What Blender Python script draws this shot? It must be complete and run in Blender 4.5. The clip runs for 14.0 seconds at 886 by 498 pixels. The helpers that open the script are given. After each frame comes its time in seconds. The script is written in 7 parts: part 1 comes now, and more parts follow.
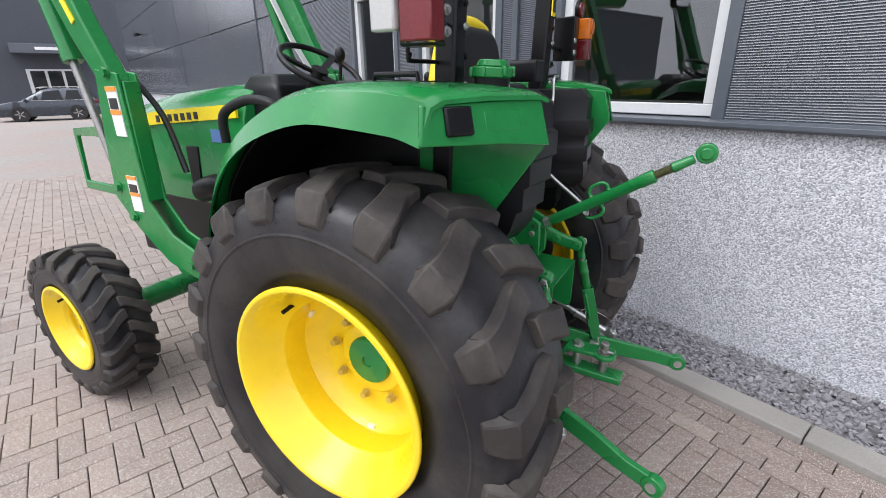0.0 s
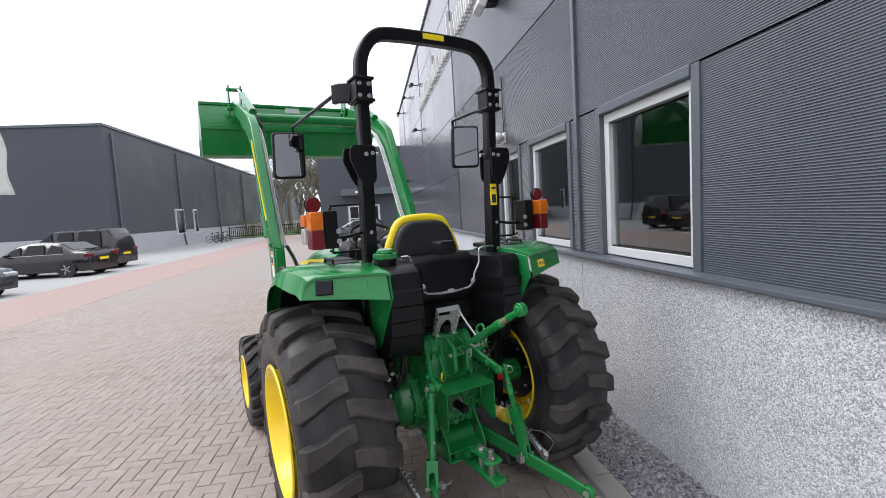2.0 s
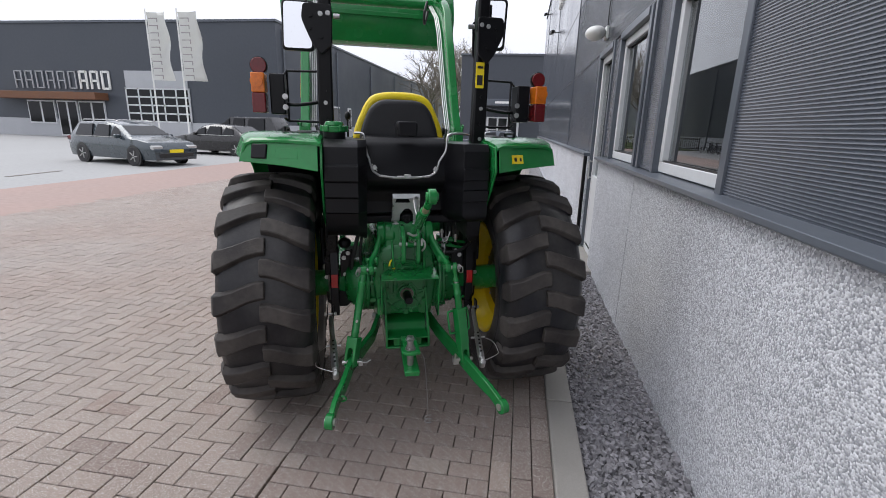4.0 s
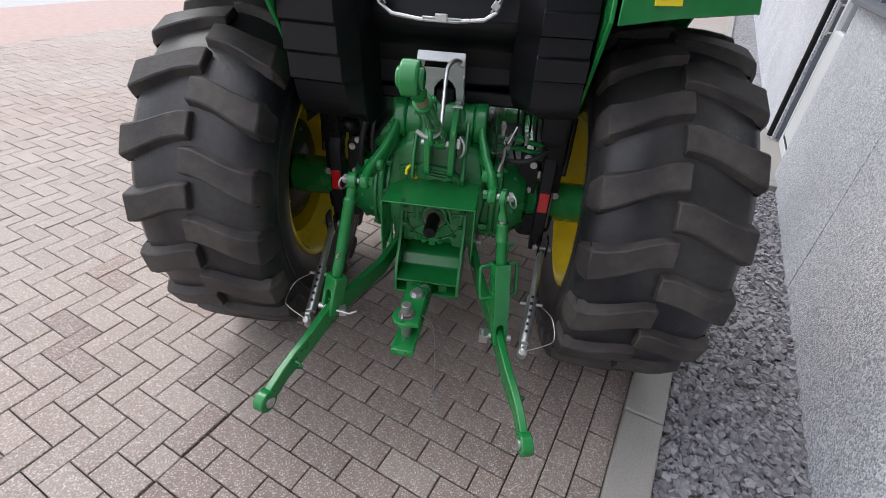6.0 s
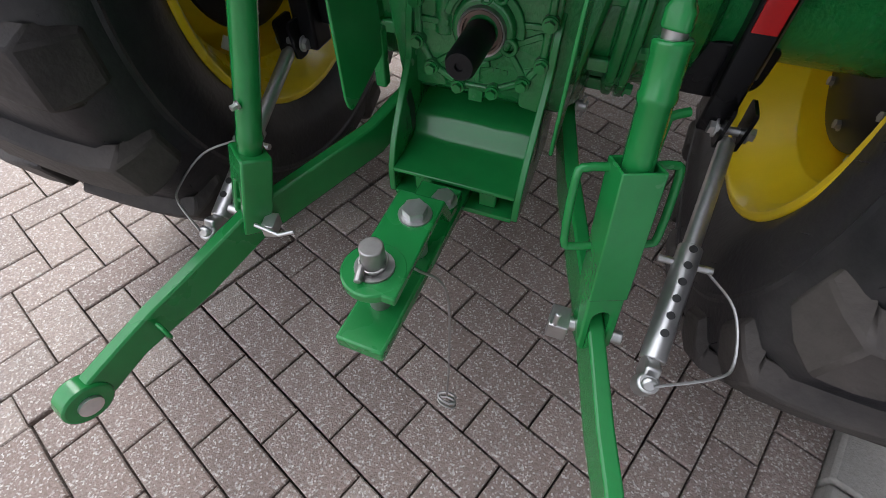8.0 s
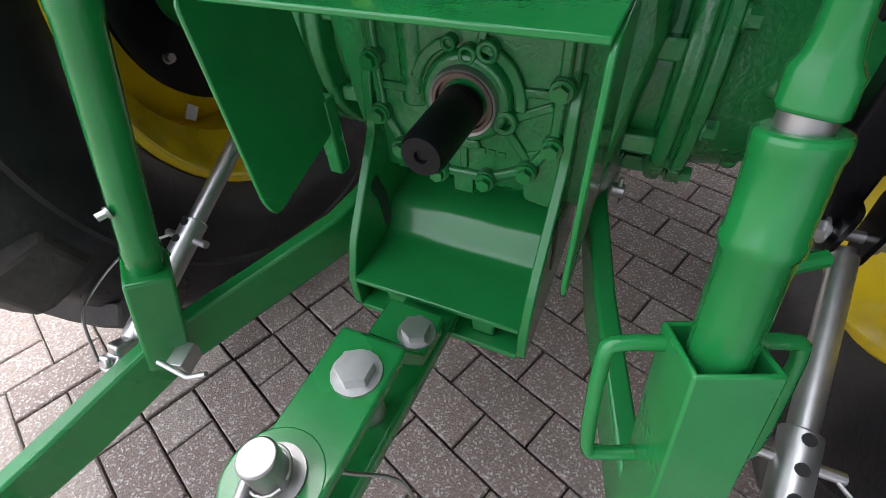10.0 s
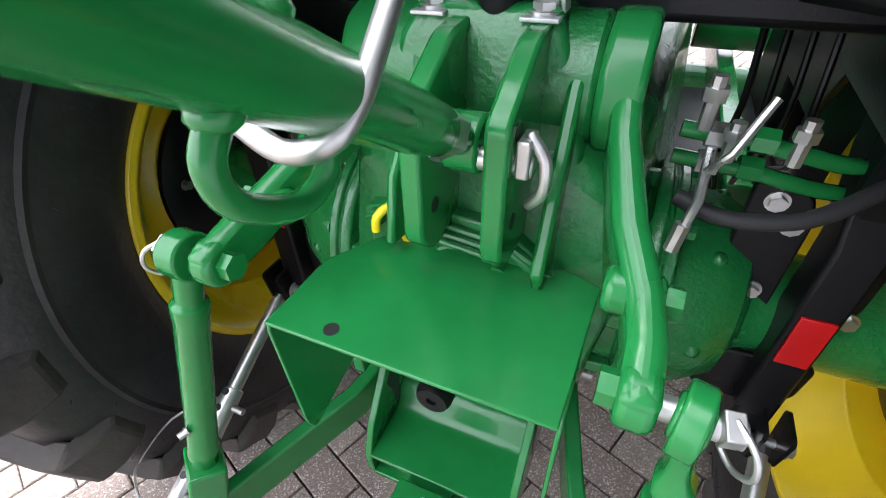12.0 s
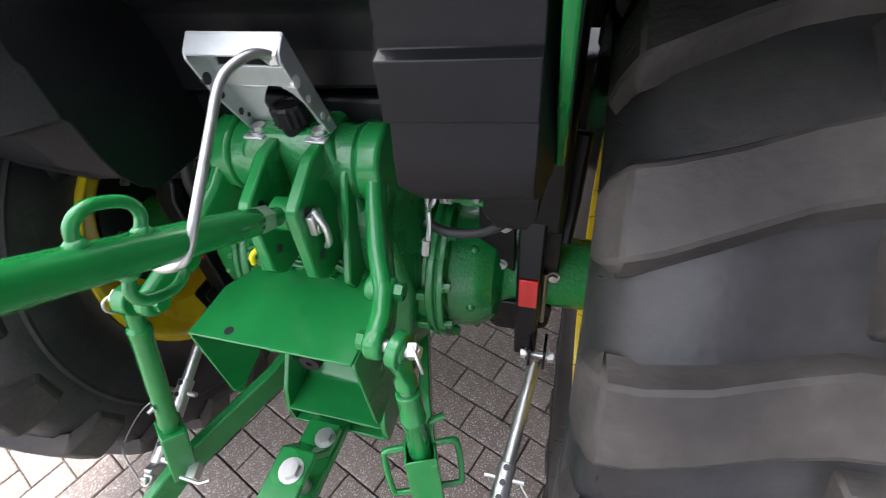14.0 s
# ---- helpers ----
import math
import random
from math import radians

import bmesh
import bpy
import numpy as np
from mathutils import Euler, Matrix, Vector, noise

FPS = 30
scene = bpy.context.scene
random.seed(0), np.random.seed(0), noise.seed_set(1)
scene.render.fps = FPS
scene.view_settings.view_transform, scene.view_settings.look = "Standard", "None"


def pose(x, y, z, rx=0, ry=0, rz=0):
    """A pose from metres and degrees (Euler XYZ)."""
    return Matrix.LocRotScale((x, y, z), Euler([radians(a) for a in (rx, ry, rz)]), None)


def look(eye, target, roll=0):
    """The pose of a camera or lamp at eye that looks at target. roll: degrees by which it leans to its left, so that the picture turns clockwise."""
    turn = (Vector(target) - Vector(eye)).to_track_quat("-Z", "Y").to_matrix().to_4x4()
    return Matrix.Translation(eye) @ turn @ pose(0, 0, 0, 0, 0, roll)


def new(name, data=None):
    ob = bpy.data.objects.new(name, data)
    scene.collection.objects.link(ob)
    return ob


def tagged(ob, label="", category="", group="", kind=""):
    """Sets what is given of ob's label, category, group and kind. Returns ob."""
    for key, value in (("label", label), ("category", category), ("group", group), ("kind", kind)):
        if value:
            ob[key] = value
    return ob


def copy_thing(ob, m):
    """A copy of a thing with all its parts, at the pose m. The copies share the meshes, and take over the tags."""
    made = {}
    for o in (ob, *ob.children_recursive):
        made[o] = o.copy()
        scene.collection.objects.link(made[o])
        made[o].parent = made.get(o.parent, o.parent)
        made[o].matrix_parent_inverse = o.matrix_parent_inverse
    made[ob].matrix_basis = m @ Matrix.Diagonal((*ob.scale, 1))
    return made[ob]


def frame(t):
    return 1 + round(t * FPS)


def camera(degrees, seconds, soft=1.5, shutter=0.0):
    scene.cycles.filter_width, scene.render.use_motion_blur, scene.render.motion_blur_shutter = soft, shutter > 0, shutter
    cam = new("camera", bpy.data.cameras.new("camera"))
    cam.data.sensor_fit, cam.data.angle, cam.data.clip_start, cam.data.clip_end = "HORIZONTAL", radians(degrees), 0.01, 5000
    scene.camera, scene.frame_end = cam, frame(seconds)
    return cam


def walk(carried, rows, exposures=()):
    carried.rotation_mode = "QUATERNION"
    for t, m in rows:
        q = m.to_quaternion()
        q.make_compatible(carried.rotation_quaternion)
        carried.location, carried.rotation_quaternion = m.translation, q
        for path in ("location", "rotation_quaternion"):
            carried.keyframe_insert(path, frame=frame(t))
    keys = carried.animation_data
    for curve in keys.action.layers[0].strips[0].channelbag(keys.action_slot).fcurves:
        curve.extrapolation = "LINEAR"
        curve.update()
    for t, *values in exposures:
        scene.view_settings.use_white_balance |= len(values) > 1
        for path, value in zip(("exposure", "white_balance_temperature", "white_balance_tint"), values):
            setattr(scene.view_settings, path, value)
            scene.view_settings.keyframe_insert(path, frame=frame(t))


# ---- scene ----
# camera and its way round the tractor
PATH = [
    (0, (-1.421, -1.57, 1.529), (-0.247, -0.103, 0.845), -0.8),
    (0.5, (-1.17, -2.007, 1.556), (-0.184, -0.341, 1.053), -0.8),
    (1, (-0.85, -2.418, 1.668), (-0.116, -0.574, 1.42), -1.0),
    (1.5, (-0.664, -2.686, 1.755), (-0.087, -0.773, 1.662), -1.4),
    (2, (-0.436, -2.924, 1.775), (-0.139, -0.954, 1.605), -3.5),
    (2.5, (-0.102, -3.012, 1.736), (0.062, -1.034, 1.487), -2.0),
    (3, (0.21, -3.072, 1.673), (0.182, -1.099, 1.351), -1.0),
    (3.5, (0.417, -3.008, 1.644), (0.23, -1.057, 1.249), -0.2),
    (3.7, (0.5, -2.927, 1.584), (0.264, -0.988, 1.156), 0.9),
    (5.8, (0.647, -1.753, 1.549), (-0.071, -0.262, 0.426), 1.3),
    (6, (0.666, -1.66, 1.518), (-0.082, -0.192, 0.384), 3.7),
    (6.5, (0.642, -1.474, 1.408), (-0.175, -0.08, 0.23), 0.9),
    (7, (0.539, -1.249, 1.259), (-0.244, 0.018, -0.075), -1.4),
    (7.2, (0.504, -1.176, 1.198), (-0.251, 0.008, -0.226), -0.4),
    (9.3, (0.275, -0.747, 0.841), (-0.67, 0.062, -0.725), -2.6),
    (9.5, (0.274, -0.734, 0.854), (-0.7, 0.123, -0.667), -3.0),
    (10, (0.281, -0.709, 0.892), (-0.758, 0.23, -0.536), -4.2),
    (10.5, (0.272, -0.702, 0.934), (-0.828, 0.271, -0.423), -5.5),
    (11, (0.266, -0.685, 0.971), (-0.887, 0.312, -0.324), -4.4),
    (11.5, (0.26, -0.682, 1.035), (-0.893, 0.333, -0.247), -3.9),
    (12, (0.254, -0.689, 1.15), (-0.867, 0.391, -0.105), -2.1),
    (12.5, (0.278, -0.723, 1.239), (-0.967, 0.283, 0.039), -6.4),
    (13, (0.374, -0.74, 1.318), (-0.947, 0.151, 0.109), -5.6),
    (13.5, (0.477, -0.764, 1.321), (-0.768, 0.119, 0.028), -5.8),
    (14, (0.557, -0.695, 1.402), (-0.384, 0.42, 0.034), -6.2),
]
cam = camera(88.0, 14.0, 0.45, 0.1)
walk(cam, [(t, look(eye, target, roll)) for t, eye, target, roll in PATH],
     [(0.0, 0.38), (1.0, 0.42), (2.0, 0.2), (3.0, -0.06), (3.7, -0.14), (5.8, 0.35), (6.5, 0.55), (7.2, 0.58), (9.3, 0.95), (10.2, 1.26), (11.0, 1.5), (11.7, 1.72), (12.5, 1.84), (13.2, 1.78), (14.0, 1.68)])

# overcast sky: a white cloud cover in front of a faint clear sky, and a very wide sun
world = bpy.data.worlds.new("overcast_sky")
scene.world = world
world.use_nodes = True
wn, wl = world.node_tree.nodes, world.node_tree.links
sky = wn.new("ShaderNodeTexSky")
sky.sky_type, sky.sun_disc = "NISHITA", False
sky.sun_elevation, sky.sun_rotation = radians(53), radians(284)
bleach = wn.new("ShaderNodeHueSaturation")
bleach.inputs["Saturation"].default_value = 0.12
bleach.inputs["Value"].default_value = 0.1
cloud = wn.new("ShaderNodeMixRGB")
cloud.inputs["Fac"].default_value = 0.8
cloud.inputs["Color2"].default_value = (0.93, 0.955, 1.075, 1)
wl.new(sky.outputs["Color"], bleach.inputs["Color"])
wl.new(bleach.outputs["Color"], cloud.inputs["Color1"])
way_up, height = wn.new("ShaderNodeTexCoord"), wn.new("ShaderNodeSeparateXYZ")
wl.new(way_up.outputs["Generated"], height.inputs["Vector"])
rise = wn.new("ShaderNodeMapRange")
rise.inputs["To Min"].default_value, rise.inputs["To Max"].default_value = 1.1, 2.1
wl.new(height.outputs["Z"], rise.inputs["Value"])
wl.new(rise.outputs["Result"], wn["Background"].inputs["Strength"])
wl.new(cloud.outputs["Color"], wn["Background"].inputs["Color"])
sun = new("sun", bpy.data.lights.new("sun", "SUN"))
sun.data.energy, sun.data.angle, sun.data.color = 1.5, radians(35), (1.0, 0.985, 0.96)
sun.matrix_world = look((-16, 4, 22), (0, 0, 0))


# ---- materials ----
def material(name, color, rough=0.5, metal=0.0, vary=0.12, grain=60.0, bump=0.0, bump_scale=80.0, stain=3.0, coat=0.0, spread=0.0, color2=None, speck=0.0):
    """A surface with fine grain and broad stains in its colour, uneven gloss and fine relief. spread: how far separate pieces differ."""
    m = bpy.data.materials.new(name)
    m.use_nodes = True
    n, l = m.node_tree.nodes, m.node_tree.links
    b = n["Principled BSDF"]
    b.inputs["Metallic"].default_value = metal
    b.inputs["Coat Weight"].default_value = coat
    b.inputs["Coat Roughness"].default_value = 0.08
    place = n.new("ShaderNodeTexCoord")
    fine, broad = n.new("ShaderNodeTexNoise"), n.new("ShaderNodeTexNoise")
    fine.inputs["Scale"].default_value, fine.inputs["Detail"].default_value = grain, 4
    broad.inputs["Scale"].default_value, broad.inputs["Detail"].default_value = stain, 5
    for t in (fine, broad):
        l.new(place.outputs["Object"], t.inputs["Vector"])
    total = n.new("ShaderNodeMath")
    total.operation = "ADD"
    l.new(fine.outputs["Fac"], total.inputs[0])
    l.new(broad.outputs["Fac"], total.inputs[1])
    tone = n.new("ShaderNodeMapRange")
    tone.inputs["From Min"].default_value, tone.inputs["From Max"].default_value = 0.6, 1.4
    tone.inputs["To Min"].default_value, tone.inputs["To Max"].default_value = 1 - vary, 1 + vary
    l.new(total.outputs[0], tone.inputs["Value"])
    value = tone.outputs["Result"]
    if spread:
        info = n.new("ShaderNodeObjectInfo")
        isle = n.new("ShaderNodeNewGeometry")
        both = n.new("ShaderNodeMath")
        both.operation = "ADD"
        l.new(info.outputs["Random"], both.inputs[0])
        l.new(isle.outputs["Random Per Island"], both.inputs[1])
        part_of = n.new("ShaderNodeMath")
        part_of.operation = "FRACT"
        l.new(both.outputs[0], part_of.inputs[0])
        rng = n.new("ShaderNodeMapRange")
        rng.inputs["To Min"].default_value, rng.inputs["To Max"].default_value = 1 - spread, 1 + spread
        l.new(part_of.outputs[0], rng.inputs["Value"])
        times = n.new("ShaderNodeMath")
        times.operation = "MULTIPLY"
        l.new(value, times.inputs[0])
        l.new(rng.outputs["Result"], times.inputs[1])
        value = times.outputs[0]
    base = n.new("ShaderNodeMixRGB")
    base.inputs["Color1"].default_value = (*color, 1)
    base.inputs["Color2"].default_value = (*(color2 or color), 1)
    l.new(broad.outputs["Fac"], base.inputs["Fac"])
    if color2:
        ramp = n.new("ShaderNodeMapRange")
        ramp.inputs["From Min"].default_value, ramp.inputs["From Max"].default_value = 0.4, 0.6
        l.new(broad.outputs["Fac"], ramp.inputs["Value"])
        l.new(ramp.outputs["Result"], base.inputs["Fac"])
    hue = n.new("ShaderNodeHueSaturation")
    l.new(base.outputs["Color"], hue.inputs["Color"])
    l.new(value, hue.inputs["Value"])
    l.new(hue.outputs["Color"], b.inputs["Base Color"])
    if speck:
        cell = n.new("ShaderNodeTexVoronoi")
        cell.inputs["Scale"].default_value = speck
        l.new(place.outputs["Object"], cell.inputs["Vector"])
        pick = n.new("ShaderNodeSeparateColor")
        l.new(cell.outputs["Color"], pick.inputs["Color"])
        rare = n.new("ShaderNodeMapRange")
        rare.inputs["From Min"].default_value, rare.inputs["From Max"].default_value = 0.72, 1.0
        rare.inputs["To Max"].default_value = 0.68
        l.new(pick.outputs["Red"], rare.inputs["Value"])
        chips = n.new("ShaderNodeMixRGB")
        chips.inputs["Color2"].default_value = (0.62, 0.6, 0.56, 1)
        l.new(rare.outputs["Result"], chips.inputs["Fac"])
        dark = n.new("ShaderNodeMapRange")
        dark.inputs["To Min"].default_value, dark.inputs["To Max"].default_value = 0.84, 1.16
        l.new(pick.outputs["Green"], dark.inputs["Value"])
        l.new(hue.outputs["Color"], chips.inputs["Color1"])
        shade = n.new("ShaderNodeHueSaturation")
        l.new(chips.outputs["Color"], shade.inputs["Color"])
        l.new(dark.outputs["Result"], shade.inputs["Value"])
        l.new(shade.outputs["Color"], b.inputs["Base Color"])
    gloss = n.new("ShaderNodeMapRange")
    gloss.inputs["From Min"].default_value, gloss.inputs["From Max"].default_value = 0.3, 0.7
    gloss.inputs["To Min"].default_value, gloss.inputs["To Max"].default_value = max(rough * 0.8, 0.02), min(rough * 1.25, 1)
    l.new(broad.outputs["Fac"], gloss.inputs["Value"])
    l.new(gloss.outputs["Result"], b.inputs["Roughness"])
    if bump:
        relief = n.new("ShaderNodeTexNoise")
        relief.inputs["Scale"].default_value, relief.inputs["Detail"].default_value = bump_scale, 3
        l.new(place.outputs["Object"], relief.inputs["Vector"])
        dent = n.new("ShaderNodeBump")
        dent.inputs["Strength"].default_value, dent.inputs["Distance"].default_value = bump, 0.01
        l.new(relief.outputs["Fac"], dent.inputs["Height"])
        l.new(dent.outputs["Normal"], b.inputs["Normal"])
    return m


def stones(name, dark, light, size, bump=0.6, rough=0.85):
    """Small stones set in or lying on a surface, each of its own grey."""
    m = bpy.data.materials.new(name)
    m.use_nodes = True
    n, l = m.node_tree.nodes, m.node_tree.links
    b = n["Principled BSDF"]
    b.inputs["Roughness"].default_value = rough
    place = n.new("ShaderNodeTexCoord")
    cell = n.new("ShaderNodeTexVoronoi")
    cell.inputs["Scale"].default_value = size
    broad = n.new("ShaderNodeTexNoise")
    broad.inputs["Scale"].default_value = 1.3
    broad.inputs["Detail"].default_value = 6
    for t in (cell, broad):
        l.new(place.outputs["Object"], t.inputs["Vector"])
    pick = n.new("ShaderNodeSeparateColor")
    l.new(cell.outputs["Color"], pick.inputs["Color"])
    mix = n.new("ShaderNodeMixRGB")
    mix.inputs["Color1"].default_value, mix.inputs["Color2"].default_value = (*dark, 1), (*light, 1)
    l.new(pick.outputs["Red"], mix.inputs["Fac"])
    tone = n.new("ShaderNodeMapRange")
    tone.inputs["To Min"].default_value, tone.inputs["To Max"].default_value = 0.75, 1.25
    l.new(broad.outputs["Fac"], tone.inputs["Value"])
    hue = n.new("ShaderNodeHueSaturation")
    l.new(mix.outputs["Color"], hue.inputs["Color"])
    l.new(tone.outputs["Result"], hue.inputs["Value"])
    l.new(hue.outputs["Color"], b.inputs["Base Color"])
    dent = n.new("ShaderNodeBump")
    dent.invert = True
    dent.inputs["Strength"].default_value, dent.inputs["Distance"].default_value = bump, 0.01
    l.new(cell.outputs["Distance"], dent.inputs["Height"])
    l.new(dent.outputs["Normal"], b.inputs["Normal"])
    return m


GREEN = material("green_paint", (0.0115, 0.194, 0.044), 0.24, vary=0.13, grain=25, stain=3.5, coat=0.3, bump=0.02, bump_scale=140)
GREEN.node_tree.nodes["Principled BSDF"].inputs["Specular IOR Level"].default_value = 0.38
CAST = material("green_painted_casting", (0.011, 0.176, 0.042), 0.26, vary=0.14, grain=60, stain=6, coat=0.35, bump=0.2, bump_scale=160)
YELLOW = material("yellow_paint", (0.84, 0.60, 0.012), 0.3, vary=0.05, grain=20, stain=3, coat=0.3)
NUT = material("dull_wheel_nut", (0.55, 0.42, 0.12), 0.4, metal=0.4, vary=0.2, grain=80)
RUBBER = material("tyre_rubber", (0.013, 0.013, 0.016), 0.36, vary=0.35, grain=40, stain=4, bump=0.1, bump_scale=90, color2=(0.031, 0.029, 0.0285))
RUBBER.node_tree.nodes["Principled BSDF"].inputs["Specular IOR Level"].default_value = 0.34
TREAD = material("dusty_tread_rubber", (0.033, 0.029, 0.0275), 0.62, vary=0.3, grain=35, stain=6, bump=0.15, bump_scale=90, color2=(0.058, 0.051, 0.046))
TREAD.node_tree.nodes["Principled BSDF"].inputs["Specular IOR Level"].default_value = 0.3
BLACK = material("black_plastic", (0.0055, 0.0055, 0.0068), 0.38, vary=0.2, grain=120, stain=3, bump=0.08, bump_scale=300)
BLACK_PAINT = material("black_painted_steel", (0.005, 0.005, 0.006), 0.3, vary=0.15, grain=50, stain=3)
for dull in (BLACK, BLACK_PAINT):
    dull.node_tree.nodes["Principled BSDF"].inputs["Specular IOR Level"].default_value = 0.26
SEAT = material("black_vinyl", (0.018, 0.018, 0.02), 0.5, vary=0.15, grain=90, bump=0.1, bump_scale=250)
ZINC = material("zinc_plated_steel", (0.54, 0.54, 0.53), 0.34, metal=0.9, vary=0.15, grain=60, stain=8)
GALV = material("galvanised_sheet", (0.55, 0.57, 0.57), 0.38, metal=0.6, vary=0.1, grain=40, stain=12)
STEEL = material("bare_steel", (0.34, 0.33, 0.32), 0.4, metal=0.85, vary=0.25, grain=60, stain=10)
SEAL = material("worn_bronze_ring", (0.17, 0.125, 0.105), 0.38, metal=0.6, vary=0.25, grain=80)
THREAD = material("oiled_olive_thread", (0.16, 0.165, 0.085), 0.42, metal=0.6, vary=0.25, grain=80)
HOSE = material("rubber_hose", (0.02, 0.02, 0.021), 0.5, vary=0.15)
RED = material("red_reflector", (0.52, 0.008, 0.01), 0.25, vary=0.08, grain=200, coat=0.5)
RED_LENS = material("red_lens", (0.125, 0.005, 0.007), 0.2, vary=0.3, grain=90, coat=0.2)
AMBER = material("amber_lens", (0.62, 0.15, 0.006), 0.2, vary=0.25, grain=90, coat=0.2)
CLEAR = material("clear_lens", (0.46, 0.46, 0.45), 0.15, vary=0.1, grain=100, coat=0.5)
DECAL_W = material("white_decal", (0.78, 0.78, 0.76), 0.35, vary=0.06)
DECAL_Y = material("yellow_decal", (0.9, 0.7, 0.02), 0.35, vary=0.06)
DECAL_K = material("black_print", (0.02, 0.02, 0.02), 0.4, vary=0.06)
MUTED = material("faded_grey_print", (0.36, 0.33, 0.33), 0.6, vary=0.06)
ORANGE = material("orange_print", (0.8, 0.28, 0.03), 0.4, vary=0.06)
BLUE = material("blue_print", (0.1, 0.2, 0.45), 0.4, vary=0.06)
CLADDING = material("anthracite_cladding", (0.062, 0.071, 0.089), 0.22, vary=0.08, grain=9, stain=0.7)
PANEL = material("smooth_anthracite_panel", (0.085, 0.094, 0.112), 0.17, vary=0.06, grain=5, stain=0.5, bump=0.02, bump_scale=3)
CLADDING_FAR = material("anthracite_panel", (0.055, 0.063, 0.078), 0.5, vary=0.1, grain=5, stain=0.3)
for sheet_metal, gloss in ((CLADDING, 0.62), (PANEL, 0.95)):
    sheet_metal.node_tree.nodes["Principled BSDF"].inputs["Specular IOR Level"].default_value = gloss
TRIM = material("grey_coated_trim", (0.095, 0.108, 0.128), 0.38, vary=0.08, grain=20, stain=1)
PLINTH = stones("exposed_aggregate_concrete", (0.25, 0.26, 0.285), (0.74, 0.75, 0.785), 130, 0.5)
PLINTH_FAR = material("pale_concrete", (0.42, 0.43, 0.45), 0.85, vary=0.12, grain=20, stain=0.6)
GRAVEL_BED = stones("gravel_bed", (0.07, 0.07, 0.075), (0.34, 0.335, 0.345), 45, 0.9)
GRAVEL = material("gravel_stone", (0.225, 0.218, 0.23), 0.8, vary=0.15, grain=60, stain=30, spread=0.32)
KERB = material("kerb_concrete", (0.27, 0.255, 0.235), 0.9, vary=0.2, grain=150, stain=2.5, bump=0.2, bump_scale=300)
BRICK = material("concrete_paver", (0.298, 0.249, 0.219), 0.85, vary=0.2, grain=120, stain=0.55, bump=0.45, bump_scale=260, spread=0.085, color2=(0.276, 0.220, 0.190), speck=270)
BRICK_RED = material("red_concrete_paver", (0.238, 0.178, 0.152), 0.85, vary=0.2, grain=120, stain=0.8, bump=0.45, bump_scale=260, spread=0.10, color2=(0.225, 0.18, 0.16), speck=270)
JOINT = material("joint_sand", (0.06, 0.052, 0.042), 0.95, vary=0.3, grain=220, stain=2, bump=0.4, bump_scale=300, color2=(0.06, 0.066, 0.034))
PAVED_FAR = material("distant_paving", (0.285, 0.26, 0.238), 0.9, vary=0.18, grain=9, stain=0.35, color2=(0.29, 0.238, 0.213))
PAVED_PINK = material("pink_paving", (0.335, 0.245, 0.216), 0.9, vary=0.15, grain=9, stain=0.4)
PAVED_GREY = material("pale_grey_paving", (0.33, 0.33, 0.325), 0.9, vary=0.12, grain=9, stain=0.4)
GRASS = material("grass_ground", (0.09, 0.15, 0.03), 0.95, vary=0.3, grain=14, stain=0.6)
ALU = material("white_window_frame", (0.62, 0.63, 0.64), 0.4, vary=0.05, grain=30)
# bark and twig colours are lightened to stand in for haze over the distance
BARK = material("hazed_bare_bark", (0.19, 0.17, 0.145), 0.9, vary=0.25, grain=12)
TWIG = material("hazed_spring_twigs", (0.27, 0.25, 0.15), 0.9, vary=0.3, grain=4)
ROOM = material("room_wall", (0.22, 0.21, 0.2), 0.9, vary=0.1)
WHITE = material("white_enamel", (0.75, 0.75, 0.72), 0.35, vary=0.05)
WOOD = material("brown_timber", (0.16, 0.07, 0.035), 0.6, vary=0.2, grain=12)
MIRROR = material("mirror_glass", (0.85, 0.86, 0.88), 0.02, metal=1.0, vary=0.01)


def glass(name, tint, rough=0.0):
    m = bpy.data.materials.new(name)
    m.use_nodes = True
    n, l = m.node_tree.nodes, m.node_tree.links
    b = n["Principled BSDF"]
    b.inputs["Base Color"].default_value = (*tint, 1)
    b.inputs["Roughness"].default_value = rough
    b.inputs["Transmission Weight"].default_value = 1.0
    b.inputs["IOR"].default_value = 1.9
    return m


GLASS = glass("window_glass", (0.55, 0.6, 0.62))
CAR_GLASS = material("dark_car_glass", (0.008, 0.009, 0.011), 0.06, vary=0.05)
CAR_GLASS.node_tree.nodes["Principled BSDF"].inputs["Specular IOR Level"].default_value = 0.3


# ---- mesh helpers ----
def box(bm, c, s, turn=(0, 0, 0)):
    bmesh.ops.create_cube(bm, size=1, matrix=pose(*c, *turn) @ Matrix.Diagonal((*s, 1)))


def rod(bm, a, b, r, seg=16, r2=None):
    a, b = Vector(a), Vector(b)
    way = b - a
    m = Matrix.Translation((a + b) / 2) @ way.to_track_quat("Z", "Y").to_matrix().to_4x4()
    bmesh.ops.create_cone(bm, cap_ends=True, segments=seg, radius1=r, radius2=r if r2 is None else r2, depth=way.length, matrix=m)


def ball(bm, c, r, seg=12, s=(1, 1, 1)):
    bmesh.ops.create_uvsphere(bm, u_segments=seg, v_segments=max(6, seg // 2), radius=r, matrix=Matrix.Translation(c) @ Matrix.Diagonal((*s, 1)))


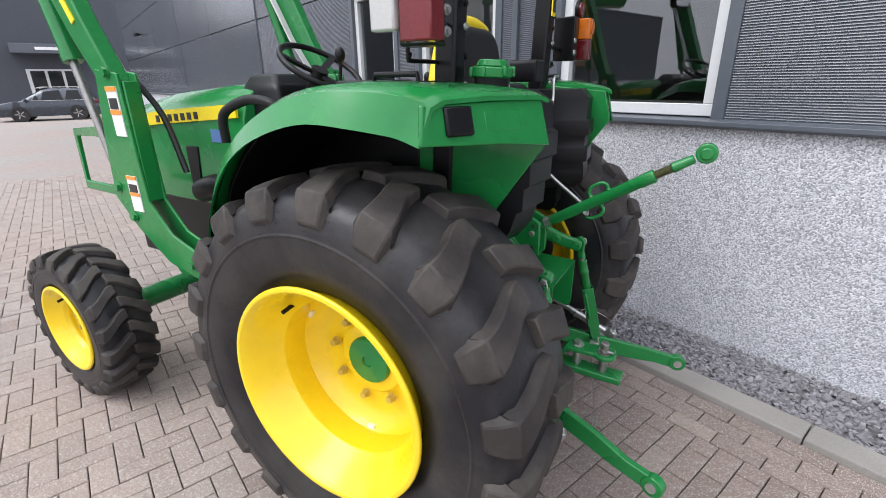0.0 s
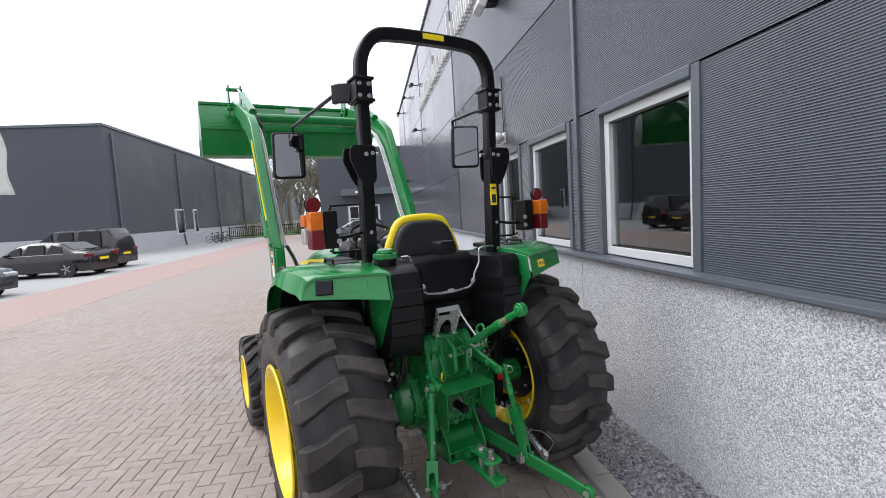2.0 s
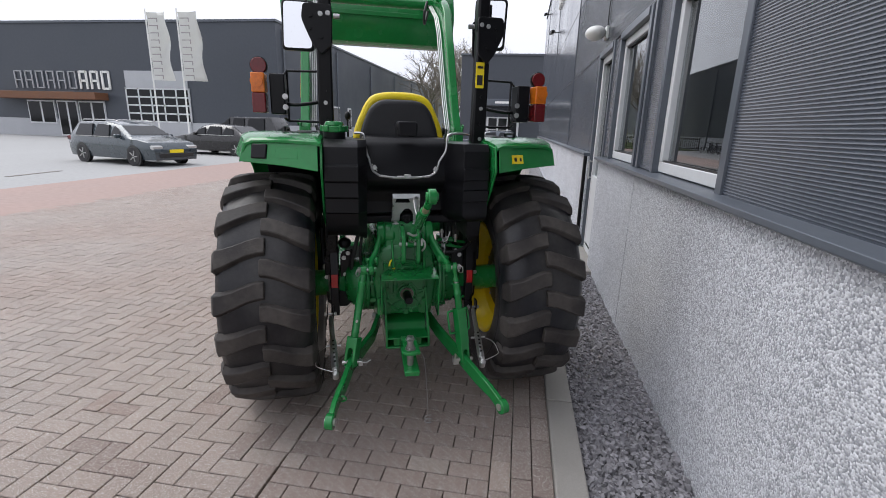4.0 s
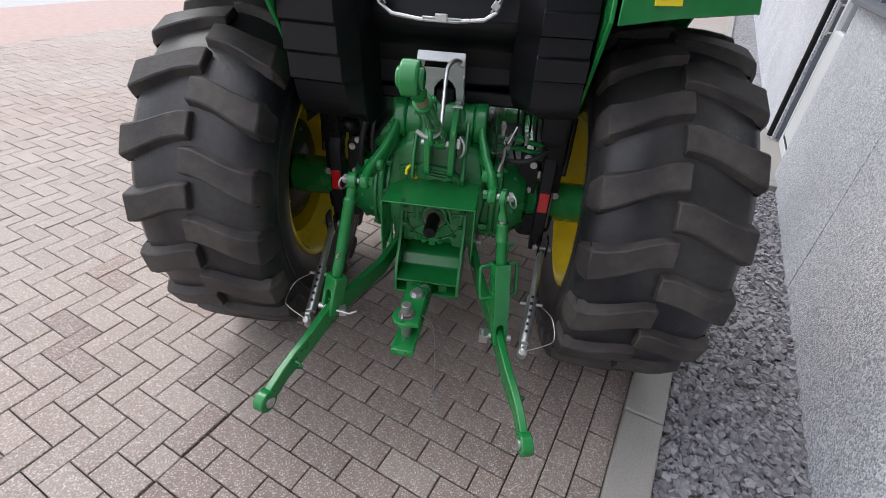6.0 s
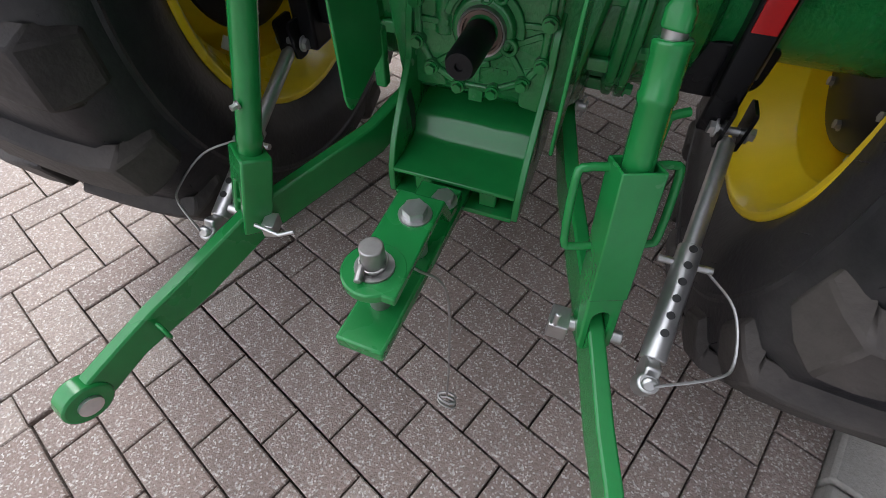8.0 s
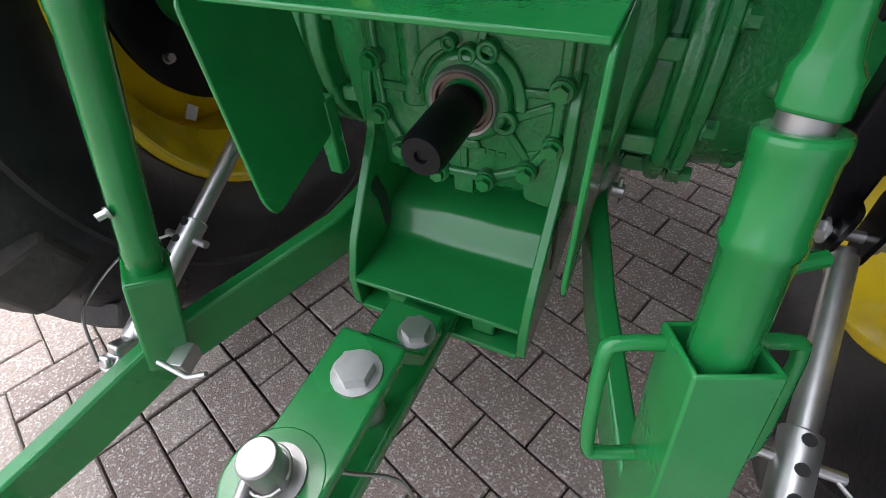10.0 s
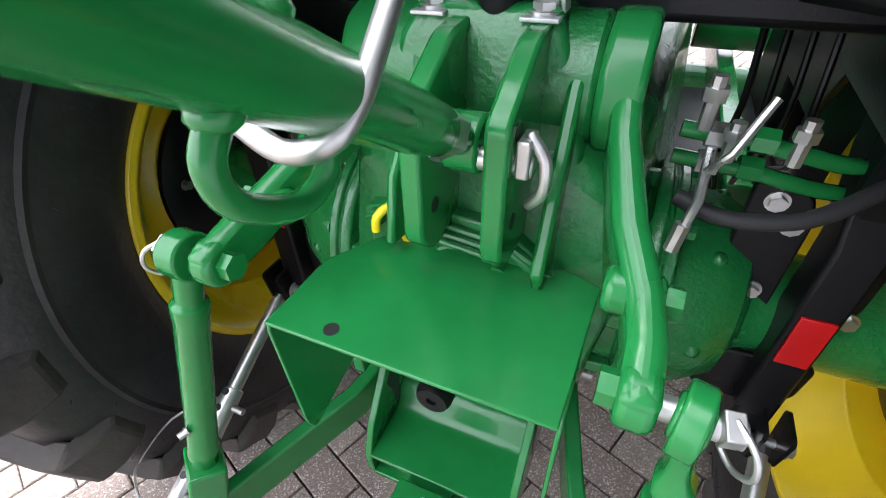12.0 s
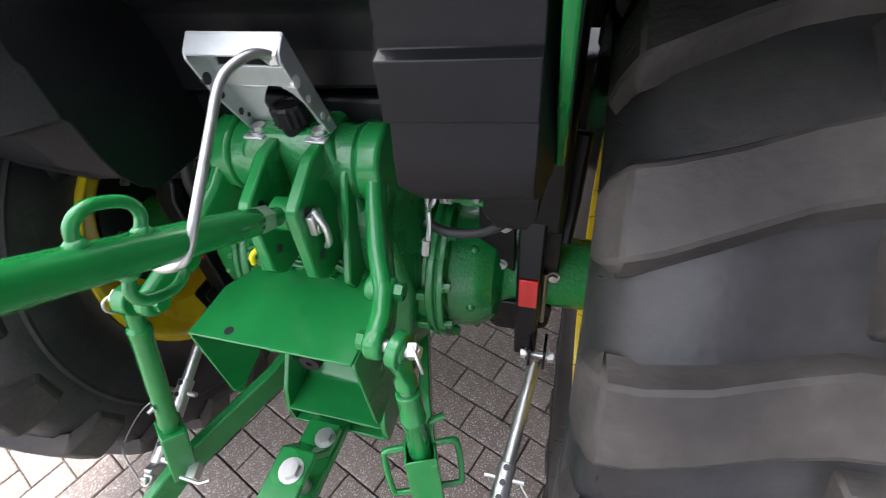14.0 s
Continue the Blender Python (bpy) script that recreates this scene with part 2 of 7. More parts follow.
def ring_loft(bm, rings, closed=True, caps=True):
    """Skin over rings of points, all of one count."""
    made = [[bm.verts.new(p) for p in ring] for ring in rings]
    k = len(made[0])
    for a, b in zip(made, made[1:]):
        for i in range(k if closed else k - 1):
            j = (i + 1) % k
            bm.faces.new((a[i], a[j], b[j], b[i]))
    if caps and closed:
        bm.faces.new(made[0][::-1])
        bm.faces.new(made[-1])
    return made


def turned_bar(bm, p, way, profile, seg=28):
    """A turned bar from p along way; profile: (distance, radius)."""
    p, way = Vector(p), Vector(way).normalized()
    side = way.cross(Vector((1, 0, 0)) if abs(way.x) < 0.8 else Vector((0, 1, 0))).normalized()
    up = way.cross(side)
    ring_loft(bm, [[p + way * t + r * (math.cos(2 * math.pi * j / seg) * side + math.sin(2 * math.pi * j / seg) * up) for j in range(seg)] for t, r in profile])


def smooth_path(points, steps=6):
    """A Catmull-Rom line through the points."""
    p = [Vector(q) for q in points]
    p = [2 * p[0] - p[1]] + p + [2 * p[-1] - p[-2]]
    out = []
    for i in range(1, len(p) - 2):
        for s in range(steps):
            t = s / steps
            out.append(0.5 * (2 * p[i] + (p[i + 1] - p[i - 1]) * t + (2 * p[i - 1] - 5 * p[i] + 4 * p[i + 1] - p[i + 2]) * t * t
                              + (3 * p[i] - p[i - 1] - 3 * p[i + 1] + p[i + 2]) * t ** 3))
    out.append(p[-2])
    return out


def tube(bm, points, r, seg=10, soft=0, flat=None):
    """A round bar along points; soft: steps of rounding; flat: (width, height) for a flat bar instead."""
    p = smooth_path(points, soft) if soft else [Vector(q) for q in points]
    side = None
    rings = []
    for i, q in enumerate(p):
        way = (p[min(i + 1, len(p) - 1)] - p[max(i - 1, 0)]).normalized()
        if side is None:
            side = way.cross(Vector((0, 0, 1)) if abs(way.z) < 0.95 else Vector((1, 0, 0))).normalized()
        side = (side - way * side.dot(way)).normalized()
        up = side.cross(way)
        if flat:
            w, h = flat[0] / 2, flat[1] / 2
            rings.append([q + side * a * w + up * b * h for a, b in ((1, 1), (-1, 1), (-1, -1), (1, -1))])
        else:
            rings.append([q + r * (math.cos(2 * math.pi * j / seg) * side + math.sin(2 * math.pi * j / seg) * up) for j in range(seg)])
    ring_loft(bm, rings)


AX = {"u": (lambda a, b, d: (d, a, b)), "v": (lambda a, b, d: (a, d, b)), "z": (lambda a, b, d: (a, b, d))}


def plate(bm, poly, axis, at, thick):
    """A flat plate: a polygon drawn square to an axis (u: y,z; v: x,z; z: x,y), centred on at."""
    f = AX[axis]
    lo = [bm.verts.new(f(a, b, at - thick / 2)) for a, b in poly]
    hi = [bm.verts.new(f(a, b, at + thick / 2)) for a, b in poly]
    k = len(poly)
    bm.faces.new(lo[::-1])
    bm.faces.new(hi)
    for i in range(k):
        j = (i + 1) % k
        bm.faces.new((lo[i], lo[j], hi[j], hi[i]))


def lathe(bm, profile, c, axis="u", seg=48, close=False):
    """profile: (radius, offset along the axis)."""
    rings = []
    for i in range(seg):
        a = 2 * math.pi * i / seg
        ring = []
        for r, o in profile:
            x, y = r * math.cos(a), r * math.sin(a)
            ring.append(Vector(c) + Vector({"u": (o, x, y), "v": (x, o, y), "z": (x, y, o)}[axis]))
        rings.append(ring)
    made = [[bm.verts.new(p) for p in ring] for ring in rings]
    k = len(profile)
    for i in range(seg):
        a, b = made[i], made[(i + 1) % seg]
        for j in range(k if close else k - 1):
            q = (j + 1) % k
            vs = [a[j], a[q], b[q], b[j]]
            bm.faces.new(vs)


def rounded(poly, r, n=4):
    """The polygon with its corners rounded."""
    out = []
    k = len(poly)
    for i in range(k):
        p, a, b = Vector(poly[i]), Vector(poly[i - 1]), Vector(poly[(i + 1) % k])
        da, db = (a - p), (b - p)
        c = min(r, da.length * 0.45, db.length * 0.45)
        s, e = p + da.normalized() * c, p + db.normalized() * c
        for j in range(n + 1):
            t = j / n
            q = s * (1 - t) ** 2 + p * 2 * t * (1 - t) + e * t * t
            out.append((q.x, q.y))
    return out


def hexbolt(bm, p, way, r=0.012, h=0.01, washer=True):
    p, way = Vector(p), Vector(way).normalized()
    if washer:
        rod(bm, p, p + way * 0.003, r * 1.35, 16)
    rod(bm, p, p + way * h, r, 6)


def mesh_of(name, bm, mats, smooth=40):
    bmesh.ops.recalc_face_normals(bm, faces=bm.faces)
    me = bpy.data.meshes.new(name)
    bm.to_mesh(me)
    bm.free()
    for m in mats if isinstance(mats, (list, tuple)) else [mats]:
        me.materials.append(m)
    if smooth:
        me.shade_smooth()
        me.set_sharp_from_angle(angle=radians(smooth))
    return me


def part(name, bm, mat, parent, label="", bevel=0.0, smooth=40, seg=2):
    ob = new(name, mesh_of(name, bm, mat, smooth))
    ob.parent = parent
    if label:
        ob["label"] = label
    if bevel:
        mod = ob.modifiers.new("edge", "BEVEL")
        mod.width, mod.segments, mod.limit_method, mod.angle_limit = bevel, seg, "ANGLE", radians(35)
    return ob


def thing(name, m=None, **tags):
    ob = new(name)
    ob.matrix_world = m or Matrix()
    ob.empty_display_size = 0.1
    return tagged(ob, **tags)


def solid(name, bm, mat, bevel=0.0, smooth=40, **tags):
    ob = new(name, mesh_of(name, bm, mat, smooth))
    if bevel:
        mod = ob.modifiers.new("edge", "BEVEL")
        mod.width, mod.segments, mod.limit_method, mod.angle_limit = bevel, 2, "ANGLE", radians(35)
    return tagged(ob, **tags)


def bolt(p, way, r, h, mat, parent, washer=True):
    """One hexagon bolt as a part of its own."""
    bm = bmesh.new()
    hexbolt(bm, p, way, r, h, washer)
    return part("bolt", bm, mat, parent)
# ---- ground ----
WALL, CLAD, PANE = 1.45, 1.485, 1.545       # faces of plinth, cladding and window frames
KERB_IN, KERB_OUT = 0.81, 0.955

bm = bmesh.new()
box(bm, (0, 0, -0.30), (900, 900, 0.5))
solid("ground", bm, JOINT, kind="structure", label="sandy joints and soil below the paving")


def slab(name, x0, x1, y0, y1, z, mat, label, category="paving", h=0.06):
    bm = bmesh.new()
    box(bm, ((x0 + x1) / 2, (y0 + y1) / 2, z - h / 2), (x1 - x0, y1 - y0, h))
    return solid(name, bm, mat, kind="structure", label=label, category=category)


NEAR_X, NEAR_Y0, NEAR_Y1 = -7.5, -3.9, 9.4
slab("pavement_far", -7.5, KERB_IN, NEAR_Y1 - 0.25, 60, -0.006, PAVED_FAR, "grey-pink concrete paving stretching to the far buildings")
slab("pavement_behind", -7.5, KERB_IN, -30, NEAR_Y0 + 0.25, -0.006, PAVED_FAR, "grey-pink concrete paving of the yard")
slab("pavement_border", -10.6, -7.5, -30, 60, -0.001, PAVED_PINK, "pink concrete paving strip along the yard")
slab("parking", -70, -10.6, -30, 60, -0.003, PAVED_GREY, "pale grey paved parking bays before the hall")
for k in range(4):
    bm = bmesh.new()
    box(bm, (-12.5 - 0.35 * k, 2.9 + 5.3 * (k - 0), 0.004), (0.12, 1.7, 0.016), (0, 0, 8))
    solid("bay_marker", bm, KERB, kind="structure", label="dark bar marking a parking bay", category="marker")
slab("lawn", -60, -15.5, -30, 3.6, 0.03, GRASS, "strip of green grass beside the parking", "lawn")
slab("ground_inside", WALL + 0.3, 40, -40, 60, 0.1, KERB, "concrete floor inside the hall", "floor")

# kerb stones, one metre each
kerb = thing("kerb", label="row of grey concrete kerb stones along the gravel", category="kerb", kind="structure")
for k in range(-6, 3):
    bm = bmesh.new()
    box(bm, ((KERB_IN + KERB_OUT) / 2, k * 1.0 + 0.2, -0.09), (KERB_OUT - KERB_IN, 0.994, 0.25))
    part("kerb_stone", bm, KERB, kerb, bevel=0.008)
for x in (1.09, 1.34):
    bm = bmesh.new()
    box(bm, (x - 0.005, 2.5, -0.09), (0.24, 0.12, 0.25))
    part("kerb_stone", bm, KERB, kerb, bevel=0.008)
for k in range(6, 24):
    bm = bmesh.new()
    box(bm, ((KERB_IN + KERB_OUT) / 2, k * 1.0 - 1.35, -0.09), (KERB_OUT - KERB_IN, 0.994, 0.25))
    part("kerb_stone", bm, KERB, kerb, bevel=0.008)

# gravel strip between kerb and wall
slab("gravel_bed", KERB_OUT, WALL, -7, 2.44, -0.03, GRAVEL_BED, "bed of grey gravel", "gravel")
slab("gravel_bed", KERB_OUT, WALL, 4.15, 24, -0.03, GRAVEL_BED, "bed of grey gravel", "gravel")


def gravel(x0, x1, y0, y1, count, r0, r1, seed):
    """Crushed stones: squashed, jittered cubes and wedges."""
    rnd = random.Random(seed)
    verts, faces = [], []
    for _ in range(count):
        c = Vector((rnd.uniform(x0, x1), rnd.uniform(y0, y1), rnd.uniform(-0.03, -0.008)))
        r = rnd.uniform(r0, r1)
        turn = Euler([rnd.uniform(0, 6.3) for _ in range(3)]).to_matrix()
        base = len(verts)
        for sx, sy, sz in ((-1, -1, -1), (1, -1, -1), (1, 1, -1), (-1, 1, -1), (-1, -1, 1), (1, -1, 1), (1, 1, 1), (-1, 1, 1)):
            v = Vector((sx * rnd.uniform(0.5, 1), sy * rnd.uniform(0.4, 0.85), sz * rnd.uniform(0.3, 0.6))) * r
            verts.append(c + turn @ v)
        for q in ((0, 3, 2, 1), (4, 5, 6, 7), (0, 1, 5, 4), (1, 2, 6, 5), (2, 3, 7, 6), (3, 0, 4, 7)):
            faces.append([base + i for i in q])
    me = bpy.data.meshes.new("gravel")
    me.from_pydata(verts, [], faces)
    me.materials.append(GRAVEL)
    return tagged(new("gravel", me), label="loose grey crushed gravel between kerb and wall", category="gravel", kind="stuff")


gravel(KERB_OUT + 0.01, WALL - 0.005, -3.2, 2.44, 12800, 0.009, 0.021, 3)

# ---- hall with anthracite cladding beside the tractor ----
DOOR = (2.83, 3.68)
W1, W2 = (-0.41, 0.69), (1.34, 2.39)
RISE = 0.045                                # the skin of the hall stands this much higher than the yard
SILL, HEAD = 1.315, 2.47

wall = thing("wall_hall", Matrix.Translation((0, 0, RISE)), label="hall wall of ribbed anthracite cladding over a pebbled concrete plinth", category="wall", kind="structure")
plinths = [(-5.2, 1.035), (1.045, DOOR[0] - 0.03), (DOOR[1] + 0.03, 7.5), (7.51, 12.0), (12.01, 16.5), (16.51, 24.0)]
for a, b in plinths:
    bm = bmesh.new()
    box(bm, (WALL + 0.1, (a + b) / 2, 0.42), (0.2, b - a, 1.6))
    part("plinth_panel", bm, PLINTH, wall, "pebbled grey exposed-aggregate concrete", bevel=0.006)
for a, b in ((-5.2, DOOR[0] - 0.03), (DOOR[1] + 0.03, 24.0)):
    bm = bmesh.new()
    plate(bm, [(WALL - 0.055, 1.232), (WALL - 0.055, 1.258), (PANE + 0.03, 1.272), (PANE + 0.03, 1.22), (WALL - 0.03, 1.22)], "v", (a + b) / 2, b - a)
    part("sill_flashing", bm, TRIM, wall, "grey sheet-metal ledge over the plinth", bevel=0.003)


def ribbed(name, y0, y1, z0, z1, pitch, depth, x=CLAD, mat=CLADDING):
    """Corrugated sheet with level ribs."""
    steps = max(2, int(round((z1 - z0) / pitch)) * 4)
    bm = bmesh.new()
    rows = []
    for i in range(steps + 1):
        z = z0 + (z1 - z0) * i / steps
        o = depth * (0.0, 0.75, 1.0, 0.75)[i % 4]
        rows.append([(x + o, y0, z), (x + o, y1, z), (x + 0.05, y1, z), (x + 0.05, y0, z)])
    ring_loft(bm, rows)
    return part(name, bm, mat, wall, "horizontally ribbed anthracite sheet", smooth=60)


PITCH = 0.0135
ribbed("cladding_panel", -5.2, W1[0] - 0.07, 1.262, 2.485, PITCH, 0.0026)
ribbed("cladding_panel", W1[1] + 0.07, 1.09, 1.275, 2.485, PITCH, 0.0026)
ribbed("cladding_panel", 1.15, W2[0] - 0.05, 1.275, 2.485, PITCH, 0.0026)
ribbed("cladding_panel", W2[1] + 0.05, DOOR[0] - 0.04, 1.275, 2.485, PITCH, 0.0026)
ribbed("cladding_panel", -5.2, 1.09, 2.50, 7.2, PITCH, 0.0026)
ribbed("cladding_panel", 1.15, 6.93, 2.50, 3.70, PITCH, 0.0026)
ribbed("cladding_panel", 1.15, 6.93, 3.715, 5.0, PITCH, 0.0026)
ribbed("cladding_panel", DOOR[1] + 0.04, 6.93, 1.265, 2.485, PITCH, 0.0026)
# smooth panels further along
for a, b in ((6.95, 9.9), (9.92, 13.0), (13.02, 16.5), (16.52, 20.2), (20.22, 24.0)):
    for z0, z1 in ((1.26, 2.49), (2.505, 3.74), (3.755, 5.0), (5.015, 6.1), (6.115, 7.2)):
        bm = bmesh.new()
        box(bm, (CLAD + 0.03, (a + b) / 2, (z0 + z1) / 2), (0.06, b - a, z1 - z0))
        part("cladding_panel", bm, PANEL, wall, "smooth anthracite panel", bevel=0.004)
for z0, z1 in ((5.015, 6.1), (6.115, 7.2)):
    bm = bmesh.new()
    box(bm, (CLAD + 0.03, 4.04, (z0 + z1) / 2), (0.06, 5.78, z1 - z0))
    part("cladding_panel", bm, PANEL, wall, "smooth anthracite panel", bevel=0.004)
# upright trims, heads and reveals
bm = bmesh.new()
box(bm, (CLAD + 0.005, 1.12, 4.24), (0.05, 0.055, 5.94))
part("trim", bm, TRIM, wall, "grey upright joint cover", bevel=0.004)
for y in (6.94, 13.01, 20.21):
    bm = bmesh.new()
    box(bm, (CLAD + 0.0, y, 4.23), (0.02, 0.04, 5.94))
    part("trim", bm, CLADDING, wall, bevel=0.003)
for y0, y1, low in ((*W1, 1.262), (*W2, 1.262), (*DOOR, 0.0)):
    for y, w in ((y0 - 0.035, 0.07), (y1 + 0.035, 0.07)):
        bm = bmesh.new()
        box(bm, (CLAD + 0.055, y, (low + 2.49) / 2), (0.13, w, 2.49 - low))
        part("reveal", bm, TRIM, wall, "grey sheet-metal reveal", bevel=0.004)
    bm = bmesh.new()
    box(bm, (CLAD + 0.045, (y0 + y1) / 2, HEAD - RISE + 0.035), (0.13, y1 - y0, 0.066))
    part("head_flashing", bm, TRIM, wall, bevel=0.004)
bm = bmesh.new()
box(bm, (CLAD + 0.05, 9.45, 7.24), (0.18, 29.3, 0.09))
part("parapet_cap", bm, TRIM, wall, "grey sheet-metal roof edge", bevel=0.006)
bm = bmesh.new()
rod(bm, (WALL - 0.015, DOOR[1] + 0.09, 0.0), (WALL - 0.015, DOOR[1] + 0.09, 1.22), 0.03, 16)
part("downpipe", bm, BLACK_PAINT, wall, "short black pipe beside the door")
# body of the hall behind its skin
bm = bmesh.new()
box(bm, (CLAD + 0.16, -2.85, 4.0), (0.16, 4.7, 6.3))
box(bm, (CLAD + 0.16, 13.35, 4.0), (0.16, 19.1, 6.3))
box(bm, (CLAD + 0.16, 1.65, 4.83), (0.16, 4.3, 4.64))
box(bm, (CLAD + 0.16, 1.015, 1.85), (0.16, 0.5, 1.2))
box(bm, (CLAD + 0.16, 2.61, 1.85), (0.16, 0.3, 1.2))
part("core", bm, ROOM, wall)
# dim room behind the windows
bm = bmesh.new()
box(bm, (5.6, 2.0, 1.6), (0.1, 9.0, 3.4))
box(bm, (3.7, -2.4, 1.6), (3.9, 0.1, 3.4))
box(bm, (3.7, 6.4, 1.6), (3.9, 0.1, 3.4))
solid("wall_room", bm, ROOM, kind="structure", label="plain dim wall inside the office", category="wall")
bm = bmesh.new()
box(bm, (3.7, 2.0, 3.25), (4.0, 9.0, 0.1))
solid("ceiling", bm, ROOM, kind="structure", label="plain ceiling inside the office", category="ceiling")


def window(name, y0, y1, z0, z1, x=PANE, bars=0, frame_w=0.07, label="large fixed window in a pale grey frame"):
    win = thing(name, Matrix.Translation((x, (y0 + y1) / 2, z0)), label=label, category="window", kind="structure")
    w, h = y1 - y0, z1 - z0
    bm = bmesh.new()
    for c, s in (((0, 0, frame_w / 2), (0.06, w, frame_w)), ((0, 0, h - frame_w / 2), (0.06, w, frame_w)),
                 ((0, -w / 2 + frame_w / 2, h / 2), (0.06, frame_w, h - 2 * frame_w)), ((0, w / 2 - frame_w / 2, h / 2), (0.06, frame_w, h - 2 * frame_w))):
        box(bm, c, s)
    part("window_frame", bm, ALU, win, bevel=0.005)
    bm = bmesh.new()
    box(bm, (0.012, 0, h / 2), (0.008, w - 2 * frame_w + 0.01, h - 2 * frame_w + 0.01))
    g = part("pane", bm, GLASS, win, "dark reflecting glass")
    g.visible_shadow = False
    bm = bmesh.new()
    for c, s in (((-0.012, 0, frame_w + 0.006), (0.02, w - 2 * frame_w, 0.012)), ((-0.012, 0, h - frame_w - 0.006), (0.02, w - 2 * frame_w, 0.012))):
        box(bm, c, s)
    part("glazing_bead", bm, DECAL_K, win)
    return win


window("window_1", *W1, SILL + 0.005, HEAD)
window("window_2", *W2, SILL + 0.005, HEAD)
door = window("door_1", *DOOR, 0.02, HEAD, label="glazed door in a pale grey frame, shut")
bm = bmesh.new()
rod(bm, (-0.07, 0.42, 0.95), (-0.07, 0.42, 1.2), 0.012)
rod(bm, (-0.07, 0.42, 0.97), (-0.02, 0.42, 0.97), 0.009)
rod(bm, (-0.07, 0.42, 1.18), (-0.02, 0.42, 1.18), 0.009)
part("door_handle", bm, ZINC, door)
bm = bmesh.new()
box(bm, (0, 0, 0.55), (0.05, 0.95, 0.9))
part("door_panel", bm, ALU, door, "pale grey lower panel", bevel=0.004)
slab("landing", KERB_OUT + 0.02, WALL + 0.1, 2.6, 4.05, 0.02, KERB, "paved landing before the door", "landing")

# wall lamp over the door, floodlight, cameras, lettering
lamp = thing("wall_lamp", Matrix.Translation((CLAD, 3.4, 2.72)), label="oval white bulkhead lamp on the cladding", category="lamp")
bm = bmesh.new()
ball(bm, (-0.14, 0, 0), 0.16, 20, (0.75, 1.15, 0.5))
part("shade", bm, WHITE, lamp, "milky oval cover")
bm = bmesh.new()
box(bm, (-0.015, 0, 0.0), (0.03, 0.16, 0.14))
rod(bm, (-0.01, 0, 0), (-0.09, 0, 0.0), 0.03)
part("bracket", bm, WHITE, lamp, bevel=0.004)
bm = bmesh.new()
rod(bm, (-0.008, 0, 0.07), (-0.008, 0, 0.85), 0.006, 8)
part("cable", bm, BLACK, lamp)
flood = thing("floodlight", Matrix.Translation((CLAD, 3.5, 4.6)), label="pale floodlight on a bracket high on the wall", category="lamp")
bm = bmesh.new()
box(bm, (-0.2, 0, 0), (0.12, 0.36, 0.26), (0, 25, 0))
part("housing", bm, ALU, flood, bevel=0.02)
bm = bmesh.new()
box(bm, (-0.07, 0, 0.06), (0.14, 0.22, 0.2))
part("bracket", bm, BLACK_PAINT, flood, bevel=0.01)
for y, z in ((14.0, 6.3), (17.5, 6.7), (21.5, 6.9), (13.7, 4.65), (18.6, 3.2)):
    unit = thing("security_camera", Matrix.Translation((CLAD, y, z)), label="small dark camera on a wall bracket", category="camera", group="fittings along the hall wall")
    bm = bmesh.new()
    rod(bm, (0, 0, 0), (-0.14, 0, 0.03), 0.02, 10)
    part("bracket", bm, BLACK_PAINT, unit)
    bm = bmesh.new()
    box(bm, (-0.18, -0.05, 0.0), (0.1, 0.28, 0.1), (0, 0, 12))
    part("housing", bm, BLACK_PAINT, unit, bevel=0.01)
sign = thing("wall_sign", Matrix.Translation((CLAD - 0.03, 4.7, 5.15)), label="slanted white raised marks of a company sign", category="sign")
rnd = random.Random(8)
at = 0.0
while at < 8.2:
    bm = bmesh.new()
    tall = rnd.choice((0.42, 0.46, 0.8, 0.44))
    wide = rnd.uniform(0.2, 0.34)
    tube(bm, [(0, at, 0.02), (0, at + 0.10, tall)], 0.03, flat=(0.05, 0.07))
    if rnd.random() < 0.75:
        tube(bm, [(0, at + wide * 0.75, 0.02), (0, at + wide * 0.75 + 0.08, tall * 0.9)], 0.03, flat=(0.05, 0.06))
    part("mark", bm, WHITE, sign)
    at += wide + (0.35 if rnd.random() < 0.15 else 0.12)

# ---- far buildings ----
LX, LY, LH = -17.6, 31.0, 8.7
hall = thing("hall_opposite", label="long low anthracite industrial hall with a pale plinth", category="building")
bm = bmesh.new()
box(bm, (LX - 20, LY + 45, LH / 2 + 0.7), (40, 90, LH - 1.4))
part("wall", bm, CLADDING_FAR, hall, "anthracite sheet cladding", bevel=0.03)
bm = bmesh.new()
box(bm, (LX - 20, LY + 45, 0.7), (40.06, 90.06, 1.4))
part("plinth", bm, PLINTH_FAR, hall, "pale concrete plinth")
bm = bmesh.new()
box(bm, (LX - 20, LY + 45, LH + 0.05), (40.2, 90.2, 0.16))
part("roof_edge", bm, TRIM, hall)
for k in range(7):
    bm = bmesh.new()
    y = LY + 0.9 + k * 10.5
    rod(bm, (LX + 0.1, y, 0.9), (LX + 0.1, y, LH - 0.4), 0.07, 10)
    rod(bm, (LX + 0.1, y, 0.9), (LX + 0.1, y + 0.3, 0.0), 0.07, 10)
    part("downpipe", bm, TRIM, hall, "grey rainwater pipe")
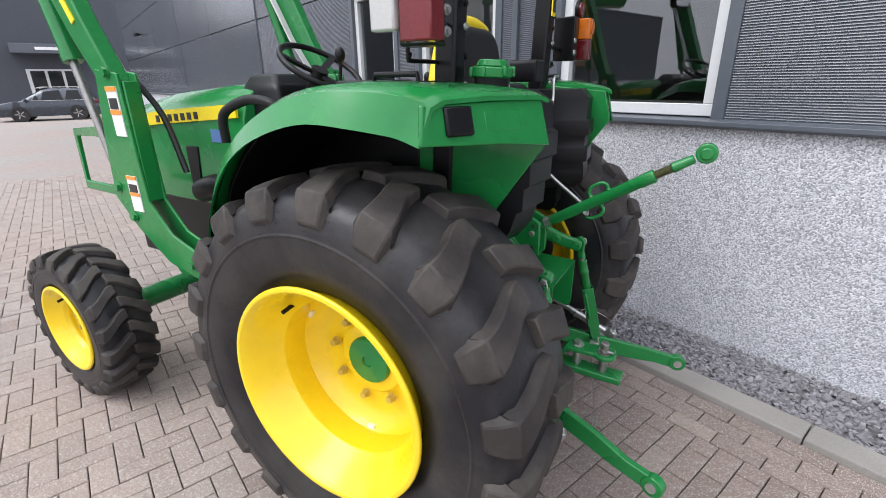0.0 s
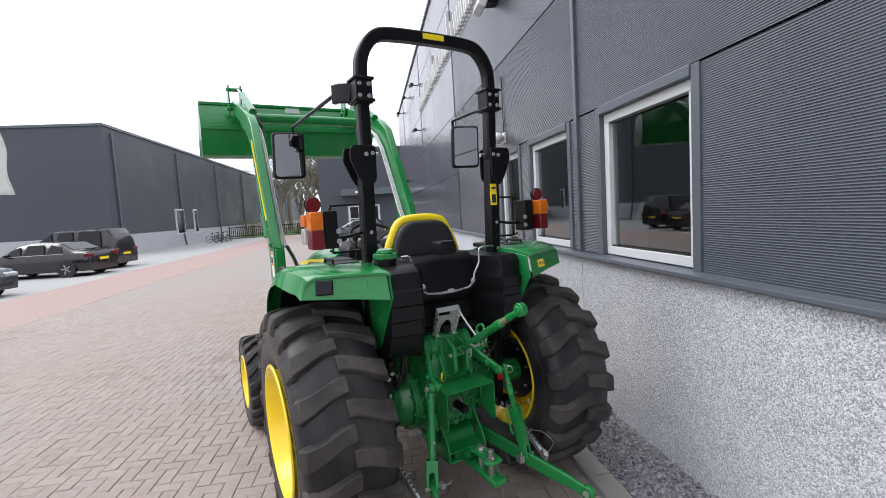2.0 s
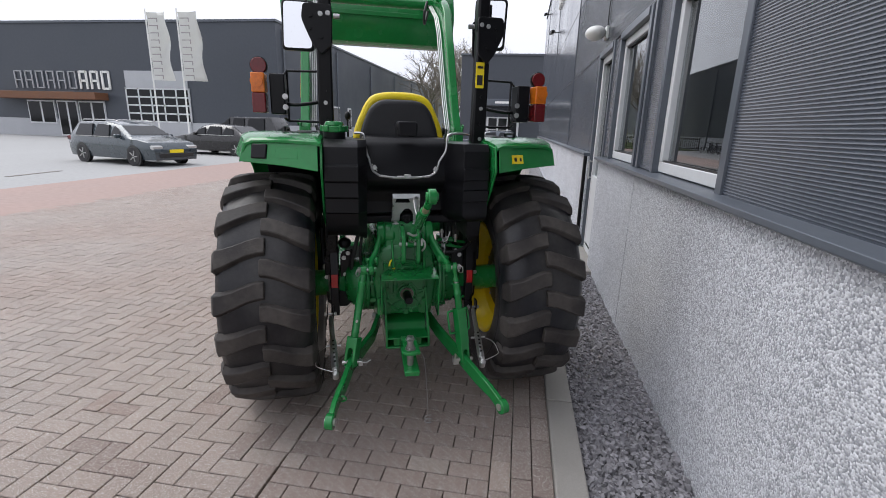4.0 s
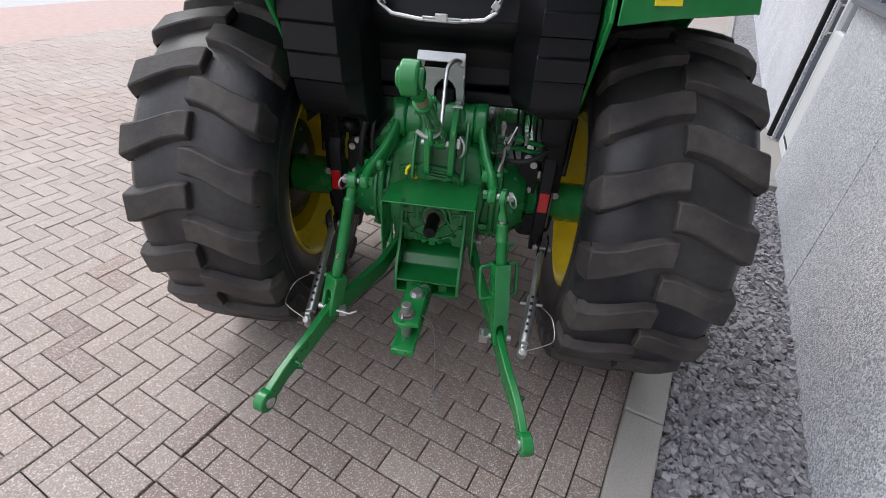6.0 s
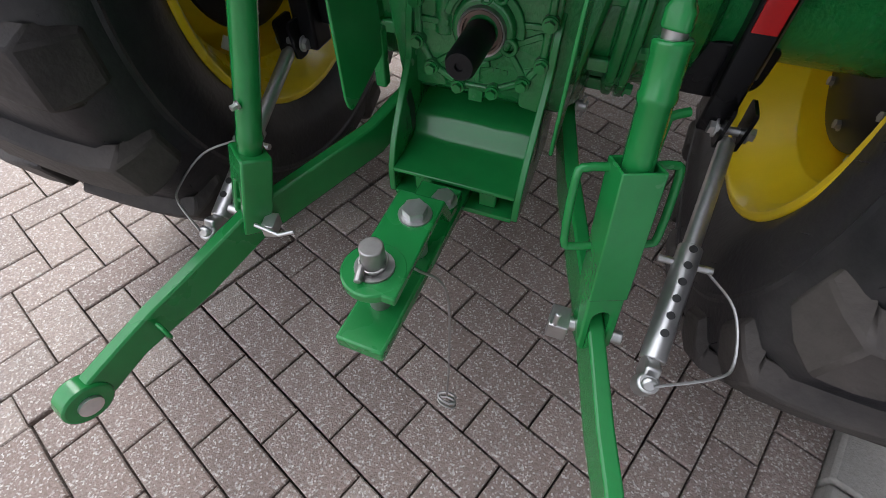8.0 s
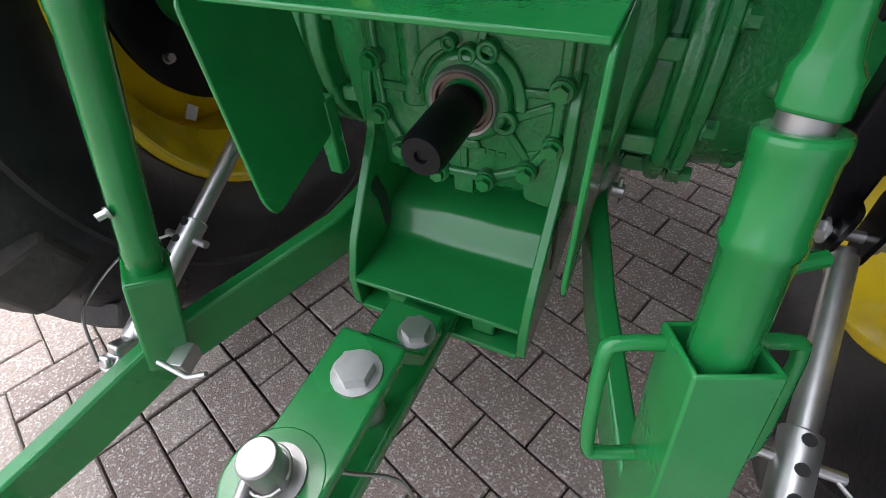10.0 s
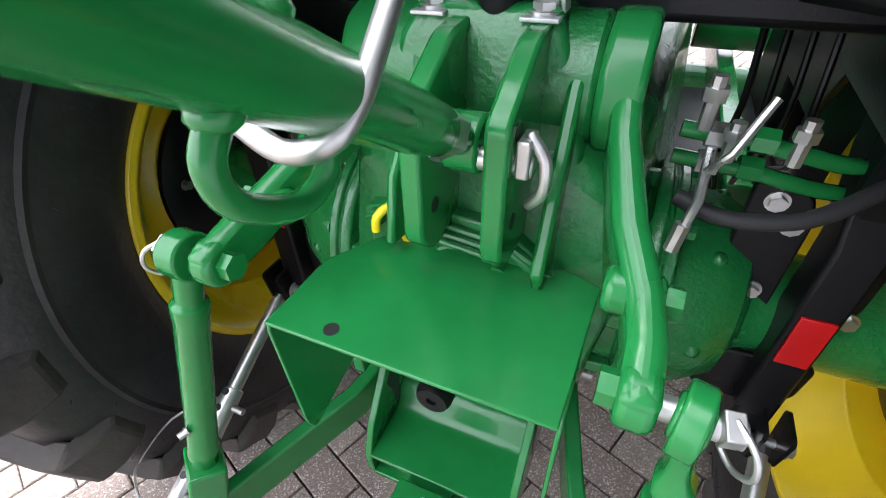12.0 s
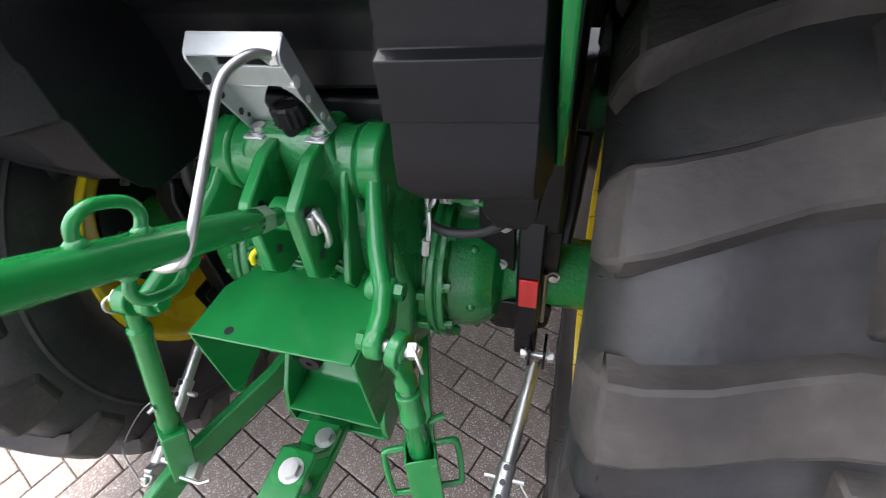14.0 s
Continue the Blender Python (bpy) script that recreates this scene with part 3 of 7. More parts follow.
# roller door in the gable
bm = bmesh.new()
box(bm, (-27.8, LY - 0.06, 4.55), (5.4, 0.1, 1.3))
box(bm, (-27.8, LY - 0.06, 0.8), (5.4, 0.1, 1.1))
roll = part("sectional_door", bm, PLINTH_FAR, hall, "grey sectional door with rows of panes")
for i in range(5):
    for j in range(4):
        bm = bmesh.new()
        box(bm, (-30.0 + i * 1.1, LY - 0.07, 1.7 + j * 0.62), (0.96, 0.06, 0.5))
        part("pane", bm, CAR_GLASS, roll)
for i in range(6):
    bm = bmesh.new()
    box(bm, (-30.55 + i * 1.1, LY - 0.07, 2.65), (0.12, 0.08, 2.6))
    part("mullion", bm, ALU, roll)
for j in range(5):
    bm = bmesh.new()
    box(bm, (-27.8, LY - 0.08, 1.4 + j * 0.62), (5.6, 0.06, 0.11))
    part("rail", bm, ALU, roll)
# entrance with a timber canopy and the hall's sign drawn as plain bars
bm = bmesh.new()
box(bm, (-37.3, LY - 0.6, 3.2), (10.0, 1.3, 0.55))
part("canopy", bm, WOOD, hall, "brown timber canopy", bevel=0.02)
for x, w, z0, z1 in ((-33.9, 2.4, 1.0, 2.85), (-36.2, 1.9, 0.05, 2.85), (-38.7, 2.6, 1.0, 2.85)):
    bm = bmesh.new()
    box(bm, (x, LY - 0.05, (z0 + z1) / 2), (w, 0.1, z1 - z0))
    fr = part("window", bm, ALU, hall, "pale window frame")
    for s in (-1, 1):
        bm = bmesh.new()
        box(bm, (x + s * w / 4, LY - 0.09, (z0 + z1) / 2), (w / 2 - 0.2, 0.06, z1 - z0 - 0.24))
        part("pane", bm, CAR_GLASS, fr)
for k in range(9):
    bm = bmesh.new()
    x = -40.4 + k * 1.02
    t = 0.17 if k > 5 else 0.08
    for dx, dz, w, h in ((-0.30, 0, t, 1.35), (0.30, 0, t, 1.35), (0, 0.63, 0.6, t), (0, -0.63 if k % 3 == 2 else -0.05, 0.6, t)):
        box(bm, (x + dx, LY - 0.08, 4.45 + dz), (w, 0.08, h))
    part("sign_mark", bm, WHITE if k > 5 else PLINTH_FAR, hall, "raised mark of the hall's sign")
for y, w, z0, z1 in ((LY + 10.9, 1.8, 1.0, 3.3), (LY + 14.6, 0.9, 1.0, 3.3), (LY + 42.0, 0.9, 1.0, 3.0)):
    bm = bmesh.new()
    box(bm, (LX + 0.05, y, (z0 + z1) / 2), (0.12, w, z1 - z0))
    fr = part("window", bm, ALU, hall, "pale window frame")
    bm = bmesh.new()
    box(bm, (LX + 0.1, y, (z0 + z1) / 2), (0.08, w - 0.3, z1 - z0 - 0.3))
    part("pane", bm, CAR_GLASS, fr)

# annex that closes the yard
AY = 36.0
annex = thing("office_annex", label="flat-roofed anthracite office block closing the yard", category="building")
bm = bmesh.new()
box(bm, (3.6, AY + 6, 3.65), (16.2, 12, 7.1))
part("wall", bm, CLADDING_FAR, annex, "anthracite panels", bevel=0.03)
bm = bmesh.new()
box(bm, (3.6, AY + 6, 7.25), (16.4, 12.2, 0.14))
part("roof_edge", bm, TRIM, annex)
bm = bmesh.new()
box(bm, (-0.4, AY - 0.75, 3.6), (4.6, 1.5, 0.5))
part("canopy", bm, TRIM, annex, "grey entrance canopy", bevel=0.02)
bm = bmesh.new()
box(bm, (-1.0, AY - 0.77 - 0.75, 3.6), (1.2, 0.03, 0.16))
part("canopy_mark", bm, DECAL_W, annex)
bm = bmesh.new()
box(bm, (-1.0, AY - 0.05, 1.3), (2.6, 0.1, 2.5))
fr = part("entrance", bm, ALU, annex, "pale door frame")
for s in (-0.8, 0, 0.8):
    bm = bmesh.new()
    box(bm, (-1.0 + s, AY - 0.09, 1.35), (0.66, 0.06, 2.2))
    part("pane", bm, CAR_GLASS, fr)


# ---- parked cars ----
def paint(name, c):
    return material(name, c, 0.25, metal=0.3, vary=0.05, grain=10, coat=0.7)


def car(name, m, mat, length, height, estate, label, van=False):
    """Body from cross-sections along its length; x ahead, y left."""
    ob = thing(name, m, label=label, category="car")
    L, W = length / 2, 0.9
    if van:
        top = [(-L, 0.75), (-L + 0.05, 1.35), (-L + 0.3, height), (L - 2.1, height), (L - 1.35, 1.25), (L - 0.25, 1.05), (L, 0.8)]
    elif estate:
        top = [(-L, 0.8), (-L + 0.12, 1.0), (-L + 0.5, height - 0.03), (-0.2, height), (L - 1.9, height - 0.09), (L - 1.15, 0.98), (L - 0.2, 0.8), (L, 0.6)]
    else:
        top = [(-L, 0.75), (-L + 0.1, 0.98), (-L + 0.6, 1.03), (-L + 1.25, height - 0.06), (-0.1, height), (L - 1.85, height - 0.1), (L - 1.15, 0.97), (L - 0.2, 0.8), (L, 0.58)]
    low, belt = 0.22, 0.92

    def line(x):
        return float(np.interp(x, [p[0] for p in top], [p[1] for p in top]))
    rings, glass_rings = [], []
    for x in np.unique(np.r_[np.linspace(-L, L, 25), [p[0] for p in top]]):
        z = line(x)
        w = W * (1 - 0.10 * abs(x / L) ** 6)
        b = min(belt, z)
        inset = 0.0 if z <= belt else 0.22 * (z - belt) / (height - belt)
        rings.append([(x, -w + 0.05, low), (x, -w, 0.5), (x, -w, b - 0.03), (x, -w + 0.03 + inset, z - 0.04 if z > belt else b), (x, -w + 0.14 + inset, z),
                      (x, w - 0.14 - inset, z), (x, w - 0.03 - inset, z - 0.04 if z > belt else b), (x, w, b - 0.03), (x, w, 0.5), (x, w - 0.05, low)])
    bm = bmesh.new()
    ring_loft(bm, rings)
    body = part("body", bm, mat, ob, smooth=50)
    cab0, cab1 = top[1][0] + (0.35 if estate or van else 0.75), L - 1.45
    for s in (-1, 1):
        for x0, x1 in ((cab0 + 0.15, -0.75), (-0.68, 0.18), (0.25, cab1 - 0.1)):
            bm = bmesh.new()
            z1a, z1b = line(x0 + 0.12) - 0.09, line(x1 - 0.12) - 0.09
            ins = lambda z: 0.22 * max(z - belt, 0) / (height - belt) - 0.022
            pts = [(x0, belt + 0.03), (x1, belt + 0.03), (x1 - 0.14, max(z1b, belt + 0.08)), (x0 + 0.1, max(z1a, belt + 0.08))]
            lo = [bm.verts.new((x, s * (W - ins(z) - 0.0), z)) for x, z in pts]
            hi = [bm.verts.new((x, s * (W - ins(z) - 0.06), z)) for x, z in pts]
            bm.faces.new(lo)
            bm.faces.new(hi[::-1])
            for i in range(4):
                bm.faces.new((lo[i], lo[(i + 1) % 4], hi[(i + 1) % 4], hi[i]))
            part("side_window", bm, CAR_GLASS, ob)
    for xa, xb in ((L - 1.80, L - 1.24), (-L + (0.46 if estate or van else 1.18), -L + (0.16 if estate or van else 0.68))):
        bm = bmesh.new()
        za, zb = line(xa), line(xb)
        n = Vector((-(zb - za), 0, xb - xa)).normalized() * (1 if xb > xa else -1)
        pts = [Vector((xa, -0.6, za)), Vector((xa, 0.6, za)), Vector((xb, 0.7, zb)), Vector((xb, -0.7, zb))]
        lo = [bm.verts.new(p + n * 0.012) for p in pts]
        hi = [bm.verts.new(p - n * 0.03) for p in pts]
        bm.faces.new(lo)
        bm.faces.new(hi[::-1])
        for i in range(4):
            bm.faces.new((lo[i], lo[(i + 1) % 4], hi[(i + 1) % 4], hi[i]))
        part("windscreen", bm, CAR_GLASS, ob)
    for x in (-L + 0.9, L - 0.95):
        for s in (-1, 1):
            bm = bmesh.new()
            lathe(bm, [(0.2, 0.1), (0.3, 0.1), (0.325, 0.06), (0.325, -0.06), (0.3, -0.1), (0.2, -0.1)], (0, 0, 0), "v", 28)
            w = part("wheel", bm, RUBBER, ob)
            w.location = (x, s * (W - 0.08), 0.325)
            bm = bmesh.new()
            lathe(bm, [(0.21, 0.085 * s), (0.19, 0.06 * s), (0.03, 0.075 * s), (0.0, 0.075 * s)], (0, 0, 0), "v", 20)
            for k in range(5):
                a = k * 2 * math.pi / 5
                tube(bm, [(0.03 * math.cos(a), 0.085 * s, 0.03 * math.sin(a)), (0.2 * math.cos(a), 0.09 * s, 0.2 * math.sin(a))], 0.02, flat=(0.05, 0.03))
            part("rim", bm, ZINC, w)
            bm = bmesh.new()
            lathe(bm, [(0.37, 0.0), (0.37, 0.02 * s), (0.0, 0.02 * s)], (x, s * (W - 0.014), 0.33), "v", 28)
            part("wheel_arch", bm, DECAL_K, ob)
    for s in (-1, 1):
        bm = bmesh.new()
        box(bm, (L - 0.16, s * 0.66, 0.66), (0.3, 0.36, 0.13), (0, 12, 0))
        part("headlight", bm, CLEAR, ob, bevel=0.03)
        bm = bmesh.new()
        box(bm, (-L + 0.1, s * 0.7, 0.84), (0.24, 0.3, 0.16))
        part("tail_light", bm, RED_LENS, ob, bevel=0.03)
        bm = bmesh.new()
        box(bm, (0.75, s * 0.98, 0.98), (0.12, 0.2, 0.13))
        part("wing_mirror", bm, mat, ob, bevel=0.03)
    for x, s in ((L + 0.005, 1), (-L - 0.005, -1)):
        bm = bmesh.new()
        box(bm, (x, 0, 0.52 if s > 0 else 0.66), (0.03, 0.52, 0.11))
        part("number_plate", bm, DECAL_Y, ob, "blank yellow plate")
    for s in (-1, 1):
        bm = bmesh.new()
        tube(bm, [(cab0 + 0.1, s * (W - 0.0), belt + 0.02), (cab1 - 0.05, s * (W - 0.0), belt + 0.02)], 0, flat=(0.02, 0.025))
        part("window_trim", bm, ZINC, ob, "bright strip under the side windows")
        if estate and not van:
            bm = bmesh.new()
            tube(bm, [(-L + 0.65, s * 0.60, height - 0.01), (-L + 0.75, s * 0.60, height + 0.04), (0.1, s * 0.60, height + 0.05), (0.35, s * 0.60, height - 0.01)], 0.018, 8)
            part("roof_rail", bm, ZINC, ob)
    bm = bmesh.new()
    box(bm, (L - 0.02, 0, 0.38), (0.08, 1.3, 0.14))
    part("grille", bm, DECAL_K, ob, bevel=0.02)
    return ob


car("car", pose(-13.6, 12.5, 0, 0, 0, -14), paint("slate_car_paint", (0.05, 0.065, 0.075)), 4.65, 1.47, True, "slate-grey estate car parked on pale paving")
car("car", pose(-13.9, 18.4, 0, 0, 0, 172), paint("black_car_paint", (0.012, 0.011, 0.012)), 4.75, 1.45, False, "black saloon car parked beside a pickup")
car("car", pose(-14.5, 21.2, 0, 0, 0, 174), paint("dark_van_paint", (0.02, 0.02, 0.022)), 4.9, 1.85, True, "black pickup with a canopy over its bed", van=True)
car("car", pose(-1.6, 29.5, 0, 0, 0, 172), paint("blue_grey_car_paint", (0.035, 0.045, 0.06)), 4.1, 1.5, True, "blue-grey hatchback parked before the annex")


# ---- flags, bicycles, fence, trees ----
def flag(x, y, tilt):
    ob = thing("flagpole", pose(x, y, 0), label="white pole with a hanging white banner", category="flag", group="banners before the hall")
    bm = bmesh.new()
    rod(bm, (0, 0, 0), (0, 0, 8.3), 0.06, 12, 0.04)
    part("pole", bm, WHITE, ob)
    bm = bmesh.new()
    rows = []
    for i in range(15):
        z = 8.1 - i * 0.29
        rows.append([(0.06 + w * 1.35, 0.10 * math.sin(i * 0.7 + w * 4) * (0.4 + w) + tilt * i * 0.012 * w, z) for w in np.linspace(0, 1, 8)])
    verts = [[bm.verts.new(p) for p in r] for r in rows]
    for a, b in zip(verts, verts[1:]):
        for i in range(7):
            bm.faces.new((a[i], a[i + 1], b[i + 1], b[i]))
    bmesh.ops.solidify(bm, geom=bm.faces[:], thickness=0.01)
    cloth = part("banner", bm, WHITE, ob, smooth=80)
    for k in range(9):
        bm = bmesh.new()
        z = 7.7 - k * 0.42
        box(bm, (0.62, -0.17, z), (0.62, 0.02, 0.055))
        box(bm, (0.90, -0.17, z - 0.11), (0.055, 0.02, 0.22))
        part("mark", bm, MUTED, cloth)
    return ob


flag(-23.4, 25.5, 1)
flag(-21.2, 25.5, 2)


def bicycle(m):
    ob = thing("bicycle", m, label="grey city bicycle leaning by the hall", category="bicycle", group="bicycles by the hall")
    for x in (-0.52, 0.52):
        bm = bmesh.new()
        lathe(bm, [(0.31, -0.015), (0.345, -0.015), (0.345, 0.015), (0.31, 0.015)], (x, 0, 0.345), "v", 24, close=True)
        for k in range(8):
            a = k * math.pi / 4
            rod(bm, (x, 0, 0.345), (x + 0.32 * math.cos(a), 0, 0.345 + 0.32 * math.sin(a)), 0.004, 5)
        part("wheel", bm, RUBBER, ob)
    bm = bmesh.new()
    for a, b in (((-0.52, 0.345), (-0.12, 0.3)), ((-0.12, 0.3), (-0.2, 0.85)), ((-0.12, 0.3), (0.36, 0.75)), ((-0.52, 0.345), (-0.18, 0.75)), ((0.36, 0.75), (0.52, 0.345)), ((0.33, 0.98), (0.38, 0.7))):
        rod(bm, (a[0], 0, a[1]), (b[0], 0, b[1]), 0.022, 8)
    tube(bm, [(0.2, -0.28, 1.0), (0.33, -0.12, 1.02), (0.33, 0.12, 1.02), (0.2, 0.28, 1.0)], 0.015)
    part("frame", bm, TRIM, ob)
    bm = bmesh.new()
    ball(bm, (-0.22, 0, 0.9), 0.13, 10, (1, 0.7, 0.4))
    part("saddle", bm, BLACK, ob)
    return ob


bike = bicycle(pose(-14.6, 41.0, 0, 0, 8, 60))
for k in range(1, 5):
    copy_thing(bike, pose(-14.6 + 0.25 * (k % 2), 41.0 + 0.75 * k, 0, 0, 8, 60 + 9 * (k % 3)))

fence = thing("fence", Matrix.Translation((0, 50, 0)), label="low dark bar fence before a strip of grass", category="fence")
for k in range(60):
    bm = bmesh.new()
    rod(bm, (-15.8 + k * 0.2, 0, -0.05), (-15.8 + k * 0.2, 0, 1.3), 0.03 if k % 12 else 0.06, 6)
    part("bar", bm, BLACK_PAINT, fence)
for z in (0.25, 1.2):
    bm = bmesh.new()
    box(bm, (-9.9, 0, z), (12.0, 0.05, 0.06))
    part("rail", bm, BLACK_PAINT, fence)
slab("lawn_far", -15.9, -4.2, 50.2, 61, 0.05, GRASS, "strip of green grass behind the fence", "lawn")
slab("lawn_back", -120, 120, 61, 260, 0.02, GRASS, "rough grass reaching to the trees", "lawn")


def tree(m, height, seed, label, twig_mat=BARK):
    """Bare tree: a tapered trunk that forks again and again into fine twigs."""
    rnd = random.Random(seed)
    ob = thing("tree", m, label=label, category="tree", group="bare trees behind the yard")
    wood, fine = bmesh.new(), bmesh.new()

    def grow(p, way, length, r, depth):
        q = p + way * length
        target = wood if depth < 3 else fine
        rod(target, p, q, r, 6 if depth < 3 else 4, r * 0.68)
        if depth >= 5:
            return
        for _ in range(rnd.choice((3, 3, 4)) if depth else 6):
            spread = 0.55 if depth else 0.42
            turn = Vector((rnd.gauss(0, spread), rnd.gauss(0, spread), rnd.gauss(0.15, 0.25)))
            grow(p + way * length * rnd.uniform(0.55, 1.0), (way + turn).normalized(), length * rnd.uniform(0.5, 0.74), r * 0.5, depth + 1)
    grow(Vector((0, 0, -0.1)), Vector((0, 0, 1)), height * 0.32, height * 0.018, 0)
    part("trunk", wood, BARK, ob)
    part("crown", fine, twig_mat, ob, "bare crown of fine twigs")
    return ob


trees = [tree(Matrix(), 12.0, 5, "tall bare tree behind the yard"), tree(Matrix(), 9.5, 9, "bare tree with budding yellowish twigs", TWIG)]
spots = [(-12.5, 62, 1.25), (-10.5, 66, 1.3), (-8.7, 60, 1.15), (-6.8, 64, 1.25), (-5.0, 61, 1.2), (-9.6, 72, 1.45), (-3.2, 70, 1.3), (-7.6, 69, 1.5), (-11.6, 58, 1.1), (6, 68, 1.2), (-14, 78, 1.5), (-5.8, 74, 1.6), (-4.1, 66, 1.35)]
for k, (x, y, s) in enumerate(spots):
    m = pose(x, y, 0, 0, 0, 47 * k) @ Matrix.Diagonal((s, s, s, 1))
    if k < 2:
        trees[k].matrix_basis = m
    else:
        copy_thing(trees[k % 2], m)
# low scrub as a far edge
rnd = random.Random(4)
bm = bmesh.new()
for _ in range(900):
    x, y = rnd.uniform(-30, 12), rnd.uniform(60, 66)
    z = rnd.uniform(0, 1.8)
    tube(bm, [(x, y, 0), (x + rnd.uniform(-0.4, 0.4), y, z * 0.5 + 0.3), (x + rnd.uniform(-0.8, 0.8), y, z + 0.6)], 0.02, 3)
solid("scrub", bm, TWIG, kind="stuff", label="tangled yellowish scrub behind the fence", category="scrub")
# ---- the tractor: x to its right, y ahead, z up from the ground under its rear axle ----
tractor = thing("tractor", pose(-0.079, -0.266, 0, 0, 0, 21.0),
                label="green compact tractor with yellow wheels, front loader and rear linkage", category="tractor")
T = tractor


def lug(bm, r, half, side, phi, depth, sweep, wide):
    """One blunt tread bar from the middle of the tread to its squared end on the shoulder."""
    stations = [(-0.05, 0.0, 1.0, 0.86), (0.10, 0.02, 1.0, 0.9), (0.30, 0.22, 1.0, 0.88), (0.55, 0.58, 0.996, 0.92), (0.78, 0.86, 0.985, 1.04), (0.93, 0.97, 0.970, 1.12), (1.0, 1.0, 0.915, 1.14), (1.03, 1.02, 0.845, 1.0)]
    rings = []
    for o, turn, top, w in stations:
        a = phi + sweep * turn
        rt, rb = r * top, r * top - depth * 1.6
        wt, wb = wide * w / r / 2, wide * w * 1.45 / r / 2
        x = side * half * o
        xb = side * half * min(o, 0.95) * (1 if o < 0.95 else 0.93)
        rings.append([(xb, rb * math.cos(a - wb), rb * math.sin(a - wb)), (x, rt * math.cos(a - wt), rt * math.sin(a - wt)),
                      (x, rt * math.cos(a + wt), rt * math.sin(a + wt)), (xb, rb * math.cos(a + wb), rb * math.sin(a + wb))])
    ring_loft(bm, rings)


def wheel(name, side, c, r, half, rim_r, lugs, dish, sweep, wide, depth, phase, label):
    wh = thing(name)
    wh.parent, wh.location = T, c
    wh["label"] = label
    k = r - depth
    bm = bmesh.new()
    lathe(bm, [(rim_r - 0.012, -half * 0.74), (rim_r + 0.02, -half * 0.82), (rim_r + (k - rim_r) * 0.22, -half * 0.955), (rim_r + (k - rim_r) * 0.4, -half * 0.99), (rim_r + (k - rim_r) * 0.62, -half * 1.0), (k * 0.93, -half * 0.93), (k * 0.975, -half * 0.78), (k * 0.993, -half * 0.4), (k, 0),
               (k * 0.993, half * 0.4), (k * 0.975, half * 0.78), (k * 0.93, half * 0.93), (rim_r + (k - rim_r) * 0.62, half * 1.0), (rim_r + (k - rim_r) * 0.4, half * 0.99), (rim_r + (k - rim_r) * 0.22, half * 0.955), (rim_r + 0.02, half * 0.82), (rim_r - 0.012, half * 0.74)], (0, 0, 0), "u", 96)
    lathe(bm, [(rim_r + (k - rim_r) * 0.55, half * 0.995), (rim_r + (k - rim_r) * 0.58, half * 1.012), (rim_r + (k - rim_r) * 0.61, half * 0.995)], (0, 0, 0), "u", 96)
    lathe(bm, [(rim_r + (k - rim_r) * 0.55, -half * 0.995), (rim_r + (k - rim_r) * 0.58, -half * 1.012), (rim_r + (k - rim_r) * 0.61, -half * 0.995)], (0, 0, 0), "u", 96)
    tyre = part("tyre", bm, RUBBER, wh, "black rubber tyre with heavy bar tread")
    bm = bmesh.new()
    for i in range(lugs):
        lug(bm, r, half, 1, 2 * math.pi * i / lugs + phase, depth, sweep, wide)
        lug(bm, r, half, -1, 2 * math.pi * (i + 0.5) / lugs + phase, depth, sweep, wide)
    part("tread", bm, TREAD, tyre, "worn slanted tread bars", bevel=0.004, smooth=18, seg=1)
    if r > 0.5:
        rnd = random.Random(7)
        bm = bmesh.new()
        rows = [(k * 0.985, half * 0.70), (k * 0.93, half * 0.93), (rim_r + (k - rim_r) * 0.62, half * 1.0), (rim_r + (k - rim_r) * 0.35, half * 0.99)]
        for _ in range(240):
            q, turn, sd = rnd.randrange(3), rnd.uniform(0, 2 * math.pi), rnd.choice((-1, 1))
            f = rnd.random()
            rr, xx = rows[q][0] * (1 - f) + rows[q + 1][0] * f, rows[q][1] * (1 - f) + rows[q + 1][1] * f
            lean = (0.8, 0.4, 0.0)[q]
            p = Vector((sd * xx, rr * math.cos(turn), rr * math.sin(turn)))
            n = Vector((sd * (1 - lean), lean * math.cos(turn), lean * math.sin(turn))).normalized()
            rod(bm, p - n * 0.004, p + n * rnd.uniform(0.006, 0.013), 0.0007, 4, 0.0004)
        tagged(part("mould_hairs", bm, RUBBER, tyre, "fine rubber hairs left from moulding"), kind="stuff", label="fine rubber hairs left from moulding")
    s = side
    h = half * 0.79
    ho = half * (0.97 if r > 0.5 else 0.92)
    hp, hm = (ho, h) if s > 0 else (h, ho)
    bm = bmesh.new()
    lathe(bm, [(rim_r + 0.018, -hm - 0.01), (rim_r + 0.02, -hm), (rim_r - 0.006, -hm + 0.006), (rim_r - 0.02, -hm * 0.72), (rim_r - 0.05, -hm * 0.55), (rim_r - 0.055, hp * 0.5), (rim_r - 0.02, hp * 0.7), (rim_r - 0.006, hp - 0.006), (rim_r + 0.02, hp), (rim_r + 0.018, hp + 0.01),
               (rim_r + 0.004, hp + 0.012), (rim_r - 0.018, hp - 0.012), (rim_r - 0.034, hp * 0.68), (rim_r - 0.068, hp * 0.5), (rim_r - 0.072, -hm * 0.5), (rim_r - 0.034, -hm * 0.7), (rim_r - 0.018, -hm + 0.012), (rim_r + 0.004, -hm - 0.012)], (0, 0, 0), "u", 64, close=True)
    d = s * dish
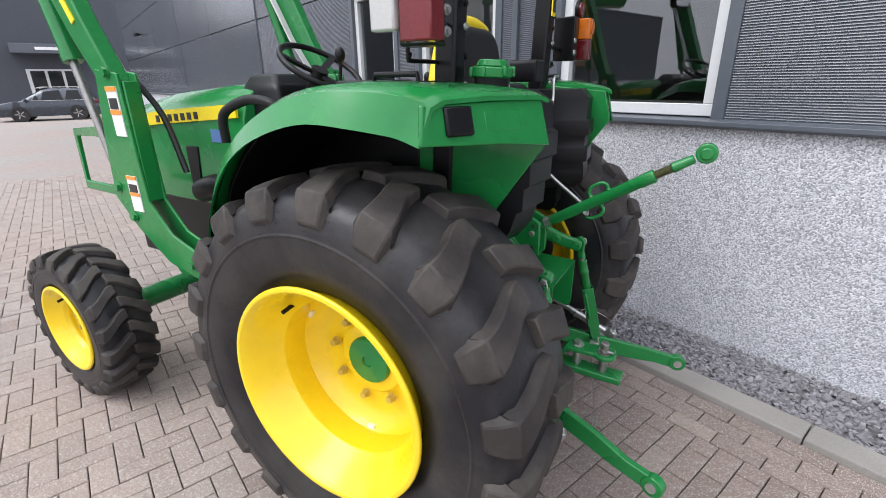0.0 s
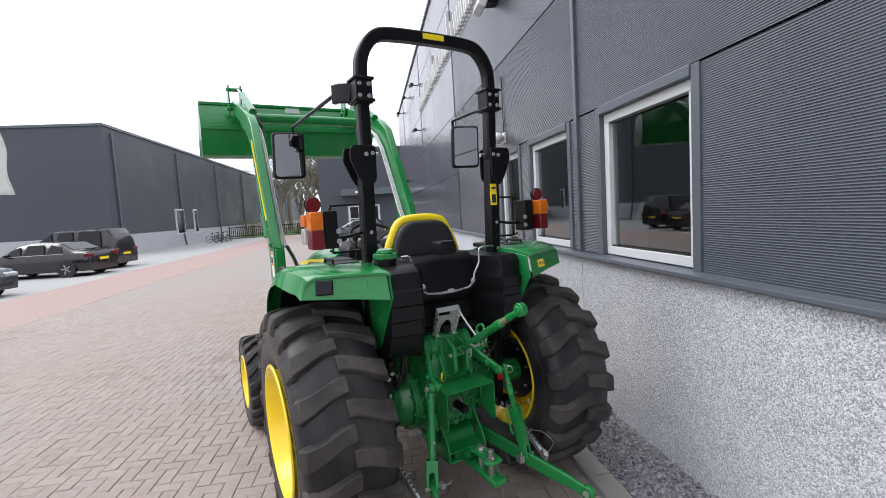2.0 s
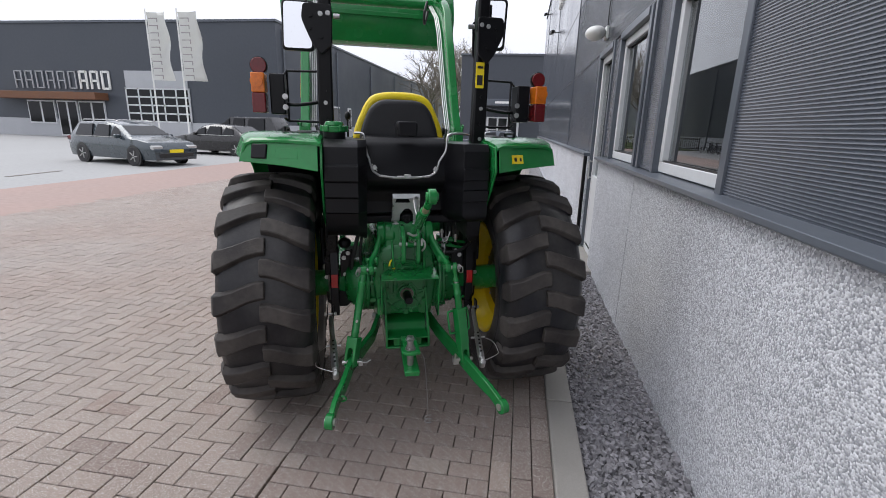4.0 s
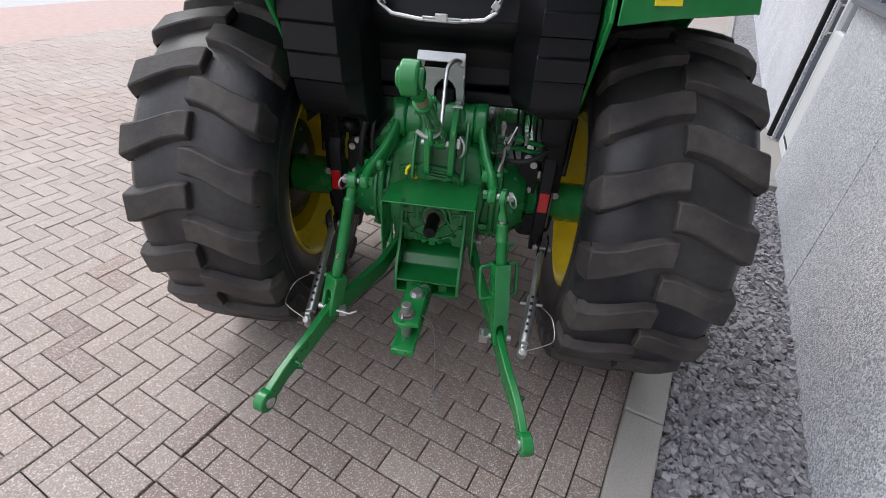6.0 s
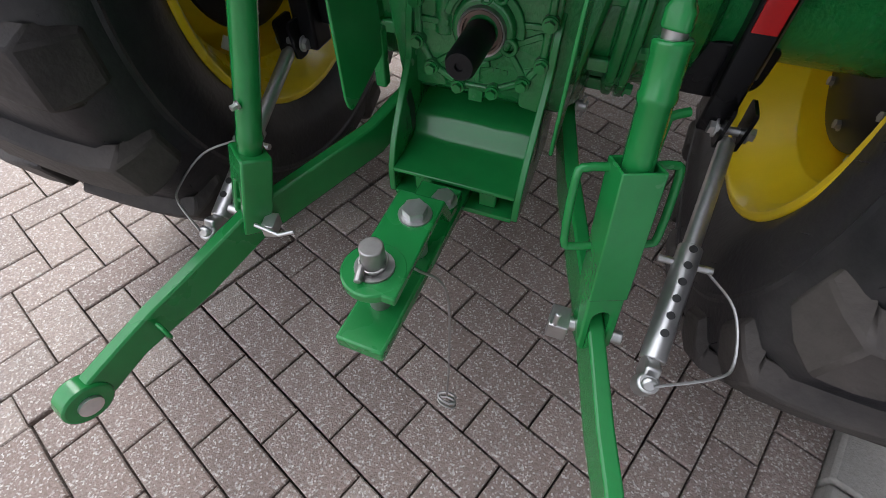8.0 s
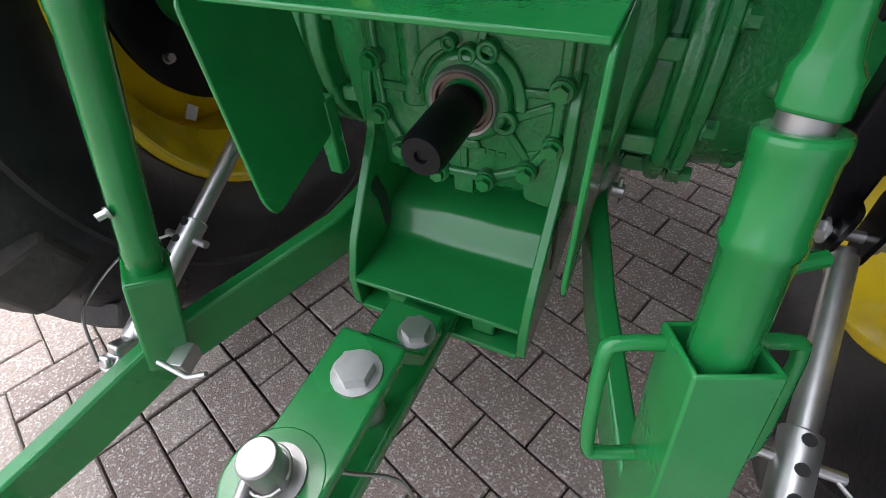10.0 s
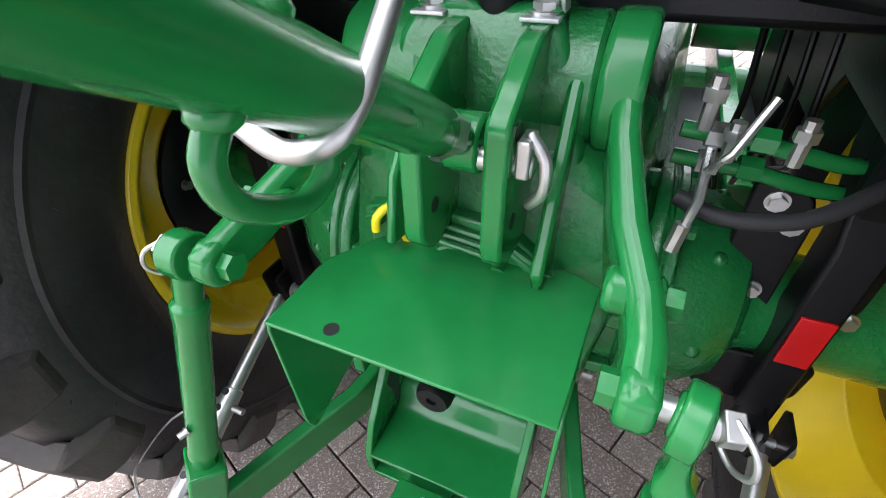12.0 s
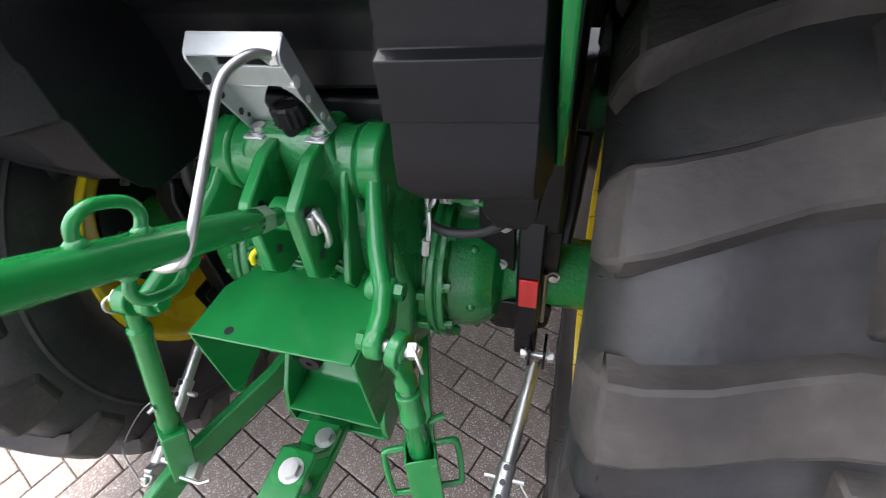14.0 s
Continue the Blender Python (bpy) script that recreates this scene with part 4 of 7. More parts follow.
    lathe(bm, [(rim_r - 0.062, d + s * 0.05), (rim_r - 0.075, d + s * 0.03), (rim_r * 0.68, d), (rim_r * 0.6, d - s * 0.012), (rim_r * 0.40, d - s * 0.012), (rim_r * 0.36, d + s * 0.004), (0.0, d + s * 0.004)], (0, 0, 0), "u", 64)
    lathe(bm, [(rim_r - 0.062, d + s * 0.04), (rim_r * 0.6, d - s * 0.025), (0.0, d - s * 0.01)], (0, 0, 0), "u", 64)
    rim = part("rim", bm, YELLOW, wh, "deep yellow painted steel rim", bevel=0.003, smooth=50)
    bm = bmesh.new()
    lathe(bm, [(rim_r * 0.25, d), (rim_r * 0.25, d + s * 0.012), (rim_r * 0.235, d + s * 0.02), (rim_r * 0.06, d + s * 0.024), (rim_r * 0.05, d + s * 0.018), (0, d + s * 0.018)], (0, 0, 0), "u", 32)
    part("hub_cap", bm, GREEN, wh, "green hub")
    if r > 0.5:
        bm = bmesh.new()
        e = d - s * 0.03
        lathe(bm, [(rim_r * 0.2, e), (rim_r * 0.60, e), (rim_r * 0.62, e - s * 0.008), (rim_r * 0.62, e - s * 0.02), (rim_r * 0.56, e - s * 0.03), (rim_r * 0.3, e - s * 0.045), (rim_r * 0.2, e - s * 0.045)], (0, 0, 0), "u", 48, close=True)
        plate_in = part("axle_flange", bm, BLACK_PAINT, wh, "black axle flange on the inner side of the rim")
        for k in range(8):
            a = 2 * math.pi * k / 8 + 0.5
            bm = bmesh.new()
            hexbolt(bm, (e - s * 0.03, rim_r * 0.5 * math.cos(a), rim_r * 0.5 * math.sin(a)), (-s, 0, 0), 0.009, 0.012)
            part("bolt", bm, STEEL, plate_in)
        bm = bmesh.new()
        a = -2.15
        box(bm, (d - s * 0.03, rim_r * 0.72 * math.cos(a), rim_r * 0.72 * math.sin(a)), (0.003, 0.026, 0.03), (math.degrees(a) + 80, 0, 0))
        part("sticker", bm, DECAL_W, rim, "small white paper sticker")
        bm = bmesh.new()
        a = -2.45
        ring_loft(bm, [[(d + s * (0.012 + o), (rim_r * 0.80 + q) * math.cos(a) - p * math.sin(a), (rim_r * 0.80 + q) * math.sin(a) + p * math.cos(a)) for p, q in ((-0.035, -0.004), (0.035, -0.004), (0.035, 0.004), (-0.035, 0.004))] for o in (0.0, 0.012)])
        part("slot", bm, DECAL_K, rim, "dark slot in the rim")
    for i in range(8):
        a = 2 * math.pi * i / 8 + 0.2
        bm = bmesh.new()
        q = (d + s * 0.004, rim_r * 0.44 * math.cos(a), rim_r * 0.44 * math.sin(a))
        hexbolt(bm, q, (s, 0, 0), 0.013, 0.022)
        part("wheel_nut", bm, NUT, rim)
    bm = bmesh.new()
    a = 0.9
    rod(bm, (s * h * 0.55, (rim_r - 0.05) * math.cos(a), (rim_r - 0.05) * math.sin(a)), (s * h * 0.95, (rim_r - 0.06) * math.cos(a), (rim_r - 0.06) * math.sin(a)), 0.007, 8)
    part("valve", bm, BLACK, rim)
    for i, a in enumerate((0.5, 2.6, 4.7)):
        bm = bmesh.new()
        rr = rim_r * 0.78
        box(bm, (d + s * 0.025, rr * math.cos(a), rr * math.sin(a)), (0.02, 0.02, 0.028), (math.degrees(a), 0, 0))
        part("mark", bm, DECAL_W, rim)
    return wh


R_REAR = 0.655
for s in (-1, 1):
    wheel("rear_wheel", s, (s * 0.71, 0.155, R_REAR - 0.006), R_REAR, 0.228, 0.34, 19, -0.02, 0.105, 0.084, 0.026, 0.051, "large rear wheel with bar-tread tyre and yellow rim")
    wheel("front_wheel", s, (s * 0.80, 1.92, 0.39), 0.392, 0.125, 0.21, 19, 0.02, 0.2, 0.056, 0.024, 0.0, "small front wheel with bar-tread tyre and yellow rim")


# ---- fenders ----
def fender(s):
    f = thing("fender")
    f.parent = T
    stations = [(-0.15, 1.486, 0.827, 0.10), (-0.13, 1.500, 0.834, 0.10), (-0.07, 1.515, 0.854, 0.10), (0.025, 1.523, 0.874, 0.095), (0.15, 1.52, 0.884, 0.085), (0.28, 1.492, 0.888, 0.08), (0.42, 1.43, 0.887, 0.07),
                (0.53, 1.345, 0.884, 0.06), (0.62, 1.235, 0.880, 0.055), (0.685, 1.11, 0.874, 0.05), (0.72, 0.97, 0.868, 0.045)]
    bm = bmesh.new()
    rings = []
    for i, (v, z, o, deep) in enumerate(stations):
        a = Vector(stations[max(i - 1, 0)][:2])
        b = Vector(stations[min(i + 1, len(stations) - 1)][:2])
        way = (b - a).normalized()
        nrm = Vector((-way.y, way.x))
        if i == 0:
            nrm = Vector((0, 1))
        if nrm.dot(Vector((v, z)) - Vector((0.1, 0.7))) < 0:
            nrm = -nrm
        inn = 0.43
        lean = (0.44, 0.38, 0.2, 0.06)[i] if i < 4 else 0.0

        def at(u, out):
            return (s * u, v + nrm.x * out - lean * (o - u), z + nrm.y * out)
        rings.append([at(inn, -0.004), at(inn + 0.03, 0.006), at(o - 0.20, 0.010), at(o - 0.07, 0.004), at(o - 0.035, -0.012), at(o, -deep),
                      at(o - 0.008, -deep), at(o - 0.042, -0.02), at(o - 0.075, -0.006), at(o - 0.20, -0.002), at(inn + 0.03, -0.006), at(inn, -0.016)])
    fine = []
    for i in range(len(rings) - 1):
        for k in range(3):
            p0, p1, p2, p3 = (rings[max(i - 1, 0)], rings[i], rings[i + 1], rings[min(i + 2, len(rings) - 1)])
            t = k / 3
            row = []
            for a, b, c, d in zip(p0, p1, p2, p3):
                a, b, c, d = Vector(a), Vector(b), Vector(c), Vector(d)
                row.append(0.5 * (2 * b + (c - a) * t + (2 * a - 5 * b + 4 * c - d) * t * t + (3 * b - a - 3 * c + d) * t ** 3))
            fine.append(row)
    fine.append([Vector(p) for p in rings[-1]])
    ring_loft(bm, fine)
    part("fender_skin", bm, GREEN, f, "glossy green fender over the rear tyre", smooth=28)
    # flat rear face that leans back to its lower edge
    bm = bmesh.new()
    face = [(0.806, -0.150, 1.480), (0.445, -0.309, 1.486), (0.443, -0.340, 1.358), (0.60, -0.272, 1.376), (0.824, -0.158, 1.388)]
    ring_loft(bm, [[(s * u, v + d, z) for u, v, z in face] for d in (0.0, 0.010)])
    part("rear_face", bm, GREEN, f, "flat green rear face", bevel=0.004, seg=2)
    bm = bmesh.new()
    ring_loft(bm, [[(s * u, v, z) for v, z in ((-0.328, 1.364), (-0.298, 1.484), (-0.05, 1.508), (0.10, 1.508), (0.10, 1.10), (0.0, 1.02), (-0.12, 1.07))] for u in (0.424, 0.436)])
    part("inner_panel", bm, GREEN, f, "green inner side of the fender", bevel=0.003)
    bm = bmesh.new()
    ring_loft(bm, [[(s * u, v, z) for v, z in ((0.10, 1.508), (0.2, 1.508), (0.42, 1.42), (0.6, 1.25), (0.70, 1.0), (0.72, 0.80), (0.45, 0.80), (0.30, 1.0), (0.10, 1.10))] for u in (0.426, 0.438)])
    ring_loft(bm, [[(s * u, v, z) for v, z in ((0.14, 1.497), (0.28, 1.470), (0.40, 1.415), (0.51, 1.33), (0.60, 1.225), (0.665, 1.10), (0.70, 0.97), (0.69, 0.97), (0.652, 1.10), (0.588, 1.22), (0.50, 1.32), (0.395, 1.405), (0.275, 1.46), (0.14, 1.487))] for u in (0.438, 0.80)])
    part("liner", bm, BLACK, f, "black lining under the fender", bevel=0.003)
    bm = bmesh.new()
    box(bm, (s * 0.56, 0.03, 1.14), (0.06, 0.02, 0.28))
    part("support", bm, BLACK_PAINT, f, "black fender support", bevel=0.004)
    bm = bmesh.new()
    hexbolt(bm, (s * 0.56, 0.018, 1.2), (0, -1, 0), 0.014)
    part("bolt", bm, ZINC, f)
    return f


FL, FR = fender(-1), fender(1)
bm = bmesh.new()
box(bm, (-0.722, -0.201, 1.440), (0.082, 0.014, 0.07), (-14, 0, -24))
part("lamp_blank", bm, BLACK, FL, "square black cover", bevel=0.006)
bm = bmesh.new()
box(bm, (-0.59, -0.258, 1.435), (0.12, 0.004, 0.05), (-14, 0, -24))
part("panel_recess", bm, GREEN, FL, bevel=0.004)
bm = bmesh.new()
box(bm, (0.558, -0.276, 1.425), (0.075, 0.006, 0.045), (-14, 0, 24))
decal = part("warning_decal", bm, DECAL_Y, FR, "yellow warning label")
bm = bmesh.new()
box(bm, (0.543, -0.286, 1.425), (0.016, 0.004, 0.02), (-14, 0, 24))
part("print", bm, DECAL_K, decal)
bm = bmesh.new()
box(bm, (0.576, -0.271, 1.425), (0.012, 0.004, 0.018), (-14, 0, 24))
part("print", bm, DECAL_K, decal)
for s, f in ((-1, FL), (1, FR)):
    bm = bmesh.new()
    tube(bm, [(s * 0.78, 0.35, 1.45), (s * 0.785, 0.37, 1.478), (s * 0.785, 0.46, 1.488), (s * 0.79, 0.55, 1.463), (s * 0.795, 0.582, 1.43), (s * 0.79, 0.59, 1.36)], 0.0145, 10, soft=5)
    part("grab_handle", bm, BLACK, f, "black grab handle on the fender")
    bm = bmesh.new()
    box(bm, (s * 0.52, 0.2, 1.522), (0.12, 0.22, 0.03))
    box(bm, (s * 0.56, 0.02, 1.522), (0.16, 0.14, 0.022))
    part("console", bm, BLACK, f, "black plastic console on the fender", bevel=0.01)
    bm = bmesh.new()
    tube(bm, [(s * 0.62, -0.03, 1.51), (s * 0.62, -0.02, 1.55), (s * 0.62, 0.12, 1.55), (s * 0.62, 0.13, 1.515)], 0.008, 8)
    part("rail", bm, BLACK, f)

# ---- tanks and rear cover under the seat ----
bm = bmesh.new()
ring_loft(bm, [[(-0.424, -0.17, z), (-0.42, -0.27 - b * 1.4, z), (-0.26, -0.285 - b * 1.4, z), (-0.215, -0.225 - b * 0.5, z), (-0.215, 0.22, z), (-0.42, 0.26, z), (-0.424, 0.1, z)]
               for z, b in ((0.985, -0.16), (1.005, -0.10), (1.04, -0.055), (1.08, -0.035), (1.14, -0.022), (1.15, -0.008), (1.22, -0.006), (1.23, 0.006), (1.30, 0.006), (1.31, 0.016), (1.38, 0.016), (1.39, 0.004), (1.47, 0.0), (1.505, -0.04))])
tank = part("fuel_tank", bm, BLACK, T, "black moulded plastic tank with ribs", bevel=0.012, seg=3)
bm = bmesh.new()
rod(bm, (-0.37, -0.12, 1.49), (-0.37, -0.125, 1.545), 0.055, 24)
part("filler_neck", bm, BLACK, tank)
bm = bmesh.new()
rod(bm, (-0.37, -0.125, 1.54), (-0.37, -0.127, 1.57), 0.062, 24)
rod(bm, (-0.37, -0.127, 1.57), (-0.37, -0.128, 1.59), 0.05, 24, 0.042)
for k in range(6):
    a = k * math.pi / 3
    box(bm, (-0.37 + 0.058 * math.cos(a), -0.126 + 0.058 * math.sin(a), 1.555), (0.022, 0.014, 0.03), (0, 0, math.degrees(a)))
part("fuel_cap", bm, GREEN, tank, "green ribbed filler cap", bevel=0.004)
bm = bmesh.new()
ring_loft(bm, [[(0.215 + max(1.13 - z, 0.0) * 0.4, -0.12, z), (0.275 + max(1.13 - z, 0.0) * 0.9, -0.265 - b, z), (0.412, -0.25 - b, z), (0.424, -0.16, z), (0.424, 0.1, z), (0.42, 0.26, z), (0.205, 0.22, z)]
               for z, b in ((1.082, -0.07), (1.090, -0.03), (1.108, -0.005), (1.13, 0.006), (1.16, 0.006), (1.20, 0.0), (1.205, 0.014), (1.26, 0.014), (1.265, 0.0), (1.31, 0.0), (1.315, 0.014), (1.37, 0.014), (1.375, 0.0), (1.46, 0.0), (1.495, -0.03))])
ring_loft(bm, [[(0.33 + e, -0.15 + e, z), (0.415 - e, -0.15 + e, z), (0.424 - e, 0.0, z), (0.424 - e, 0.20 - e, z), (0.34 + e, 0.20 - e, z)] for z, e in ((0.945, 0.045), (0.965, 0.02), (1.00, 0.006), (1.13, 0.0))])
part("side_tank", bm, BLACK, T, "black ribbed plastic housing", bevel=0.014, seg=3)
bm = bmesh.new()
ring_loft(bm, [[(-0.23, y, z), (0.23, y, z), (0.23, 0.25, z), (-0.23, 0.25, z)] for y, z in ((0.06, 1.08), (0.01, 1.11), (-0.015, 1.18), (-0.03, 1.235), (-0.075, 1.265), (-0.095, 1.30), (-0.085, 1.34), (-0.05, 1.48), (0.0, 1.52))])
part("rear_cover", bm, BLACK, T, "black plastic cover behind the seat", bevel=0.015, seg=3)
bm = bmesh.new()
plate(bm, rounded([(-0.42, 1.08), (0.42, 1.12), (0.42, 1.26), (-0.42, 1.26)], 0.03), "v", 0.05, 0.12)
box(bm, (0.0, 0.16, 1.06), (0.84, 0.3, 0.05))
part("under_cover", bm, BLACK, T, "dark underside of the cover", bevel=0.01)
bm = bmesh.new()
tube(bm, [(-0.27, -0.10, 1.535), (-0.225, -0.115, 1.53), (-0.215, -0.12, 1.46), (-0.20, -0.135, 1.41), (-0.145, -0.145, 1.322), (0.12, -0.145, 1.322), (0.17, -0.14, 1.40), (0.205, -0.14, 1.46), (0.215, -0.135, 1.535), (0.28, -0.13, 1.545), (0.34, -0.1, 1.54)], 0.006, 8, soft=3)
wire = part("wire_bail", bm, ZINC, T, "bright bent wire bail with buckles")
for x, z, a in ((0.0, 1.32, 0), (-0.172, 1.365, 55), (0.15, 1.36, -55)):
    bm = bmesh.new()
    box(bm, (x, -0.15, z), (0.035 if a == 0 else 0.022, 0.016, 0.022), (0, a, 0))
    box(bm, (x, -0.152, z), (0.11 if a == 0 else 0.045, 0.008, 0.006), (0, a, 0))
    part("buckle", bm, ZINC, wire, bevel=0.002)
bm = bmesh.new()
ring_loft(bm, [[(x * w, y, z) for x, y in ((-0.05, -0.15), (0.05, -0.15), (0.055, -0.05), (-0.055, -0.05))] for z, w in ((1.525, 0.9), (1.54, 1.0), (1.59, 1.0), (1.60, 0.85))])
part("latch_cover", bm, BLACK, T, "rounded black knob behind the seat", bevel=0.012, seg=3)

# ---- seat ----
bm = bmesh.new()
outline = rounded([(-0.235, 1.36), (0.235, 1.36), (0.225, 1.56), (0.15, 1.74), (-0.15, 1.74), (-0.225, 1.56)], 0.10, 6)
plate(bm, [(x - 0.015, z - 0.022) for x, z in outline], "v", 0.115, 0.07)
seat = part("seat_back", bm, SEAT, T, "black vinyl seat back", bevel=0.025, seg=4)
bm = bmesh.new()
arc = [(-0.235, 1.45), (-0.228, 1.555), (-0.195, 1.645), (-0.15, 1.725), (-0.09, 1.75), (0.0, 1.756), (0.09, 1.75), (0.15, 1.725), (0.195, 1.645), (0.228, 1.555), (0.235, 1.45)]
tube(bm, [(x - 0.015, 0.145, z - 0.022) for x, z in arc], 0.028, 10, soft=4)
part("seat_trim", bm, DECAL_Y, seat, "yellow vinyl edge of the seat")
bm = bmesh.new()
box(bm, (0, 0.40, 1.36), (0.47, 0.5, 0.12))
part("seat_cushion", bm, DECAL_Y, T, "yellow and black seat cushion", bevel=0.04, seg=4)
bm = bmesh.new()
box(bm, (0, 0.40, 1.385), (0.30, 0.46, 0.09))
part("seat_pad", bm, SEAT, T, "black vinyl cushion", bevel=0.03, seg=4)
bm = bmesh.new()
box(bm, (0, 0.33, 1.18), (0.36, 0.4, 0.26))
part("seat_base", bm, BLACK, T, bevel=0.02)

# ---- roll bar ----
for s in (-1, 1):
    bm = bmesh.new()
    tube(bm, [(s * 0.41, 0.03, 0.85), (s * 0.41, 0.0, 1.5), (s * 0.41, -0.03, 2.10)], 0, flat=(0.07, 0.075))
    part("roll_bar_post", bm, BLACK_PAINT, T, "black square-tube upright", bevel=0.01)
bm = bmesh.new()
hoop = [(-0.40, -0.03, 2.06), (-0.405, -0.04, 2.35), (-0.405, -0.045, 2.50), (-0.39, -0.05, 2.60), (-0.33, -0.052, 2.685), (-0.24, -0.053, 2.715), (0, -0.055, 2.72), (0.24, -0.053, 2.715), (0.33, -0.052, 2.685), (0.39, -0.05, 2.60), (0.405, -0.045, 2.50), (0.405, -0.04, 2.35), (0.40, -0.03, 2.06)]
pts = smooth_path(hoop, 4)
rings = []
for i, q in enumerate(pts):
    way = (pts[min(i + 1, len(pts) - 1)] - pts[max(i - 1, 0)]).normalized()
    side = Vector((0, 1, 0))
    up = way.cross(side).normalized()
    rings.append([q + side * a * 0.032 + up * b * 0.032 for a, b in ((1, 1), (-1, 1), (-1, -1), (1, -1))])
ring_loft(bm, rings)
rops = part("roll_bar", bm, BLACK_PAINT, T, "black folding roll bar hoop", bevel=0.012, seg=3)
bm = bmesh.new()
box(bm, (0.02, -0.089, 2.722), (0.13, 0.004, 0.03))
part("roll_bar_decal", bm, DECAL_Y, rops, "yellow label with fine print")
bm = bmesh.new()
box(bm, (0.395, -0.058, 1.85), (0.045, 0.004, 0.13))
lab = part("warning_decal", bm, DECAL_Y, rops, "yellow warning label")
bm = bmesh.new()
box(bm, (0.395, -0.061, 1.825), (0.03, 0.003, 0.05))
part("print", bm, DECAL_K, lab)
bm = bmesh.new()
box(bm, (0.395, -0.061, 1.89), (0.03, 0.003, 0.012))
part("print", bm, DECAL_K, lab)
for s in (-1, 1):
    bm = bmesh.new()
    plate(bm, rounded([(s * 0.365, 2.13), (s * 0.50, 2.13), (s * 0.51, 2.06), (s * 0.46, 1.95), (s * 0.42, 1.90), (s * 0.37, 1.95)], 0.02), "v", -0.085, 0.012)
    plate(bm, rounded([(s * 0.365, 2.13), (s * 0.50, 2.13), (s * 0.51, 2.06), (s * 0.46, 1.95), (s * 0.42, 1.90), (s * 0.37, 1.95)], 0.02), "v", 0.03, 0.012)
    hinge = part("hinge_plate", bm, BLACK_PAINT, rops, "black hinge plates", bevel=0.003)
    bm = bmesh.new()
    for x, z in ((0.385, 2.09), (0.42, 2.085), (0.465, 2.075), (0.42, 1.98), (0.47, 2.02)):
        bolt((s * x, -0.09, z), (0, -1, 0), 0.0085, 0.012, ZINC if x < 0.45 and z > 2.05 else BLACK_PAINT, rops)
    rod(bm, (s * 0.36, -0.03, 2.09), (s * 0.33, -0.03, 2.09), 0.012, 10)
    part("pin", bm, ZINC, rops)
    for z in (1.52, 1.60, 1.68, 1.74):
        bolt((s * 0.41, -0.055, z), (0, -1, 0), 0.0075, 0.008, ZINC if z in (1.52, 1.68) else BLACK_PAINT, rops)
    bm = bmesh.new()
    box(bm, (s * 0.405, -0.04, 2.41), (0.09, 0.10, 0.13))
    box(bm, (s * 0.405, -0.04, 2.36), (0.11, 0.12, 0.015))
    box(bm, (s * 0.405, -0.04, 2.47), (0.11, 0.12, 0.015))
    part("clamp", bm, BLACK_PAINT, rops, "black mirror clamp", bevel=0.005)
    for z in (2.38, 2.44):
        bolt((s * 0.43, -0.09, z), (0, -1, 0), 0.0085, 0.010, ZINC, rops)
        bolt((s * 0.38, -0.09, z), (0, -1, 0), 0.0085, 0.010, ZINC, rops)


# ---- mirrors ----
def mirror(s, c, turn):
    m = thing("mirror")
    m.parent = T
    bm = bmesh.new()
    tube(bm, [(s * 0.44, 0.0, 2.41), (s * 0.49, 0.06, 2.42), (s * 0.51, 0.10, 2.42)], 0, flat=(0.03, 0.10))
    part("mount", bm, BLACK_PAINT, m, bevel=0.006)
    bm = bmesh.new()
    tube(bm, [(s * 0.505, 0.10, 2.42), (c[0] - s * 0.06, c[1] + 0.06, c[2] + 0.20), (c[0] - s * 0.05, c[1] + 0.075, c[2] + 0.14), (c[0] - s * 0.03, c[1] + 0.06, c[2] - 0.02)], 0.011, 8)
    part("arm", bm, BLACK_PAINT, m, "black mirror arm")
    rot = pose(*c, 0, 0, turn)
    bm = bmesh.new()
    plate(bm, rounded([(-0.105, -0.155), (0.105, -0.155), (0.115, 0.155), (-0.095, 0.155)], 0.03), "v", 0.02, 0.05)
    bmesh.ops.transform(bm, matrix=rot, verts=bm.verts)
    part("mirror_housing", bm, BLACK, m, "black mirror housing", bevel=0.012, seg=3)
    bm = bmesh.new()
    plate(bm, rounded([(-0.09, -0.14), (0.09, -0.14), (0.10, 0.14), (-0.08, 0.14)], 0.025), "v", -0.008, 0.004)
    bmesh.ops.transform(bm, matrix=rot, verts=bm.verts)
    part("mirror_glass", bm, MIRROR, m, "mirror glass")


mirror(-1, (-0.61, 0.86, 2.20), -3)
mirror(1, (0.625, 0.585, 2.235), -15)


